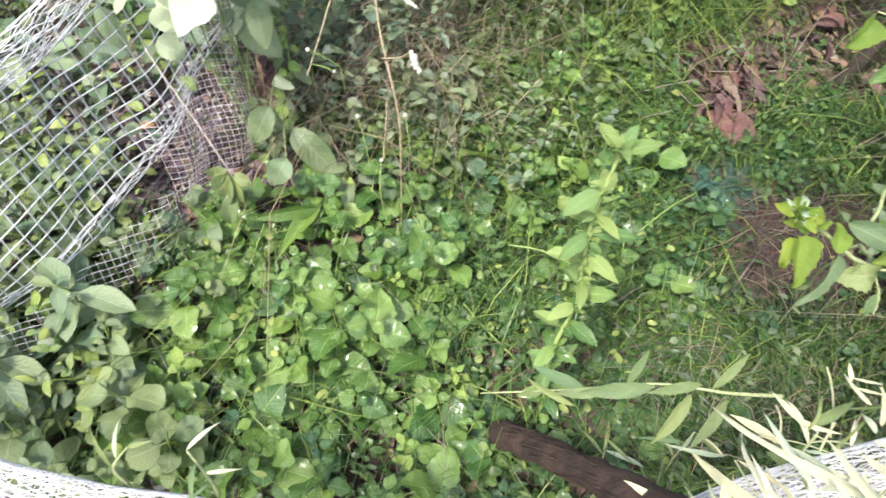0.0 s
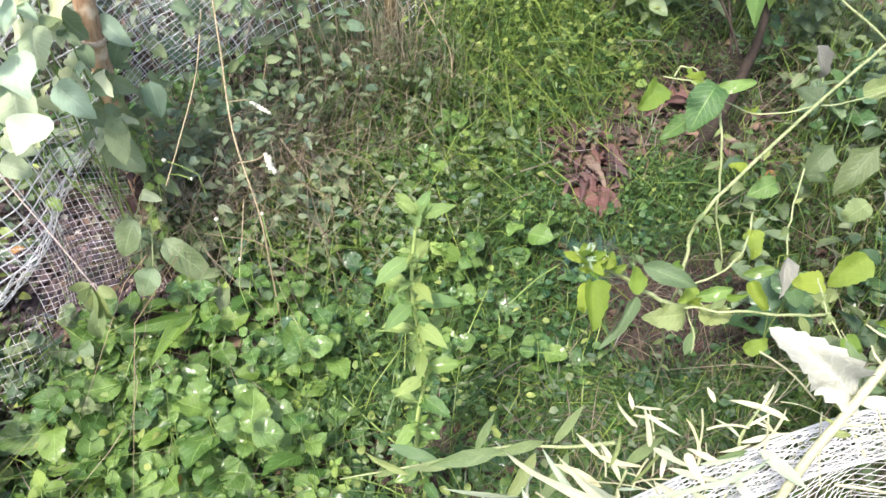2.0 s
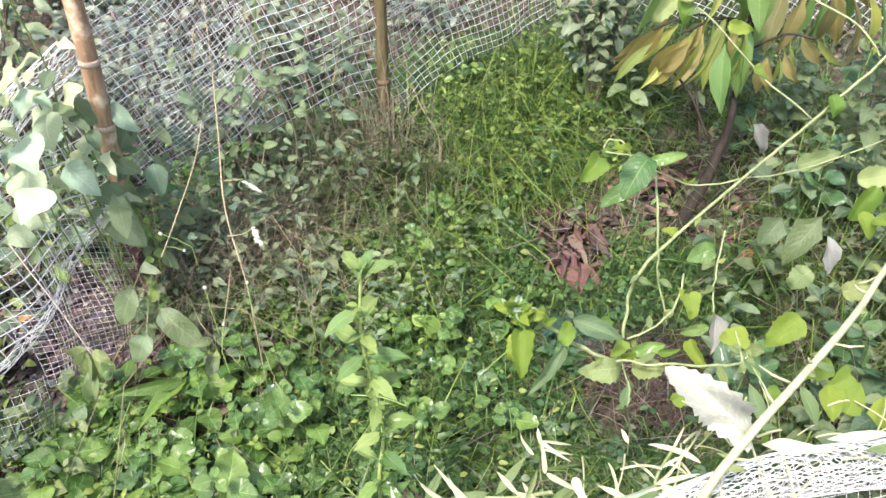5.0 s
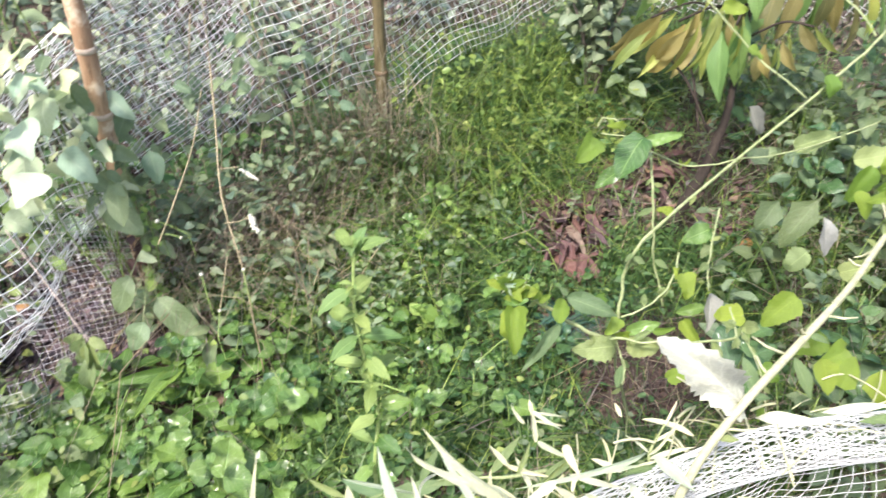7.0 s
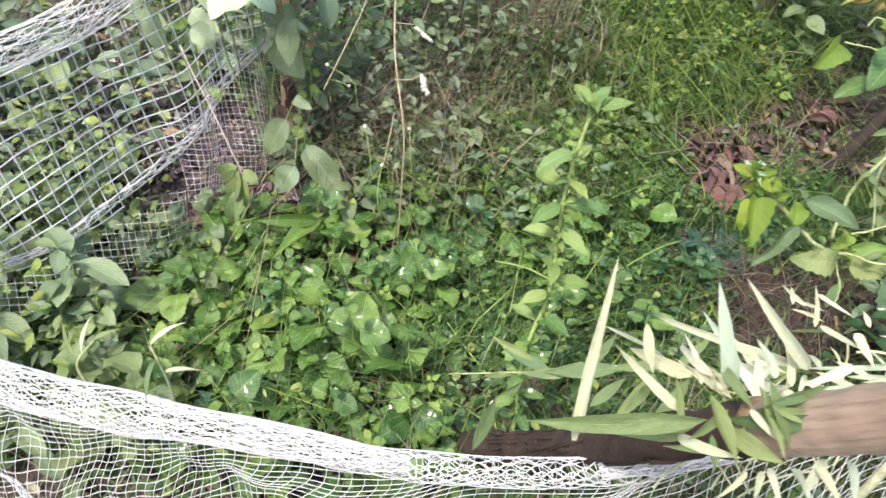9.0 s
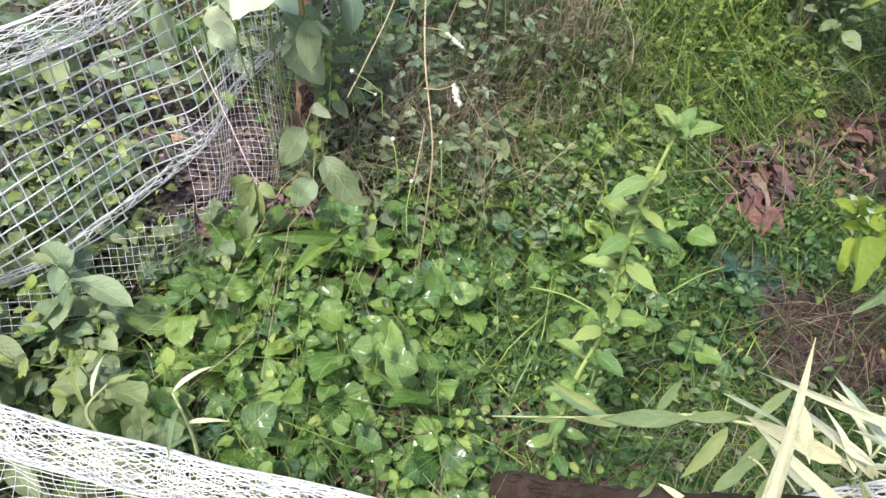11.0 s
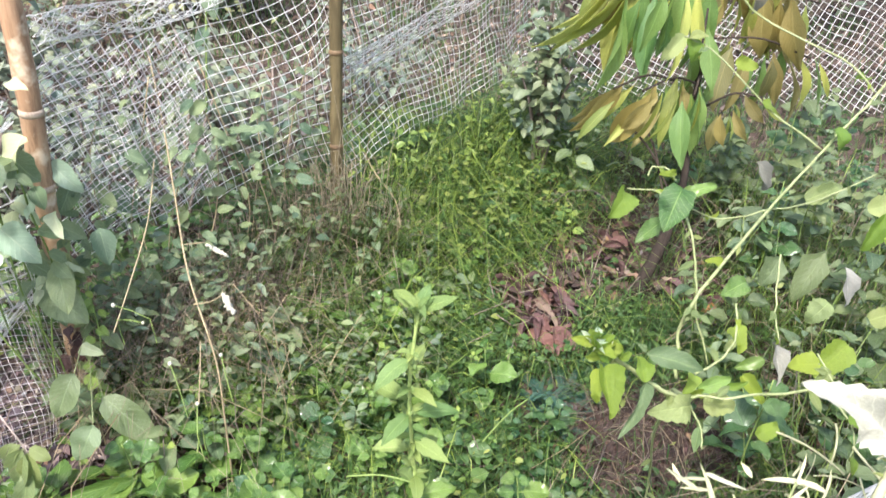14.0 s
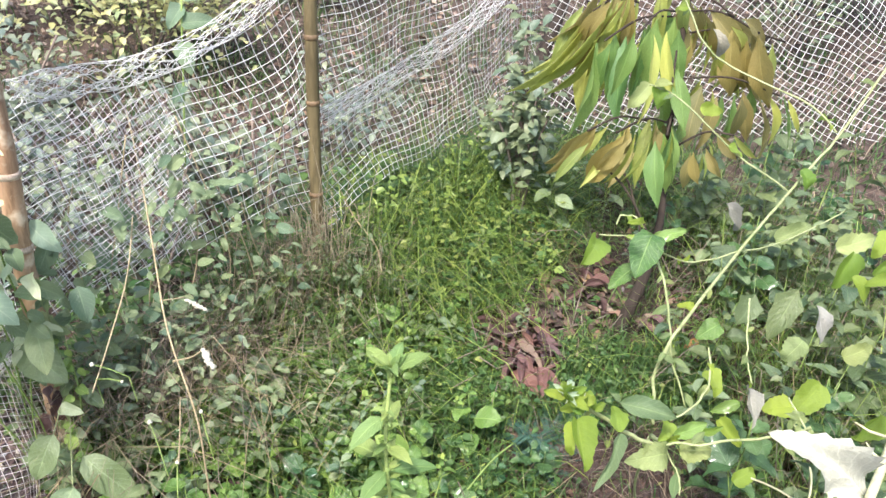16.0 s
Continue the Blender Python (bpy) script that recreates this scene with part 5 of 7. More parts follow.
# ---- creeper on the first post ----
def creeper():
    rng = random.Random(14)
    base = Vector((-0.48, 1.74, gz(-0.48, 1.74)))
    ob = root("creeper", Matrix.Translation(base), "creeper climbing a bamboo post, heart-shaped leaves coloured pale as if sunlit", "creeper")
    leaves = leaf_set("leaf", CREEPER_LEAF_LIT, "heart", 71, 6, width=0.58, fold=0.35, droop=0.9, rows=10, wave=0.3)
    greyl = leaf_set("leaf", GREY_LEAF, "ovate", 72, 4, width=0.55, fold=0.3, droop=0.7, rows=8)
    for k, (dx, dy, top) in enumerate(((-0.02, -0.03, 1.05), (-0.10, -0.12, 0.95), (0.03, -0.02, 0.8), (-0.14, -0.10, 1.1), (-0.06, 0.0, 1.15))):
        pts = [Vector((dx * q * 1.6 + 0.02 * math.sin(q * 9 + k), dy * q * 1.6 + 0.02 * math.cos(q * 9 + k), top * q)) for q in (0, 0.2, 0.4, 0.6, 0.8, 1.0)]
        path = smooth_path(pts, 5)
        s = Shape()
        s.tube(path, 0.0022, 5)
        shoot = child("stem", s.mesh("stem", STEM), ob)
        for j in range(14):
            i = int((0.55 + 0.45 * j / 13) * (len(path) - 1))
            p = path[i]
            d = tilted(rng.uniform(-2.8, 0.3), rng.uniform(-0.75, 0.1))
            b = p + tilted(rng.uniform(-3.1, 0.2), 0.2) * rng.uniform(0.02, 0.06)
            child("leaf", rng.choice(leaves if rng.random() < 0.75 else greyl), shoot, facing(b, d, (rng.uniform(-0.6, 0.3), -0.45, 1.0), rng.uniform(0.04, 0.072)))
    for kind, a, b, wide in (
            (leaves, (-0.461, 1.611, 0.825), (-0.451, 1.548, 0.775), 1.00), (leaves, (-0.453, 1.511, 0.826), (-0.441, 1.445, 0.773), 1.00),
            (leaves, (-0.403, 1.432, 0.738), (-0.436, 1.353, 0.721), 0.87), (leaves, (-0.487, 1.655, 0.663), (-0.412, 1.611, 0.612), 0.72),
            (leaves, (-0.46, 1.737, 0.705), (-0.438, 1.712, 0.644), 0.51), (greyl, (-0.49, 1.777, 0.528), (-0.388, 1.765, 0.472), 0.61),
            (greyl, (-0.468, 1.751, 0.473), (-0.378, 1.679, 0.408), 0.59), (leaves, (-0.424, 1.816, 0.744), (-0.362, 1.788, 0.684), 0.56),
            (greyl, (-0.464, 1.727, 0.805), (-0.416, 1.689, 0.758), 0.81), (greyl, (-0.296, 1.997, 0.703), (-0.245, 1.986, 0.646), 0.69),
            (greyl, (-0.355, 1.98, 0.604), (-0.305, 1.966, 0.545), 0.70), (leaves, (-0.504, 1.392, 0.647), (-0.453, 1.401, 0.613), 0.85),
            (greyl, (-0.551, 1.684, 0.822), (-0.512, 1.714, 0.834), 1.13), (leaves, (-0.421, 1.711, 0.85), (-0.456, 1.663, 0.797), 0.87),
            (leaves, (-0.491, 1.622, 0.88), (-0.523, 1.575, 0.831), 0.90), (leaves, (-0.531, 1.573, 0.699), (-0.521, 1.507, 0.631), 0.87),
            (leaves, (-0.537, 1.752, 0.627), (-0.473, 1.713, 0.565), 0.73), (leaves, (-0.577, 1.539, 0.607), (-0.528, 1.534, 0.553), 0.72),
            (greyl, (-0.719, 1.571, 0.581), (-0.673, 1.541, 0.483), 0.62), (greyl, (-0.497, 1.807, 0.466), (-0.437, 1.727, 0.374), 0.53),
            (greyl, (-0.494, 1.828, 0.502), (-0.439, 1.828, 0.466), 0.91)):
        p, q = Vector(a), Vector(b)
        child("leaf", rng.choice(kind), ob, facing(p - base, q - p, (rng.uniform(-0.5, 0.0), -0.55, 0.8), (q - p).length * 1.1, wide / 0.58))
    lo_, hi_, far_ = Vector((-0.579, 1.346, 0.771)), Vector((-0.369, 1.640, 1.014)), Vector((-0.541, 1.514, 1.066))
    for k in range(22):
        u, w = rng.random(), rng.random()
        p = lo_ + (far_ - lo_) * u + (hi_ - far_) * w * (0.35 + 0.65 * u) + Vector((0, rng.uniform(-0.05, 0.08), 0)) - base
        child("leaf", rng.choice(leaves if rng.random() < 0.7 else greyl), ob, facing(p, tilted(rng.uniform(-3.0, 0.4), rng.uniform(-0.9, 0.2)), (rng.uniform(-0.7, 0.5), -0.5, 0.9), rng.uniform(0.038, 0.072)))
    # Added leaves, there to make the lower end of the post look darker.
    dead = leaf_set("dead_leaf", DEAD_LEAF, "ovate", 73, 3, width=0.5, fold=0.6, droop=1.2, rows=8, wave=0.6)
    for k in range(11):
        p = Vector((-0.452 + rng.uniform(-0.035, 0.03), 1.765 + rng.uniform(-0.012, 0.008), 0.10 + 0.024 * k)) - base
        child("dead_leaf", rng.choice(dead), ob, facing(p, tilted(rng.uniform(-2.6, -0.5), rng.uniform(-1.4, -0.6)), (rng.uniform(-0.7, 0.7), -0.9, 0.4), rng.uniform(0.05, 0.075)), "dark brown leaf added to darken the foot of the post")
    for k in range(7):
        p = Vector((rng.uniform(-0.52, -0.28), rng.uniform(1.64, 1.77), 0))
        p.z = gz(p.x, p.y) + rng.uniform(0.10, 0.50)
        child("leaf", rng.choice(greyl if k % 3 else leaves), ob, facing(p - base, tilted(rng.uniform(-3.0, 0.2), rng.uniform(-0.9, 0.1)), (rng.uniform(-0.5, 0.7), -0.7, 0.8), rng.uniform(0.05, 0.085)))
    for a, b in (((-0.416, 1.707, 0.545), (-0.370, 1.608, 0.452)), ((-0.337, 1.787, 0.594), (-0.305, 1.723, 0.514)), ((-0.406, 1.740, 0.627), (-0.336, 1.722, 0.595)), ((-0.403, 1.856, 0.684), (-0.413, 1.776, 0.624)), ((-0.371, 1.912, 0.635), (-0.310, 1.880, 0.594)), ((-0.311, 2.037, 0.705), (-0.270, 1.952, 0.632))):
        p, q = Vector(a), Vector(b)
        child("leaf", rng.choice(greyl), ob, facing(p - base, q - p, (rng.uniform(-0.3, 0.8), -0.8, 0.6), (q - p).length * 0.85))


creeper()


# ---- shoots at the foot of the post ----
def foot_shoots():
    rng = random.Random(205)
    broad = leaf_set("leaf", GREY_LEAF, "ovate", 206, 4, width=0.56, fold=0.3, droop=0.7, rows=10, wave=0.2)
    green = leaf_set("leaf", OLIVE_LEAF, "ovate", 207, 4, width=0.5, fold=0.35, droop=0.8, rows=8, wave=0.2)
    slim = leaf_set("leaf", WEED_LEAF, "lance", 208, 3, width=0.24, fold=0.45, droop=0.5, rows=10, wave=0.15)

    def shoot(name, label, pts, rad, mat, leaves, small=None, count=0, lo=0.02, hi=0.04):
        base = Vector(pts[0])
        ob = root(name, Matrix.Translation(base), label, "weed", "shoots at the post")
        path = [q - base for q in smooth_path(pts, 5)]
        s = Shape()
        s.tube(path, rad, 6)
        child("stem", s.mesh("stem", mat), ob)
        for kind, a, b, wide in leaves:
            p, q = Vector(a) - base, Vector(b) - base
            near = min(path, key=lambda v: (v - p).length)
            st = Shape()
            st.tube([near, near.lerp(p, 0.5) + Vector((0, 0, 0.006)), p], 0.0013, 4, False)
            stalk = child("leaf_stalk", st.mesh("leaf_stalk", mat), ob)
            child("leaf", rng.choice(kind), stalk, facing(p, q - p, (rng.uniform(-0.2, 0.3), -0.8, 0.7), (q - p).length * 1.08, wide))
        for k in range(count):
            p = path[rng.randrange(len(path) // 4, len(path))] + Vector((rng.uniform(-0.012, 0.012), rng.uniform(-0.02, 0.0), rng.uniform(-0.01, 0.01)))
            child("leaf", rng.choice(small), ob, facing(p, tilted(rng.uniform(-3.1, 0.2), rng.uniform(-0.8, 0.6)), (rng.uniform(-0.4, 0.5), -0.7, 0.8), rng.uniform(lo, hi)))

    shoot("creeper_shoot", "creeper shoot with drooping grey-green leaves beside a bamboo post",
          [(-0.40, 1.74, 0.04), (-0.408, 1.762, 0.20), (-0.405, 1.770, 0.40), (-0.415, 1.776, 0.62)], 0.0026, STEM_PALE, (
              (broad, (-0.375, 1.575, 0.335), (-0.42, 1.53, 0.245), 1.15), (broad, (-0.315, 1.47, 0.275), (-0.350, 1.443, 0.195), 1.1),
              (broad, (-0.335, 1.60, 0.245), (-0.215, 1.545, 0.150), 0.85)), green, 26, 0.025, 0.05)
    shoot("creeper_shoot", "yellow-green shoot hanging from the net by a bamboo post",
          [(-0.37, 1.70, 0.03), (-0.375, 1.71, 0.18), (-0.36, 1.72, 0.33), (-0.372, 1.74, 0.47)], 0.002, STEM, (), ov_light, 20, 0.024, 0.045)
    shoot("leaning_shoot", "pale shoot leaning out of the net with leaf tuft",
          [(-0.60, 1.50, 0.535), (-0.56, 1.475, 0.475), (-0.505, 1.44, 0.41), (-0.425, 1.386, 0.305)], 0.0018, STEM_PINK, (
              (green, (-0.422, 1.380, 0.30), (-0.468, 1.374, 0.165), 0.75), (green, (-0.415, 1.378, 0.29), (-0.408, 1.356, 0.178), 0.75),
              (green, (-0.43, 1.39, 0.30), (-0.505, 1.40, 0.235), 0.9), (green, (-0.41, 1.38, 0.30), (-0.372, 1.37, 0.275), 1.0), (green, (-0.42, 1.38, 0.24), (-0.445, 1.33, 0.15), 0.8)))
    shoot("broadleaf_weed", "light green weed with two long narrow leaves",
          [(-0.235, 1.50, 0.0), (-0.24, 1.49, 0.06), (-0.243, 1.475, 0.115)], 0.0025, STEM, (
              (slim, (-0.247, 1.488, 0.105), (-0.305, 1.300, 0.140), 0.72), (slim, (-0.245, 1.46, 0.115), (-0.372, 1.358, 0.17), 0.78), (slim, (-0.24, 1.48, 0.11), (-0.15, 1.40, 0.12), 0.8)), ov, 6, 0.03, 0.05)
    for k, (x, y, sc) in enumerate(((-0.56, 1.50, 0.9), (-0.62, 1.42, 1.1), (-0.52, 1.40, 0.8), (-0.68, 1.33, 1.0))):
        shoot("broadleaf_weed", "dull blue-green weed in the shade of the net",
              [(x, y, gz(x, y)), (x + 0.01, y - 0.01, gz(x, y) + 0.06), (x + 0.015, y - 0.02, gz(x, y) + 0.14 * sc)], 0.002, STEM, (), broad, 7, 0.05, 0.085)


foot_shoots()


# ---- dry flower stalks ----
def net_weed():
    rng = random.Random(141)
    for s0, h0, n in ((1.02, 0.20, 8), (1.12, 0.21, 7), (0.30, 0.52, 6), (0.95, 0.3, 6)):
        top = at_side(s0, h0)
        base = Vector((top.x, top.y, gz(top.x, top.y)))
        ob = root("net_weed", Matrix.Translation(base), "yellow-green weed growing through the net", "weed", "weeds in the net")
        path = smooth_path([(0, 0, 0), (top - base) * 0.5 + Vector((0.02, 0.01, 0)), top - base], 4)
        s = Shape()
        s.tube(path, 0.002, 5)
        st = child("stem", s.mesh("stem", STEM), ob)
        for k in range(n):
            p = path[-1 - k % 5]
            child("leaf", rng.choice(ov_light), st, facing(p, tilted(rng.uniform(-3.1, 0.6), rng.uniform(-0.4, 0.6)), (rng.uniform(-0.4, 0.6), -0.5, 0.9), rng.uniform(0.035, 0.062)))


net_weed()


def dry_stalks():
    ob = root("dry_stalk", Matrix.Translation((-0.05, 1.5, gz(0, 1.5))), "dry tan flower stalk with white feathery spikes", "dry plant", "dry stalks")
    o = Vector((-0.05, 1.5, gz(0, 1.5)))

    def rod(who, pts, r, name="stem", mat=STEM_DRY):
        s = Shape()
        s.tube([q - o for q in smooth_path(pts, 5)], r, 5)
        child(name, s.mesh(name, mat), who)

    def spike(who, p, q, r):
        rng = random.Random(int(p[0] * 1000))
        s = Shape()
        p, q = Vector(p) - o, Vector(q) - o
        r *= 1.5
        line = [p.lerp(q, k / 13) + Vector((rng.uniform(-1, 1), rng.uniform(-1, 1), rng.uniform(-1, 1))) * r * 0.35 for k in range(14)]
        s.tube(line, [r * (0.25 + 0.75 * math.sin(math.pi * (k + 1) / 15)) * (1.25 if k % 2 else 0.6) for k in range(14)], 7)
        child("seed_spike", s.mesh("seed_spike", BUD), who, label="white feathery seed spike")
    rod(ob, [(-0.04, 1.50, 0.0), (-0.045, 1.52, 0.25), (-0.056, 1.55, 0.388), (-0.119, 1.668, 0.536), (-0.172, 1.854, 0.637), (-0.227, 2.050, 0.765), (-0.289, 2.245, 0.878)], 0.0024)
    rod(ob, [(-0.059, 1.373, 0.413), (-0.066, 1.444, 0.436), (-0.075, 1.517, 0.461)], 0.0014)
    rod(ob, [(-0.103, 1.608, 0.494), (-0.062, 1.614, 0.499), (-0.034, 1.626, 0.513)], 0.0016)
    spike(ob, (-0.039, 1.626, 0.513), (-0.012, 1.585, 0.479), 0.006)
    rod(ob, [(-0.145, 1.738, 0.574), (-0.094, 1.761, 0.568)], 0.0015)
    spike(ob, (-0.094, 1.758, 0.565), (-0.039, 1.739, 0.541), 0.004)
    two = root("dry_stalk", Matrix.Translation(o), "thin dry stalk leaning among weeds", "dry plant", "dry stalks")
    rod(two, [(-0.269, 1.568, 0.451), (-0.254, 1.680, 0.507), (-0.238, 1.842, 0.592), (-0.250, 2.039, 0.705)], 0.002)
    three = root("dry_stalk", Matrix.Translation(o), "thin dry stalk bending over the grass", "dry plant", "dry stalks")
    rod(three, [(0.397, 2.223, 0.358), (0.383, 2.324, 0.403), (0.312, 2.439, 0.465), (0.242, 2.641, 0.555)], 0.002)
    for p, q, r in (((-0.137, 1.486, 0.426), (-0.109, 1.432, 0.392), 0.007), ((-0.030, 1.490, 0.443), (-0.016, 1.452, 0.412), 0.006), ((-0.066, 1.388, 0.399), (-0.060, 1.332, 0.363), 0.006), ((-0.270, 1.598, 0.503), (-0.197, 1.596, 0.466), 0.007), ((-0.203, 1.566, 0.477), (-0.267, 1.594, 0.466), 0.005)):
        head = root("flower_bud", Matrix.Translation(o), "small round white flower head on a thin stalk", "flower", "white flower heads")
        s = Shape()
        p, q = Vector(p) - o, Vector(q) - o
        s.tube([p, (p + q) / 2 + Vector((0, 0, 0.004)), q, q + Vector((0.01, -0.01, -0.06))], 0.0012, 5, False)
        child("stem", s.mesh("stem", STEM), head)
        bm = bmesh.new()
        bmesh.ops.create_icosphere(bm, subdivisions=2, radius=r * 0.72)
        for v in bm.verts:
            v.co *= 1 + 0.4 * noise.noise(v.co * 500)
            v.co.z *= 1.15
        me = bpy.data.meshes.new("bud")
        bm.to_mesh(me)
        bm.free()
        me.materials.append(BUD)
        child("bud", me, head, Matrix.Translation(p))


dry_stalks()


# ---- sapling ----
def sapling():
    rng = random.Random(23)
    base = Vector((1.149, 2.130, 0.085))
    ob = root("sapling", Matrix.Translation(base), "young tree with a dark leaning stem and drooping olive leaves", "tree")
    pts = [(1.142, 2.13, 0.06), (1.192, 2.16, 0.209), (1.245, 2.20, 0.312), (1.283, 2.24, 0.435), (1.302, 2.27, 0.511), (1.317, 2.33, 0.653), (1.339, 2.40, 0.781), (1.37, 2.48, 0.945), (1.40, 2.55, 1.15), (1.44, 2.60, 1.75)]
    path = [q - base for q in smooth_path(pts, 6)]
    s = Shape()
    s.tube(path, [(0.024 - 0.014 * min(1, k / len(path) * 2.0)) * (1 + 0.05 * math.sin(k * 2.1)) for k in range(len(path))], 10)
    child("trunk", s.mesh("trunk", BARK), ob)
    long_l = leaf_set("leaf", SAP_LEAF, "lance", 81, 7, width=0.17, fold=0.5, droop=0.8, rows=9, stalk=0.05, wave=0.25)
    green_l = leaf_set("leaf", SAP_GREEN, "lance", 82, 4, width=0.30, fold=0.4, droop=0.5, rows=9, stalk=0.06, wave=0.2)
    dull_l = leaf_set("leaf", SAP_DULL, "lance", 83, 5, width=0.33, fold=0.35, droop=0.6, rows=9, stalk=0.06, wave=0.25)

    def twig(a, b):
        a, b = Vector(a) - base, Vector(b) - base
        t = Shape()
        t.tube(smooth_path([a, a.lerp(b, 0.5) + Vector((0, 0, 0.03)), b], 4), 0.0035, 6)
        return child("branch", t.mesh("branch", BARK), ob)

    def fan(a, b, n, lo, hi, size, kinds, deep=0.09):
        """Leaves hung along a twig from a to b, swinging from bearing lo to hi about the downward line."""
        bough = twig(a, b)
        a, b = Vector(a) - base, Vector(b) - base
        n = int(n * 1.7)
        size *= 1.12
        for k in range(n):
            p = a.lerp(b, 0.1 + 0.9 * (k + rng.uniform(-0.4, 0.4)) / max(1, n - 1))
            g = lo + (hi - lo) * (k + rng.uniform(-0.7, 0.7)) / max(1, n - 1)
            d = Vector((math.sin(g), rng.uniform(-0.5, 0.35), -math.cos(g)))
            p = p + Vector((rng.uniform(-0.02, 0.02), rng.uniform(-deep, deep), rng.uniform(-0.03, 0.02)))
            kind = rng.choice(kinds)
            child("leaf", rng.choice(kind), bough, facing(p, d, (rng.uniform(-1.6, 1.6), -1, rng.uniform(-0.3, 0.5)), size * rng.uniform(0.6, 1.1)))
    L, G, D = long_l, green_l, dull_l
    fan((1.239, 2.560, 1.121), (1.061, 2.467, 1.110), 10, -0.15, -0.62, 0.30, (L,))
    fan((1.203, 2.537, 1.175), (1.088, 2.427, 1.149), 8, -0.05, -0.5, 0.28, (L, L, D))
    fan((1.376, 2.580, 1.197), (1.148, 2.471, 1.143), 6, 0.1, -0.3, 0.24, (L, G))
    fan((1.354, 2.546, 1.081), (1.058, 2.323, 1.051), 5, 0.1, -0.15, 0.25, (G,))
    fan((1.354, 2.533, 1.100), (1.137, 2.271, 1.081), 5, 0.2, -0.2, 0.22, (G, G, L))
    fan((1.361, 2.499, 1.037), (1.250, 2.239, 0.942), 4, -0.2, 0.25, 0.19, (G, L))
    fan((1.396, 2.597, 1.125), (1.515, 2.452, 1.099), 6, 0.4, 1.0, 0.20, (L, D))
    fan((1.381, 2.550, 1.098), (1.592, 2.417, 1.054), 8, -0.2, 0.35, 0.21, (D, D, L))
    fan((1.379, 2.517, 1.033), (1.729, 2.490, 1.013), 7, -0.3, 0.2, 0.19, (D, L))
    fan((1.365, 2.432, 0.909), (1.676, 2.367, 0.870), 9, -0.4, 0.5, 0.18, (D, L, G))
    fan((1.246, 2.346, 0.797), (1.016, 2.255, 0.799), 6, -0.3, -0.75, 0.19, (L, D))
    fan((1.325, 2.351, 0.786), (1.082, 2.196, 0.812), 6, 0.25, -0.5, 0.19, (D, G, L))
    fan((1.317, 2.341, 0.807), (1.251, 2.219, 0.794), 4, -0.1, 0.2, 0.22, (L, G))
    fan((1.323, 2.299, 0.729), (1.477, 2.238, 0.784), 5, 0.0, 0.7, 0.12, (L, D))
    for a, b in (((1.210, 2.129, 0.500), (1.072, 2.250, 0.695)), ((1.185, 2.132, 0.499), (1.142, 2.289, 0.680))):
        twig(a, b)


sapling()

# second young tree, its stem carrying the net
def second_tree():
    rng = random.Random(29)
    base = Vector((1.14, 3.40, gz(1.14, 3.4)))
    ob = root("young_tree", Matrix.Translation(base), "slender dark tree stem leaning beside the net", "tree")
    pts = [(1.14, 3.40, 0.25), (1.074, 3.268, 0.468), (1.184, 3.453, 0.746), (1.306, 3.605, 0.965), (1.452, 3.849, 1.256), (1.607, 4.150, 1.661)]
    s = Shape()
    path = [q - base for q in smooth_path(pts, 5)]
    s.tube(path, [0.036 - 0.014 * k / len(path) for k in range(len(path))], 9)
    child("trunk", s.mesh("trunk", BARK), ob)


second_tree()


def shrub(name, at, height, radius, count, size, mat, seed, label, stems=6, flat=1.0):
    """Shrub: bare stems and one crown of separate leaves in loose clumps."""
    rng = random.Random(seed)
    at = Vector(at)
    ob = root(name, Matrix.Translation(at), label, "shrub")
    c = Shape()
    geos = [leaf_geo(rng, "ovate", width=0.55, fold=0.3, droop=0.8, rows=3, cols=2) for _ in range(4)]
    ends = []
    for k in range(stems):
        a = rng.uniform(0, 6.28)
        r = radius * rng.uniform(0.3, 1.0)
        e = Vector((math.cos(a) * r, math.sin(a) * r * flat, height * rng.uniform(0.5, 1.0)))
        path = smooth_path([(0, 0, 0), e * 0.5 + Vector((0, 0, height * 0.12)), e], 4)
        s = Shape()
        s.tube(path, [0.008 - 0.005 * i / len(path) for i in range(len(path))], 5)
        child("stem", s.mesh("stem", TWIG), ob)
        ends += path[3:]
    for k in range(count):
        p = rng.choice(ends) + Vector((rng.gauss(0, 1), rng.gauss(0, 1) * flat, rng.gauss(0, 1))) * radius * 0.24
        if p.z < 0.02:
            p.z = 0.02 + rng.random() * 0.1
        d = tilted(rng.uniform(0, 6.28), rng.uniform(-0.7, 0.6))
        c.blade(rng.choice(geos), facing(p, d, (rng.uniform(-0.5, 0.5), -0.5, 1), size * rng.uniform(0.6, 1.3)))
    tagged(child("crown", c.mesh("crown", mat), ob), kind="stuff")
    return ob


p = (0.940, 2.714, 0.566)
shrub("shrub", (p[0], p[1], gz(p[0], p[1])), 0.84, 0.15, 480, 0.052, SHRUB_DARK, 1, "small dark green shrub at the foot of a tree stem", 8)
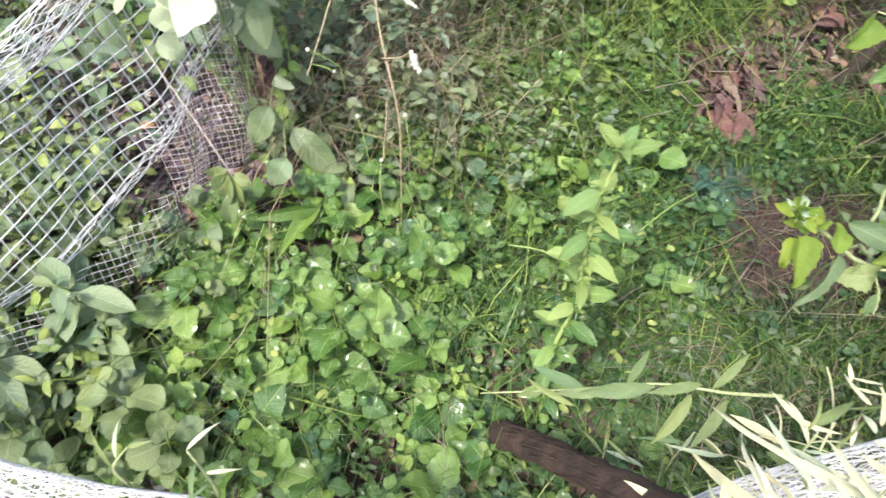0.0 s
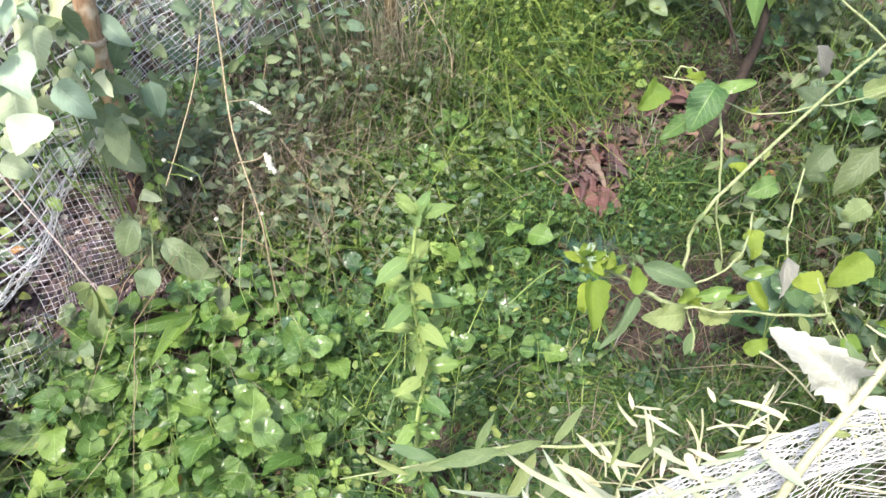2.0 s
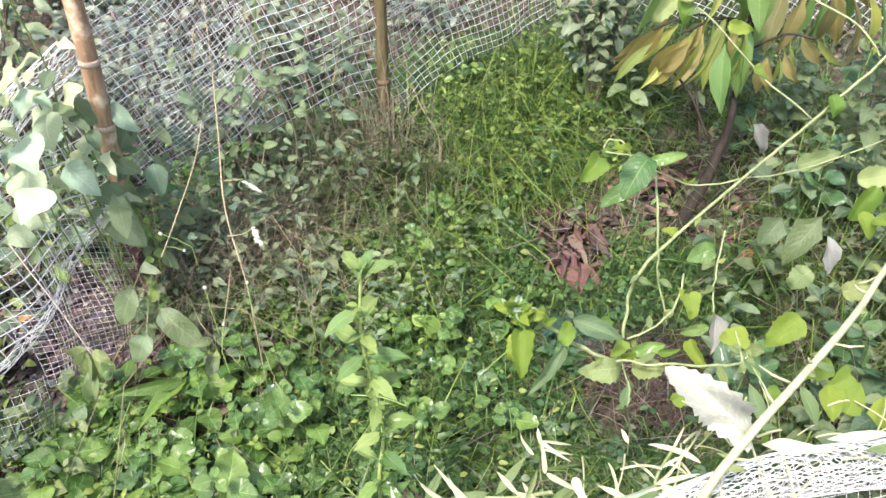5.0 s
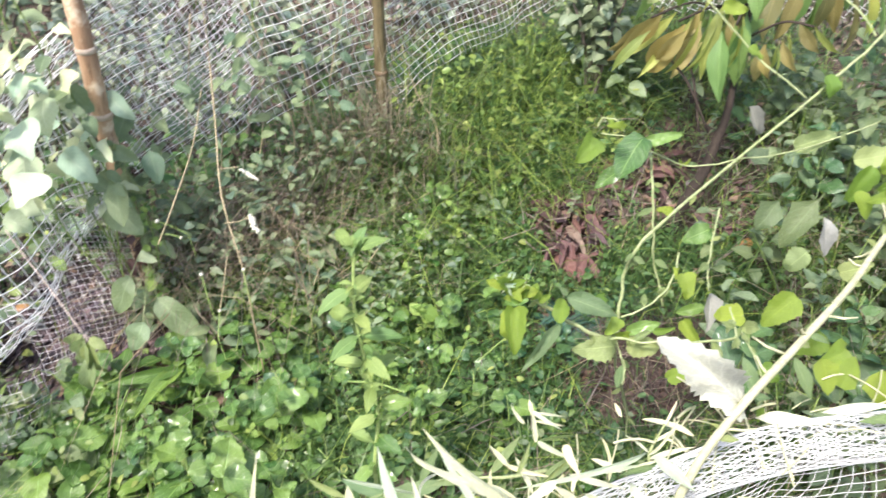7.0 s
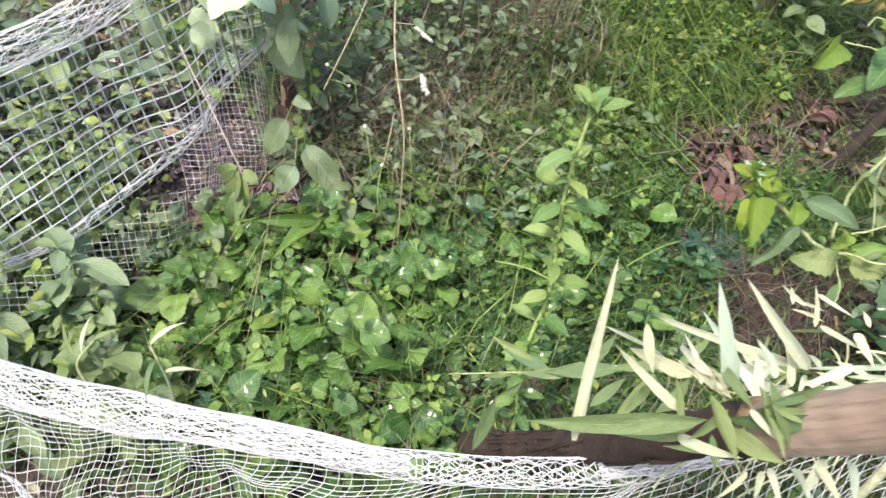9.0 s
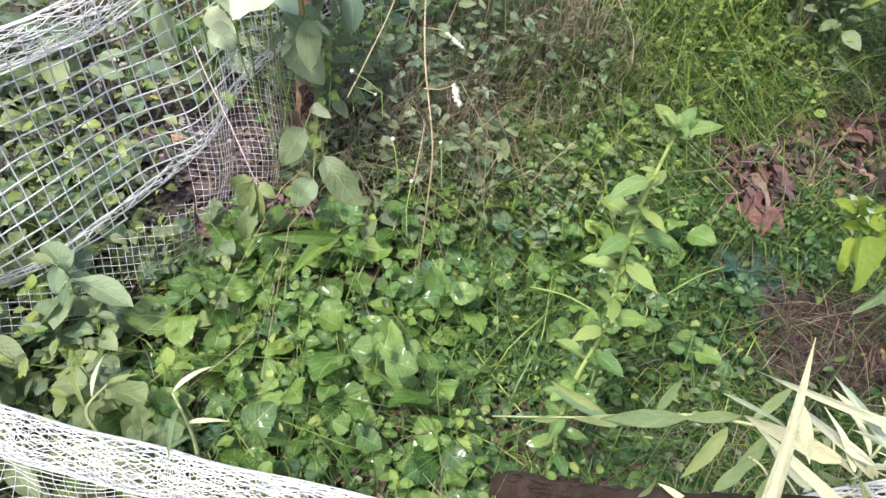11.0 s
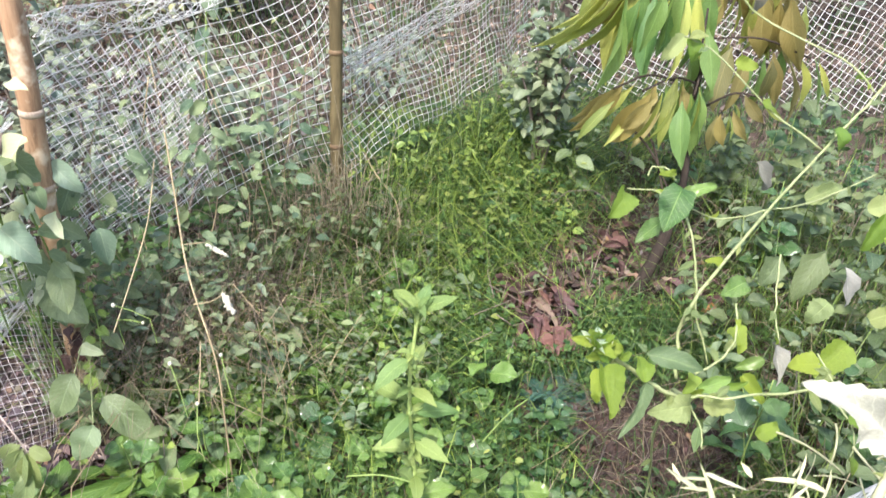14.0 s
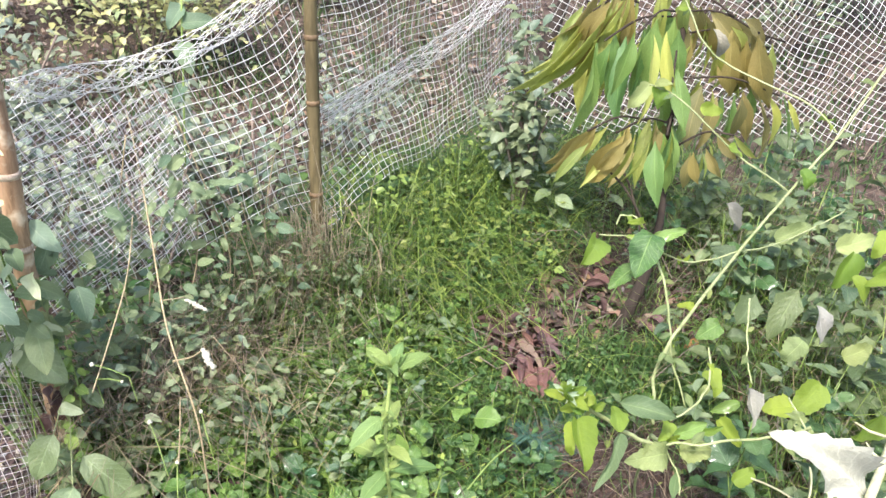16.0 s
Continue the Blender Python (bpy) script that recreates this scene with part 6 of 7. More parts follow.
HEDGE = [(-1.6, 3.6, 0.9, 0.5, 420, 0.07, 0), (-0.7, 4.3, 0.9, 0.6, 480, 0.07, 0), (-2.3, 4.6, 1.1, 0.7, 520, 0.08, 0), (-1.3, 5.2, 1.2, 0.8, 560, 0.08, 0), (0.1, 5.2, 0.8, 0.6, 360, 0.08, 1), (-3.4, 5.6, 1.6, 0.9, 520, 0.09, 0), (0.4, 6.5, 1.6, 1.1, 560, 0.10, 0), (-1.0, 7.5, 2.0, 1.3, 600, 0.11, 1), (2.2, 6.8, 1.8, 1.2, 560, 0.11, 1), (2.9, 4.4, 1.0, 0.6, 380, 0.08, 1), (3.6, 5.2, 1.5, 0.9, 480, 0.1, 0)]
UNDERGROWTH = [(-1.25, 2.5, 0.75, 0.35, 260, 0.07, 1), (-1.5, 1.6, 0.6, 0.3, 200, 0.07, 1), (-0.55, 2.45, 0.6, 0.3, 260, 0.06, 2), (-0.15, 2.75, 0.65, 0.3, 260, 0.06, 2), (-0.95, 3.0, 0.8, 0.4, 300, 0.07, 2), (0.35, 3.2, 0.5, 0.3, 160, 0.06, 2), (-0.85, 2.35, 0.5, 0.25, 200, 0.05, 2), (-1.5, 1.15, 0.5, 0.3, 240, 0.06, 0), (-0.32, 2.38, 0.55, 0.25, 130, 0.06, 1), (-0.02, 2.62, 0.55, 0.25, 130, 0.06, 1)]
for k, (x, y, h, r, n, sz, m) in enumerate(HEDGE + UNDERGROWTH):
    shrub("hedge_shrub", (x, y, gz(x, y)), h, r, int(n * (5.2 if m == 0 else 2.2)), sz * (0.62 if m == 0 else 0.68), (SHRUB_LEAF, SHRUB_DARK, SHRUB_GREY)[m], 300 + k, "dull green shrub behind the net" if m else "pale yellow-green shrub behind the net", 9)


def net_sprig():
    base = Vector((-0.152, 2.241, 0.772))
    ob = root("net_sprig", Matrix.Translation(base), "thin leafy shoot rising through the net", "plant")
    s = Shape()
    pts = [Vector(q) - base for q in ((-0.149, 2.212, 0.716), (-0.136, 2.269, 0.940), (-0.125, 2.294, 1.101), (-0.122, 2.335, 1.181))]
    s.tube(smooth_path(pts, 5), 0.003, 6)
    child("stem", s.mesh("stem", STEM), ob)
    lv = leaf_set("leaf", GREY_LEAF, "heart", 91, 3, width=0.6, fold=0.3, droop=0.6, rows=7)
    for k, (a, b) in enumerate((((-0.122, 2.269, 1.054), (-0.092, 2.197, 0.967)), ((-0.125, 2.294, 1.101), (-0.008, 2.282, 1.111)), ((-0.123, 2.314, 1.141), (-0.169, 2.265, 1.077)), ((-0.122, 2.328, 1.167), (-0.043, 2.318, 1.170)), ((-0.136, 2.269, 0.940), (-0.171, 2.226, 0.890)))):
        p, q = Vector(a), Vector(b)
        child("leaf", lv[k % 3], ob, facing(p - base, q - p, (0, -1, 0.6), (q - p).length * 0.8))


net_sprig()


def net_climber():
    rng = random.Random(63)
    base = Vector((-0.3, 1.95, gz(-0.3, 1.95)))
    ob = root("net_climber", Matrix.Translation(base), "grey-green climber spreading over the net", "creeper")
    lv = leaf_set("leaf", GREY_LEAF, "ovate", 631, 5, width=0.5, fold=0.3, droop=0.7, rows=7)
    for k in range(9):
        x0 = -0.10 + 0.062 * k
        pts = [Vector((x0 + 0.05 * math.sin(q * 7 + k), -0.03 + 0.8 * (x0 + 0.05), q)) for q in (0.0, 0.2, 0.4, 0.6, 0.62 + 0.1 * (k % 3))]
        path = smooth_path(pts, 5)
        s = Shape()
        s.tube(path, 0.0018, 5)
        shoot = child("stem", s.mesh("stem", STEM_DRY), ob)
        for j in range(16):
            p = path[int((0.25 + 0.75 * rng.random()) * (len(path) - 1))] + Vector((rng.uniform(-0.04, 0.04), rng.uniform(-0.06, 0.0), 0))
            child("leaf", rng.choice(lv), shoot, facing(p, tilted(rng.uniform(-3.0, 0.0), rng.uniform(-0.9, 0.5)), (rng.uniform(-0.5, 0.5), -0.8, 0.7), rng.uniform(0.025, 0.065)))


net_climber()


# ---- ferns and feathery weeds ----
def fronds(name, label, category, group, mat, seed, n, size, pairs, leaflet, rise):
    rng = random.Random(seed)
    ob = root(name, Matrix(), label, category, group)
    geo = leaf_geo(rng, "lance", width=0.32, fold=0.2, droop=0.3, rows=2, cols=2)
    for k in range(n):
        s = Shape()
        a = 6.28 * k / n + rng.uniform(-0.4, 0.4)
        el = rise + rng.uniform(-0.25, 0.3)
        path = smooth_path([Vector((0, 0, 0)), tilted(a, el) * size * 0.5, tilted(a, el * 0.6) * size], 8)
        s.tube(path, 0.0012, 4, False)
        for i in range(2, len(path)):
            t = (path[i] - path[i - 1]).normalized()
            side = t.cross(Vector((0, 0, 1))).normalized()
            ln = leaflet * (1 - 0.7 * (i / len(path)) ** 2)
            for sg in (-1, 1):
                for off in (0.0, 0.5):
                    p = path[i - 1].lerp(path[i], off)
                    s.blade(geo, facing(p, side * sg + t * 0.5, (0, 0, 1), ln))
        child("frond", s.mesh("frond", mat), ob)
    return ob


fern = [fronds("fern", "small blue-green fern growing in the soil", "fern", "ferns", FERN_LEAF, 400 + k, 9, 0.13 + 0.02 * k, 8, 0.024, 0.8) for k in range(2)]
scatter(fern, [(0.79, 1.76, 1.05), (0.85, 1.77, 0.8), (0.80, 1.68, 0.8), (0.98, 1.88, 0.9), (1.02, 1.84, 0.7), (-0.02, 1.10, 0.6), (0.10, 1.62, 0.8), (0.16, 1.75, 0.8), (-0.66, 1.38, 0.8), (0.02, 1.80, 0.9)], 15)
feather = [fronds("feathery_weed", "grey-green weed with fine feathery leaves", "weed", "feathery weeds", FEATHER_LEAF, 410 + k, 8, 0.16 + 0.03 * k, 9, 0.024, 0.9) for k in range(2)]
scatter(feather, spots(-0.40, 0.35, 1.68, 2.30, 0.15, 16, lambda x, y: y < 2.35 + 0.5 * x and noise.noise((x * 5, y * 5, 2)) > 0.05, 0.5, 0.95), 17)


# ---- grass, herbs, twigs and litter ----
def tuft_field(name, label, category, mat, seed, region, count, lo, hi, wide, lean, shape=None):
    """One sheet of loose blades over a stretch of ground."""
    rng = random.Random(seed)
    v, f, uv = [], [], []
    n = 0
    tries = 0
    while n < count and tries < count * 6:
        tries += 1
        x, y, ok = region(rng)
        if not ok:
            continue
        n += 1
        h = rng.uniform(lo, hi)
        a = rng.uniform(0, 6.28)
        w = wide * rng.uniform(0.6, 1.3)
        b = Vector((x, y, gz(x, y) - 0.01))
        d = Vector((math.cos(a), math.sin(a), 0))
        sd_ = Vector((-d.y, d.x, 0)) * w * 0.5
        le = lean * rng.uniform(0.2, 1.4)
        e = d + Vector((-d.y, d.x, 0)) * rng.uniform(-0.7, 0.7)
        c1 = b + d * h * le * 0.16 + Vector((0, 0, h * 0.5))
        c2 = b + d * h * le * 0.45 + Vector((0, 0, h * (0.92 - 0.12 * le)))
        c3 = c2 + e * h * le * 0.55 + Vector((0, 0, h * (0.12 - 0.30 * le)))
        k = len(v)
        v += [b - sd_ * 0.7, b + sd_ * 0.7, c1 - sd_, c1 + sd_, c2 - sd_ * 0.75, c2 + sd_ * 0.75, c3]
        uv += [(0, 0), (1, 0), (0, 0.4), (1, 0.4), (0, 0.75), (1, 0.75), (0.5, 1)]
        f += [(k, k + 1, k + 3, k + 2), (k + 2, k + 3, k + 5, k + 4), (k + 4, k + 5, k + 6)]
    me = mesh_of(name, v, f, uv, mat)
    tagged(new(name, me), label, category, kind="stuff")


def grassy(rng):
    x, y = rng.uniform(0.15, 1.9), rng.uniform(1.85, 3.6)
    lit = ((x - 0.83) / 0.12) ** 2 + ((y - 2.08) / 0.20) ** 2 < rng.uniform(0.75, 1) or ((x - 1.10) / 0.22) ** 2 + ((y - 2.41) / 0.12) ** 2 < rng.uniform(0.5, 1)
    thin = x > 0.94 and y < 2.75 and rng.random() < 0.72
    return x, y, not lit and not thin and y < 2.45 + 1.0 * x and noise.noise((x * 7, y * 7, 7)) > rng.uniform(-0.4, 0.25)


def grassy_far(rng):
    x, y = rng.uniform(0.1, 1.25), rng.uniform(2.2, 3.2)
    return x, y, ((x - 0.62) / 0.42) ** 2 + ((y - 2.72) / 0.40) ** 2 < rng.uniform(0.0, 1.5) and noise.noise((x * 9, y * 9, 3)) > rng.uniform(-0.2, 0.25)


def by_post(rng):
    x, y = rng.uniform(-0.42, 0.02), rng.uniform(1.70, 2.25)
    return x, y, y < 2.2 + 0.7 * (x + 0.1) and noise.noise((x * 6, y * 6, 9)) > rng.uniform(-0.6, 0.1)


def front_low(rng):
    x, y = rng.uniform(0.62, 1.45), rng.uniform(0.85, 1.42)
    return x, y, noise.noise((x * 7, y * 7, 6)) > rng.uniform(-0.7, 0.2)


def net_foot(rng):
    k = rng.random()
    x, y = 0.32 + 0.72 * k + rng.uniform(-0.1, 0.12), 2.52 + 0.66 * k + rng.uniform(-0.2, 0.04)
    return x, y, noise.noise((x * 8, y * 8, 12)) > rng.uniform(-0.3, 0.2)


def mid_low(rng):
    x, y = rng.uniform(0.0, 1.4), rng.uniform(1.25, 2.1)
    lit = ((x - 0.83) / 0.12) ** 2 + ((y - 2.08) / 0.20) ** 2 < rng.uniform(0.75, 1)
    bare = 0.82 < x < 1.3 and 1.4 < y < 1.74 or (x - 0.80) ** 2 + (y - 1.73) ** 2 < 0.010
    return x, y, not lit and (not bare or rng.random() < 0.1)


def dry_left(rng):
    x, y = rng.uniform(-0.5, 0.5), rng.uniform(1.7, 2.6)
    return x, y, y < 2.35 + 0.6 * x


def clumpy(rng):
    x, y, ok = grassy(rng)
    return x, y, ok and noise.noise((x * 11, y * 11, 2)) > 0.05


def under_net(rng):
    k = rng.random()
    return -0.42 + 0.62 * k + rng.uniform(-0.1, 0.1), 1.80 + 0.52 * k + rng.uniform(-0.12, 0.10), True


def post_foot(rng):
    a, r = rng.uniform(0, 6.28), math.sqrt(rng.random())
    return 0.20 + 0.24 * r * math.cos(a), 2.30 + 0.12 * r * math.sin(a), True


def under_weeds(rng):
    x, y = rng.uniform(-1.0, 0.75), rng.uniform(0.72, 1.40)
    return x, y, True


def behind_net(rng):
    x, y = rng.uniform(-0.9, 0.9), rng.uniform(1.9, 3.3)
    return x, y, y > 1.93 + 0.86 * (x + 0.46) and y < 2.7 + 0.6 * x


def behind_side(rng):
    x, y = rng.uniform(-1.6, -0.55), rng.uniform(0.8, 2.1)
    near_post = x > -0.74 and 1.38 < y < 1.95
    return x, y, not near_post and noise.noise((x * 3, y * 3, 4)) > rng.uniform(-0.5, 0.3)


def right_side(rng):
    x, y = rng.uniform(1.0, 2.1), rng.uniform(1.2, 2.7)
    return x, y, x > 1.27 + 0.26 * (y - 1.3) and noise.noise((x * 5, y * 5, 3)) > rng.uniform(-0.5, 0.2)


def bare_patch(rng):
    x, y = rng.uniform(0.8, 1.4), rng.uniform(1.4, 1.85)
    return x, y, ((x - 1.08) / 0.24) ** 2 + ((y - 1.63) / 0.16) ** 2 < 1


def around(rng):
    a, r = rng.uniform(0, 6.28), 0.6 + abs(rng.gauss(0, 2.6))
    x, y = 0.4 + r * math.cos(a), 2.0 + r * math.sin(a)
    return x, y, not (-0.9 < x < 1.7 and 0.7 < y < 3.0) and noise.noise((x, y, 6)) > rng.uniform(-0.6, 0.3) and math.hypot(x - 0.3, y - 0.1) > 0.35


tuft_field("grass", "fresh green grass on the slope", "grass", GRASS, 1, grassy, 5200, 0.03, 0.12, 0.0042, 1.35)
tuft_field("grass", "short light green grass on the slope", "grass", GRASS_LIGHT, 95, grassy, 1500, 0.03, 0.10, 0.0036, 1.5)
tuft_field("grass", "sunlit yellow-green grass in front of the net", "grass", GRASS_LIGHT, 2, grassy_far, 1900, 0.04, 0.17, 0.0036, 1.7)
tuft_field("grass", "fresh green grass in front of the net", "grass", GRASS, 44, grassy_far, 1700, 0.04, 0.16, 0.0042, 1.9)
# Dark blades mixed in to paint shade over the grass patch.
tuft_field("grass", "grass in front of the net, coloured dark green as if shaded", "grass", GRASS_DEEP, 53, grassy_far, 1300, 0.06, 0.19, 0.0045, 1.7)
tuft_field("grass", "long arching grass stems in front of the net", "grass", GRASS_LIGHT, 47, grassy_far, 420, 0.18, 0.38, 0.0034, 2.3)
tuft_field("grass", "tall grass against the foot of the net", "grass", GRASS, 87, net_foot, 700, 0.14, 0.42, 0.0040, 1.5)
tuft_field("grass", "tall sunlit grass against the foot of the net", "grass", GRASS_LIGHT, 88, net_foot, 420, 0.14, 0.48, 0.0034, 1.7)
tuft_field("grass", "long arching grass stems on the slope", "grass", GRASS_LIGHT, 48, clumpy, 130, 0.16, 0.34, 0.0034, 2.1)
tuft_field("grass", "thin arching grass stems on the slope", "grass", GRASS_LIGHT, 42, clumpy, 700, 0.06, 0.19, 0.003, 1.8)
tuft_field("dry_grass", "tangle of thin dead stems below the net", "grass", GRASS_DRY, 43, under_net, 400, 0.12, 0.44, 0.0024, 1.7)
tuft_field("dry_grass", "dark brown stems in front of the slanting net", "grass", FIBRE, 99, under_net, 110, 0.14, 0.46, 0.0024, 1.4)
tuft_field("grass", "short dark green grass between the weeds", "grass", GRASS_DEEP, 3, mid_low, 9000, 0.03, 0.11, 0.004, 1.1)
tuft_field("dry_grass", "pale dead stems beside a bamboo post", "grass", GRASS_DRY, 84, by_post, 330, 0.10, 0.40, 0.0024, 1.8)
tuft_field("dry_grass", "dry brown grass below the net", "grass", GRASS_DRY, 4, dry_left, 160, 0.05, 0.22, 0.0024, 1.6)
tuft_field("grass", "dull green grass below the net", "grass", GRASS, 14, dry_left, 2600, 0.04, 0.17, 0.0036, 1.5)
tuft_field("grass", "pale arching stems below the slanting net", "grass", GRASS_LIGHT, 81, dry_left, 420, 0.08, 0.26, 0.0028, 1.8)
tuft_field("grass", "thin pale blades between the weeds", "grass", GRASS_LIGHT, 82, mid_low, 900, 0.05, 0.15, 0.0028, 1.6)
tuft_field("grass", "short dull grass on low ground", "grass", GRASS_DEEP, 91, front_low, 2600, 0.03, 0.13, 0.0036, 1.6)
tuft_field("dry_grass", "dry stems in short grass", "grass", GRASS_DRY, 92, front_low, 500, 0.04, 0.18, 0.0024, 2.0)
tuft_field("grass", "pale thin blades in short grass", "grass", GRASS_LIGHT, 93, front_low, 380, 0.05, 0.18, 0.0028, 1.8)
tuft_field("root_fibre", "dark red-brown fibrous dead grass on bare soil", "dead grass", FIBRE, 15, bare_patch, 2600, 0.02, 0.10, 0.0022, 1.9)
tuft_field("dry_grass", "thin dry stems over bare soil", "grass", GRASS_DRY, 89, bare_patch, 150, 0.05, 0.16, 0.0022, 2.2)
tuft_field("dry_grass", "dry and green grass round the foot of a bamboo post", "grass", GRASS_DRY, 24, post_foot, 240, 0.10, 0.42, 0.0022, 1.1)
tuft_field("grass", "tall grass round the foot of a bamboo post", "grass", GRASS, 25, post_foot, 520, 0.14, 0.40, 0.004, 1.2)
tuft_field("dry_grass", "dry blades standing among fresh grass", "grass", GRASS_DRY, 26, clumpy, 420, 0.05, 0.18, 0.0022, 2.0)
tuft_field("dry_grass", "dead stems standing in sunlit grass", "grass", GRASS_DRY, 46, grassy_far, 420, 0.06, 0.24, 0.0024, 1.4)
tuft_field("grass", "thin grass blades rising between broad weeds", "grass", GRASS, 61, under_weeds, 700, 0.08, 0.24, 0.0030, 1.5)
tuft_field("grass", "thin pale stems tangled between broad weeds", "grass", GRASS_LIGHT, 62, under_weeds, 260, 0.10, 0.27, 0.0024, 2.0)
tuft_field("dry_grass", "thin dry stems tangled between broad weeds", "grass", GRASS_DRY, 63, under_weeds, 130, 0.08, 0.24, 0.0022, 2.2)
tuft_field("dry_grass", "brown dead stems standing below the slanting net", "grass", GRASS_DRY, 64, dry_left, 120, 0.10, 0.34, 0.0022, 2.0)
tuft_field("grass", "thin pale stems standing among tall weeds", "grass", GRASS_LIGHT, 72, right_side, 420, 0.16, 0.46, 0.0032, 1.3)
tuft_field("grass", "dark grass blades among tall weeds", "grass", GRASS, 73, right_side, 1300, 0.10, 0.34, 0.0036, 1.6)
tuft_field("dry_grass", "dry stems leaning among tall weeds", "grass", GRASS_DRY, 74, right_side, 520, 0.12, 0.42, 0.0026, 1.8)
tuft_field("grass", "rough grass beyond the fence", "grass", GRASS_DEEP, 5, around, 15000, 0.05, 0.2, 0.006, 1.3)
tuft_field("dry_grass", "dry grass beyond the fence", "grass", GRASS_DRY, 49, around, 5000, 0.05, 0.2, 0.005, 1.6)


def herb_mat(name, label, mat, seed, region, count, size, top=0.09):
    rng = random.Random(seed)
    s = Shape()
    geos = [leaf_geo(rng, k, width=w, fold=0.3, droop=0.7, rows=4, cols=2) for k, w in (("ovate", 0.55), ("lance", 0.32), ("lance", 0.24), ("ovate", 0.45), ("round", 0.7))]
    n = 0
    while n < count:
        x, y, ok = region(rng)
        if not ok:
            continue
        n += 1
        p = Vector((x, y, gz(x, y) + rng.uniform(0.01, top)))
        s.blade(rng.choice(geos), facing(p, tilted(rng.uniform(0, 6.28), rng.uniform(-0.3, 0.5)), (rng.uniform(-0.4, 0.4), -0.4, 1), size * rng.uniform(0.5, 1.5)))
    tagged(new(name, s.mesh(name, mat)), label, "herb", kind="stuff")


herb_mat("creeping_herb", "small-leaved dark green herb carpeting the soil", GRASS_DEEP, 6, mid_low, 2600, 0.022)
herb_mat("creeping_herb", "dark seedlings filling the soil under the weeds", GRASS_DEEP, 51, under_weeds, 3600, 0.03, 0.06)
herb_mat("creeping_herb", "small bright leaves scattered between broad weeds", GRASS, 65, under_weeds, 1500, 0.024, 0.10)
herb_mat("creeping_herb", "small pale leaves scattered between broad weeds", YOUNG_HERB, 66, under_weeds, 220, 0.022, 0.16)
herb_mat("creeping_herb", "dull small leaves in short grass", MIMOSA_LEAF, 94, front_low, 700, 0.024, 0.10)
herb_mat("creeping_herb", "dull herb on the slope behind the net", GRASS_DEEP, 52, behind_net, 2600, 0.034, 0.26)
herb_mat("creeping_herb", "dull herb behind the sagging net", MIMOSA_LEAF, 67, behind_side, 1500, 0.034, 0.22)
herb_mat("creeping_herb", "pale yellow-green herb behind the sagging net", YOUNG_HERB, 68, behind_side, 600, 0.034, 0.28)
herb_mat("creeping_herb", "small dull leaves among tall weeds", MIMOSA_LEAF, 75, right_side, 900, 0.024, 0.30)
herb_mat("creeping_herb", "fine grey leaves over dead stems", MIMOSA_LEAF, 76, dry_left, 450, 0.02, 0.22)
herb_mat("creeping_herb", "small-leaved herb among the grass", GRASS_DEEP, 7, grassy, 4200, 0.022)
herb_mat("creeping_herb", "light small-leaved herb among the grass", GRASS, 27, grassy, 3600, 0.018, 0.08)
herb_mat("creeping_herb", "yellow-green herb in front of the net", GRASS_DEEP, 17, grassy_far, 2600, 0.022, 0.15)
herb_mat("creeping_herb", "broad-leaved young herb in front of the net", YOUNG_HERB, 28, grassy_far, 800, 0.028, 0.22)
herb_mat("creeping_herb", "light leaves of herbs climbing through tall grass", GRASS_LIGHT, 96, net_foot, 700, 0.026, 0.36)
herb_mat("creeping_herb", "bright leaves in the grass patch", YOUNG_HERB, 97, grassy_far, 500, 0.022, 0.26)
herb_mat("creeping_herb", "dark leaves in the grass patch", GRASS_DEEP, 98, grassy_far, 1200, 0.028, 0.20)
herb_mat("creeping_herb", "dull leaves round the foot of a bamboo post", MIMOSA_LEAF, 29, post_foot, 420, 0.020, 0.30)
herb_mat("creeping_herb", "pale grey leaves beside a bamboo post", FEATHER_LEAF, 85, by_post, 130, 0.032, 0.34)
herb_mat("creeping_herb", "dull grey leaves beside a bamboo post", MIMOSA_LEAF, 86, by_post, 300, 0.034, 0.30)
herb_mat("creeping_herb", "dull leaves rising in front of the slanting net", MIMOSA_LEAF, 101, under_net, 420, 0.03, 0.40)
herb_mat("creeping_herb", "small dull herb under the net", GRASS_DEEP, 18, dry_left, 1500, 0.024, 0.12)
herb_mat("creeping_herb", "fresh small-leaved herb between the weeds", GRASS, 45, dry_left, 2600, 0.024, 0.15)
herb_mat("creeping_herb", "bright small-leaved herb between the weeds", YOUNG_HERB, 83, mid_low, 260, 0.02, 0.10)


def litter_field(name, label, mat, seed, box, count, lo, hi):
    rng = random.Random(seed)
    s = Shape()
    geos = [leaf_geo(rng, "ovate", width=0.5, fold=0.5, droop=rng.uniform(-1.5, 1.5), rows=4, cols=2, wave=0.4) for _ in range(6)]
    for _ in range(count):
        x, y = rng.gauss((box[0] + box[1]) / 2, (box[1] - box[0]) * 0.3), rng.gauss((box[2] + box[3]) / 2, (box[3] - box[2]) * 0.3)
        p = Vector((x, y, gz(x, y) + rng.uniform(0.0, 0.012)))
        s.blade(rng.choice(geos), facing(p, tilted(rng.uniform(0, 6.28), rng.uniform(-0.1, 0.3)), (rng.uniform(-0.6, 0.6), rng.uniform(-0.6, 0.6), 1), rng.uniform(lo, hi)))
    tagged(new(name, s.mesh(name, mat)), label, "leaf litter", kind="stuff")


litter_field("leaf_litter", "crumbled brown leaves on the soil", LITTER, 8, (-1.3, 2.0, 0.6, 3.2), 3600, 0.015, 0.05)
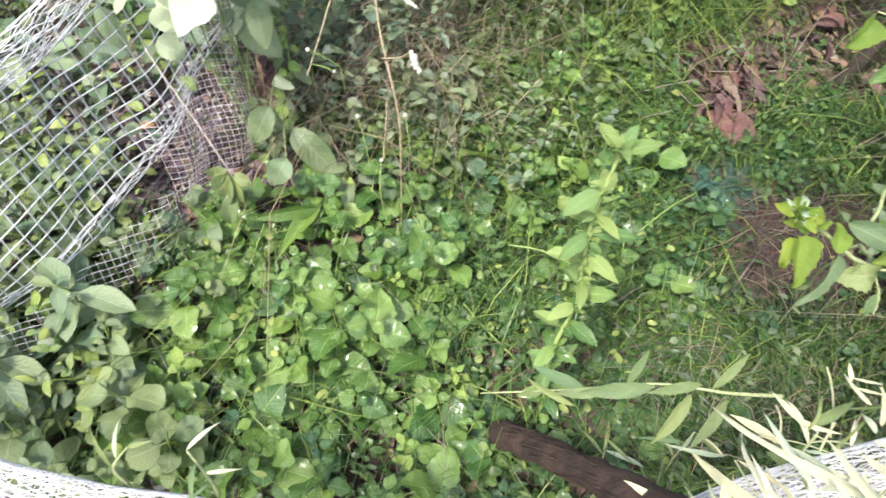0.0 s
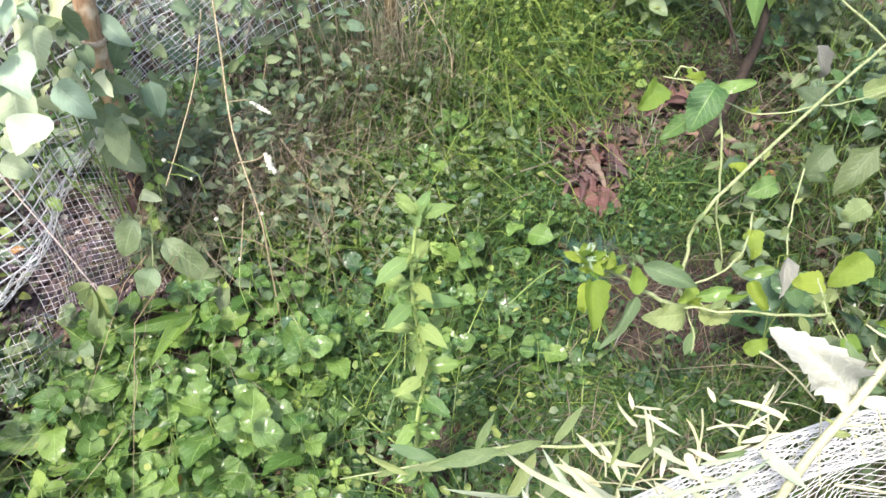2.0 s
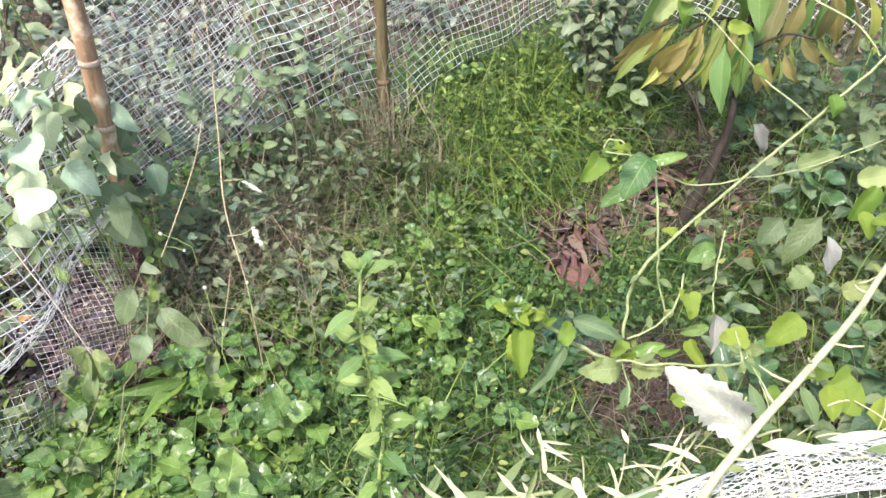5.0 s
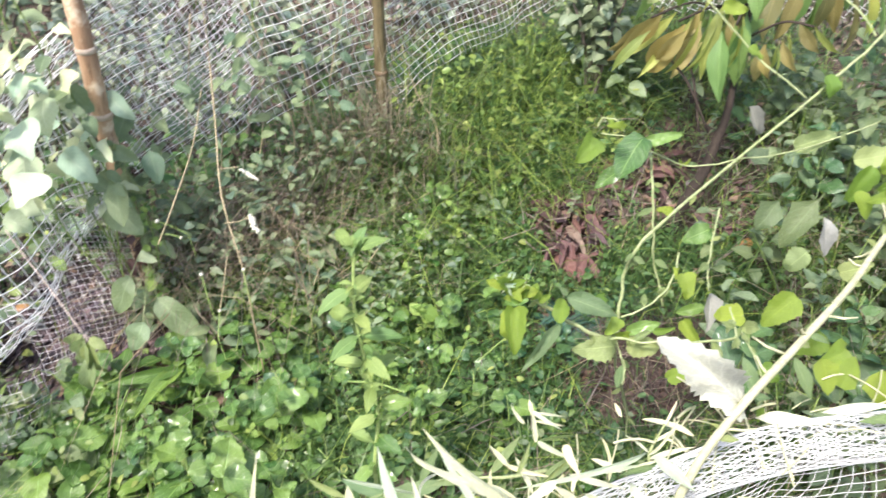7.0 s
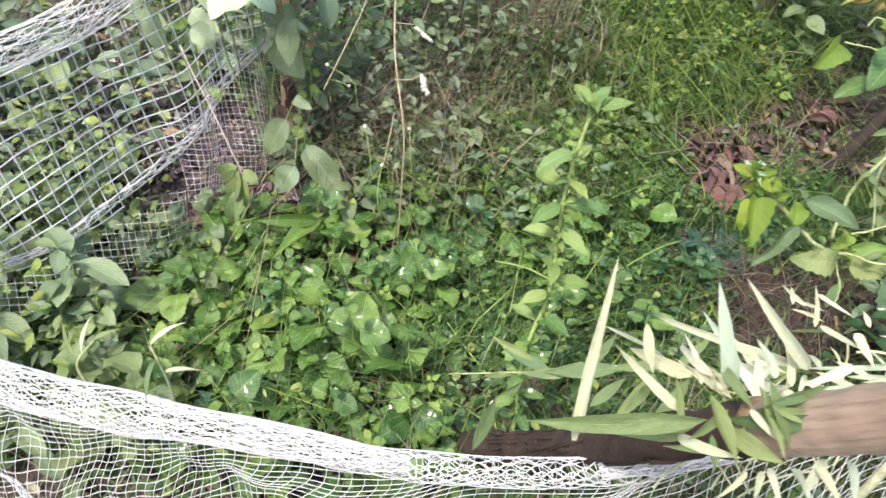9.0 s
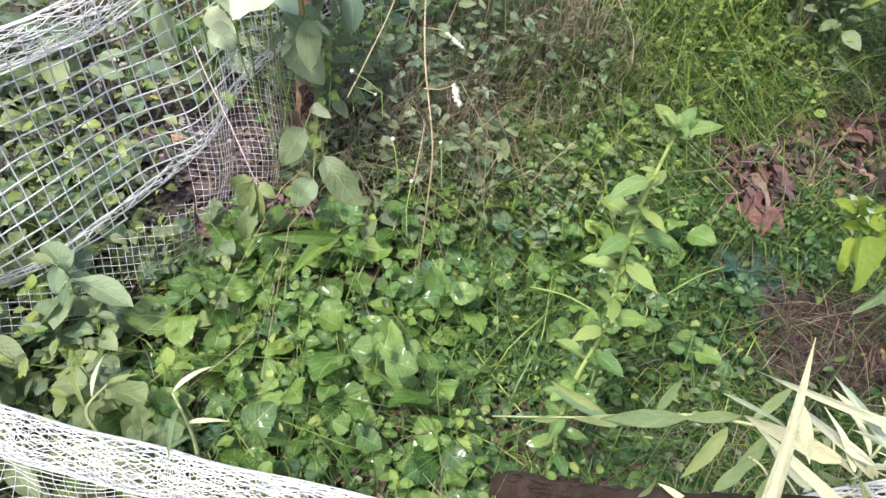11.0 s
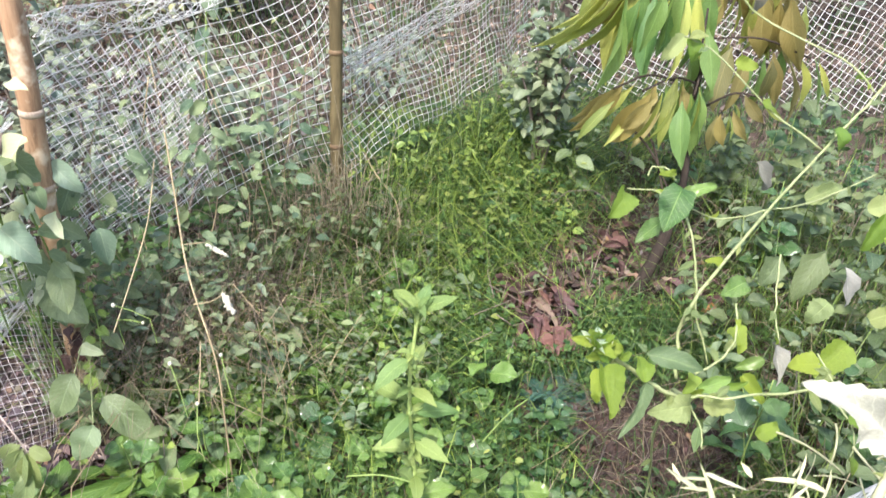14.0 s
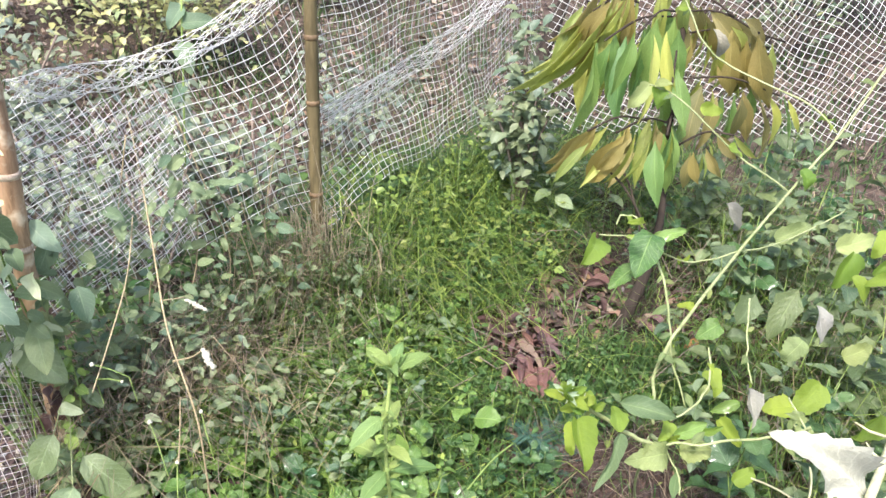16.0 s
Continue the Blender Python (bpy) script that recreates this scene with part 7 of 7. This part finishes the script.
litter_field("leaf_litter", "dry leaves on the slope beyond the net, coloured light as if sunlit", LITTER_PALE, 9, (-3.5, 4.5, 2.6, 6.6), 8000, 0.02, 0.06)
# Light-toned litter carries the sunlit look of this ground in its colour.
litter_field("leaf_litter", "dry leaves behind the sagging net, coloured light as if sunlit", LITTER_SUNLIT, 11, (-2.1, -0.78, 0.7, 2.2), 3200, 0.02, 0.055)
litter_field("leaf_litter", "purplish brown litter at the foot of a bamboo post", LITTER_PURPLE, 12, (-1.02, -0.36, 1.2, 2.15), 3400, 0.015, 0.045)
litter_field("leaf_litter", "pale litter below the slanting net", LITTER_PALE, 13, (-0.5, 0.1, 1.75, 2.5), 1300, 0.015, 0.04)
litter_field("leaf_litter", "dark crumbled litter on bare soil", LITTER, 14, (0.78, 1.40, 1.38, 1.86), 900, 0.01, 0.03)
litter_field("leaf_litter", "brown leaves lying round the plot", LITTER, 10, (-5.0, 5.5, -3.0, 6.0), 7000, 0.03, 0.08)


def dead_leaf_heap(at, rx, ry, count, seed, size, label):
    rng = random.Random(seed)
    at = Vector((*at, gz(*at)))
    ob = root("leaf_heap", Matrix.Translation(at), label, "dead leaves", "heaps of dead leaves")
    red = leaf_set("dead_leaf", DEAD_LEAF, "lance", seed, 5, width=0.21, fold=1.1, droop=1.7, rows=8, wave=0.7)
    tan = leaf_set("dead_leaf", TAN_DEAD, "lance", seed + 1, 3, width=0.24, fold=0.9, droop=1.6, rows=8, wave=0.7)
    for k in range(count):
        r, a = math.sqrt(rng.random()), rng.uniform(0, 6.28)
        x, y = r * math.cos(a) * rx, r * math.sin(a) * ry
        z = gz(at.x + x, at.y + y) - at.z + 0.012 + 0.05 * (1 - r) * rng.random() + 0.01
        d = tilted(rng.gauss(2.0, 0.8) + (math.pi if rng.random() < 0.5 else 0), rng.uniform(-0.25, 0.3))
        kind = tan if rng.random() < 0.16 else red
        child("dead_leaf", rng.choice(kind), ob, facing((x, y, z), d, (rng.uniform(-1.2, 1.2), rng.uniform(-1.2, 1.2), 1), size * rng.uniform(0.45, 1.3)))


dead_leaf_heap((0.83, 2.10), 0.095, 0.16, 58, 501, 0.13, "heap of curled red-brown dead leaves in the grass")
dead_leaf_heap((1.10, 2.42), 0.20, 0.10, 34, 505, 0.11, "dead brown leaves strewn round the sapling")
dead_leaf_heap((1.42, 2.2), 0.2, 0.18, 22, 509, 0.10, "scattered dead brown leaves under tall weeds")
dead_leaf_heap((1.12, 1.58), 0.2, 0.14, 16, 513, 0.06, "few withered leaves on bare soil")
dead_leaf_heap((-0.38, 1.9), 0.22, 0.2, 22, 517, 0.07, "dry brown leaves below the net")
dead_leaf_heap((0.3, 1.0), 0.5, 0.2, 26, 521, 0.06, "brown leaves fallen between the weeds")

rng = random.Random(33)
for k, (p, ln) in enumerate((((0.960, 2.742, 0.271), 0.09), ((-0.193, 1.016, 0.038), 0.05), ((1.407, 2.057, 0.145), 0.06), ((0.453, 2.402, 0.273), 0.07), ((-0.730, 1.568, 0.211), 0.04))):
    ob = new("fallen_leaf", mesh_of("fallen_leaf", *leaf_geo(rng, "ovate", width=0.5, fold=0.5, droop=0.8, wave=0.4), ORANGE_DEAD))
    ob.matrix_basis = facing(p, tilted(k * 1.7, 0.1), (0.2, -0.5, 1), ln)
    tagged(ob, "single orange withered leaf lying on the weeds", "leaf", "withered leaves")


def twigs():
    rng = random.Random(44)
    s = Shape()
    for _ in range(190):
        x, y = rng.uniform(-0.6, 1.5), rng.uniform(1.3, 2.7)
        if rng.random() < 0.5:
            x, y = rng.uniform(-0.55, 0.35), rng.uniform(1.7, 2.4)
        a, ln = rng.uniform(0, 6.28), rng.uniform(0.06, 0.25)
        p = Vector((x, y, gz(x, y) + 0.005))
        el = rng.uniform(0.0, 1.2) if rng.random() < 0.6 else 0.05
        d = tilted(a, el)
        s.tube([p, p + d * ln * 0.5 + Vector((0, 0, 0.01)), p + d * ln], [0.0022, 0.0018, 0.001], 4, False)
    for _ in range(190):
        x, y, _ok = under_net(rng)
        if rng.random() < 0.45:
            x, y, _ok = post_foot(rng) if rng.random() < 0.5 else grassy(rng)
        p = Vector((x, y, gz(x, y) + rng.uniform(0, 0.16)))
        d, e = tilted(rng.uniform(0, 6.28), rng.uniform(-0.4, 1.1)), tilted(rng.uniform(0, 6.28), rng.uniform(-0.5, 0.8))
        ln = rng.uniform(0.06, 0.24)
        s.tube([p, p + d * ln * 0.5, p + d * ln * 0.6 + e * ln * 0.35, p + d * ln * 0.4 + e * ln * 0.8], [0.0017, 0.0014, 0.0011, 0.0007], 4, False)
    tagged(new("twigs", s.mesh("twigs", TWIG)), "thin grey-brown twigs and dead stems", "twigs", kind="stuff")


twigs()


def tangle():
    rng = random.Random(58)
    s = Shape()
    for _ in range(90):
        a, r = rng.uniform(0, 6.28), 0.025 + 0.13 * rng.random()
        p = Vector((0.20 + r * math.cos(a) * 1.3, 2.37 + r * math.sin(a) * 0.6, 0.12))
        h = rng.uniform(0.15, 0.75) * (1.15 - r * 4.0)
        q = p + Vector((rng.uniform(-0.10, 0.10), rng.uniform(-0.07, 0.05), h * 0.6))
        e = q + Vector((rng.uniform(-0.15, 0.15), rng.uniform(-0.10, 0.05), h * rng.uniform(-0.3, 0.4)))
        s.tube(smooth_path([p, q, e], 3), [0.0017, 0.0016, 0.0014, 0.0012, 0.001, 0.0009, 0.0007], 4, False)
    for _ in range(95):
        p = Vector((rng.gauss(0.08, 0.10), rng.uniform(2.18, 2.34), 0))
        p.z = gz(p.x, p.y)
        h = rng.uniform(0.15, 0.52)
        q = p + Vector((rng.uniform(-0.10, 0.10), rng.uniform(-0.06, 0.06), h * 0.7))
        e = q + Vector((rng.uniform(-0.16, 0.16), rng.uniform(-0.10, 0.06), h * rng.uniform(-0.2, 0.4)))
        s.tube(smooth_path([p, q, e], 3), [0.0017, 0.0016, 0.0014, 0.0012, 0.001, 0.0009, 0.0007], 4, False)
    for _ in range(50):
        p = Vector((rng.gauss(0.20, 0.07), rng.uniform(2.27, 2.375), 0))
        p.z = gz(p.x, p.y)
        h = rng.uniform(0.25, 0.6)
        q = p + Vector((rng.uniform(-0.05, 0.05), rng.uniform(-0.04, 0.03), h * 0.7))
        e = q + Vector((rng.uniform(-0.08, 0.08), rng.uniform(-0.05, 0.03), h * rng.uniform(0.0, 0.4)))
        s.tube(smooth_path([p, q, e], 3), [0.0019, 0.0018, 0.0016, 0.0014, 0.0012, 0.001, 0.0008], 4, False)
    tagged(new("dead_stems", s.mesh("dead_stems", STEM_DEAD)), "tangle of dead brown stems round a bamboo post", "dead stems", kind="stuff")


tangle()


def scrap(at, size, seed):
    v, f = [], []
    rng = random.Random(seed)
    n = 7
    for j in range(n):
        for i in range(n):
            x, y = (i / (n - 1) - 0.5) * size, (j / (n - 1) - 0.5) * size * 0.7
            v.append((x, y, 0.4 * size * noise.noise((x * 60 + seed, y * 60, 0.5)) + 0.006))
    for j in range(n - 1):
        for i in range(n - 1):
            f.append((j * n + i, j * n + i + 1, (j + 1) * n + i + 1, (j + 1) * n + i))
    ob = new("plastic_scrap", mesh_of("plastic_scrap", v, f, None, SCRAP, False))
    ob.matrix_basis = Matrix.Translation(at) @ Matrix.Rotation(rng.uniform(0, 6), 4, "Z")
    tagged(ob, "crumpled bluish plastic film lying in the weeds", "litter", "plastic scraps")


for k, p in enumerate(((0.269, 1.243, -0.024), (0.727, 1.358, -0.004))):
    scrap(p, 0.026, k + 2)
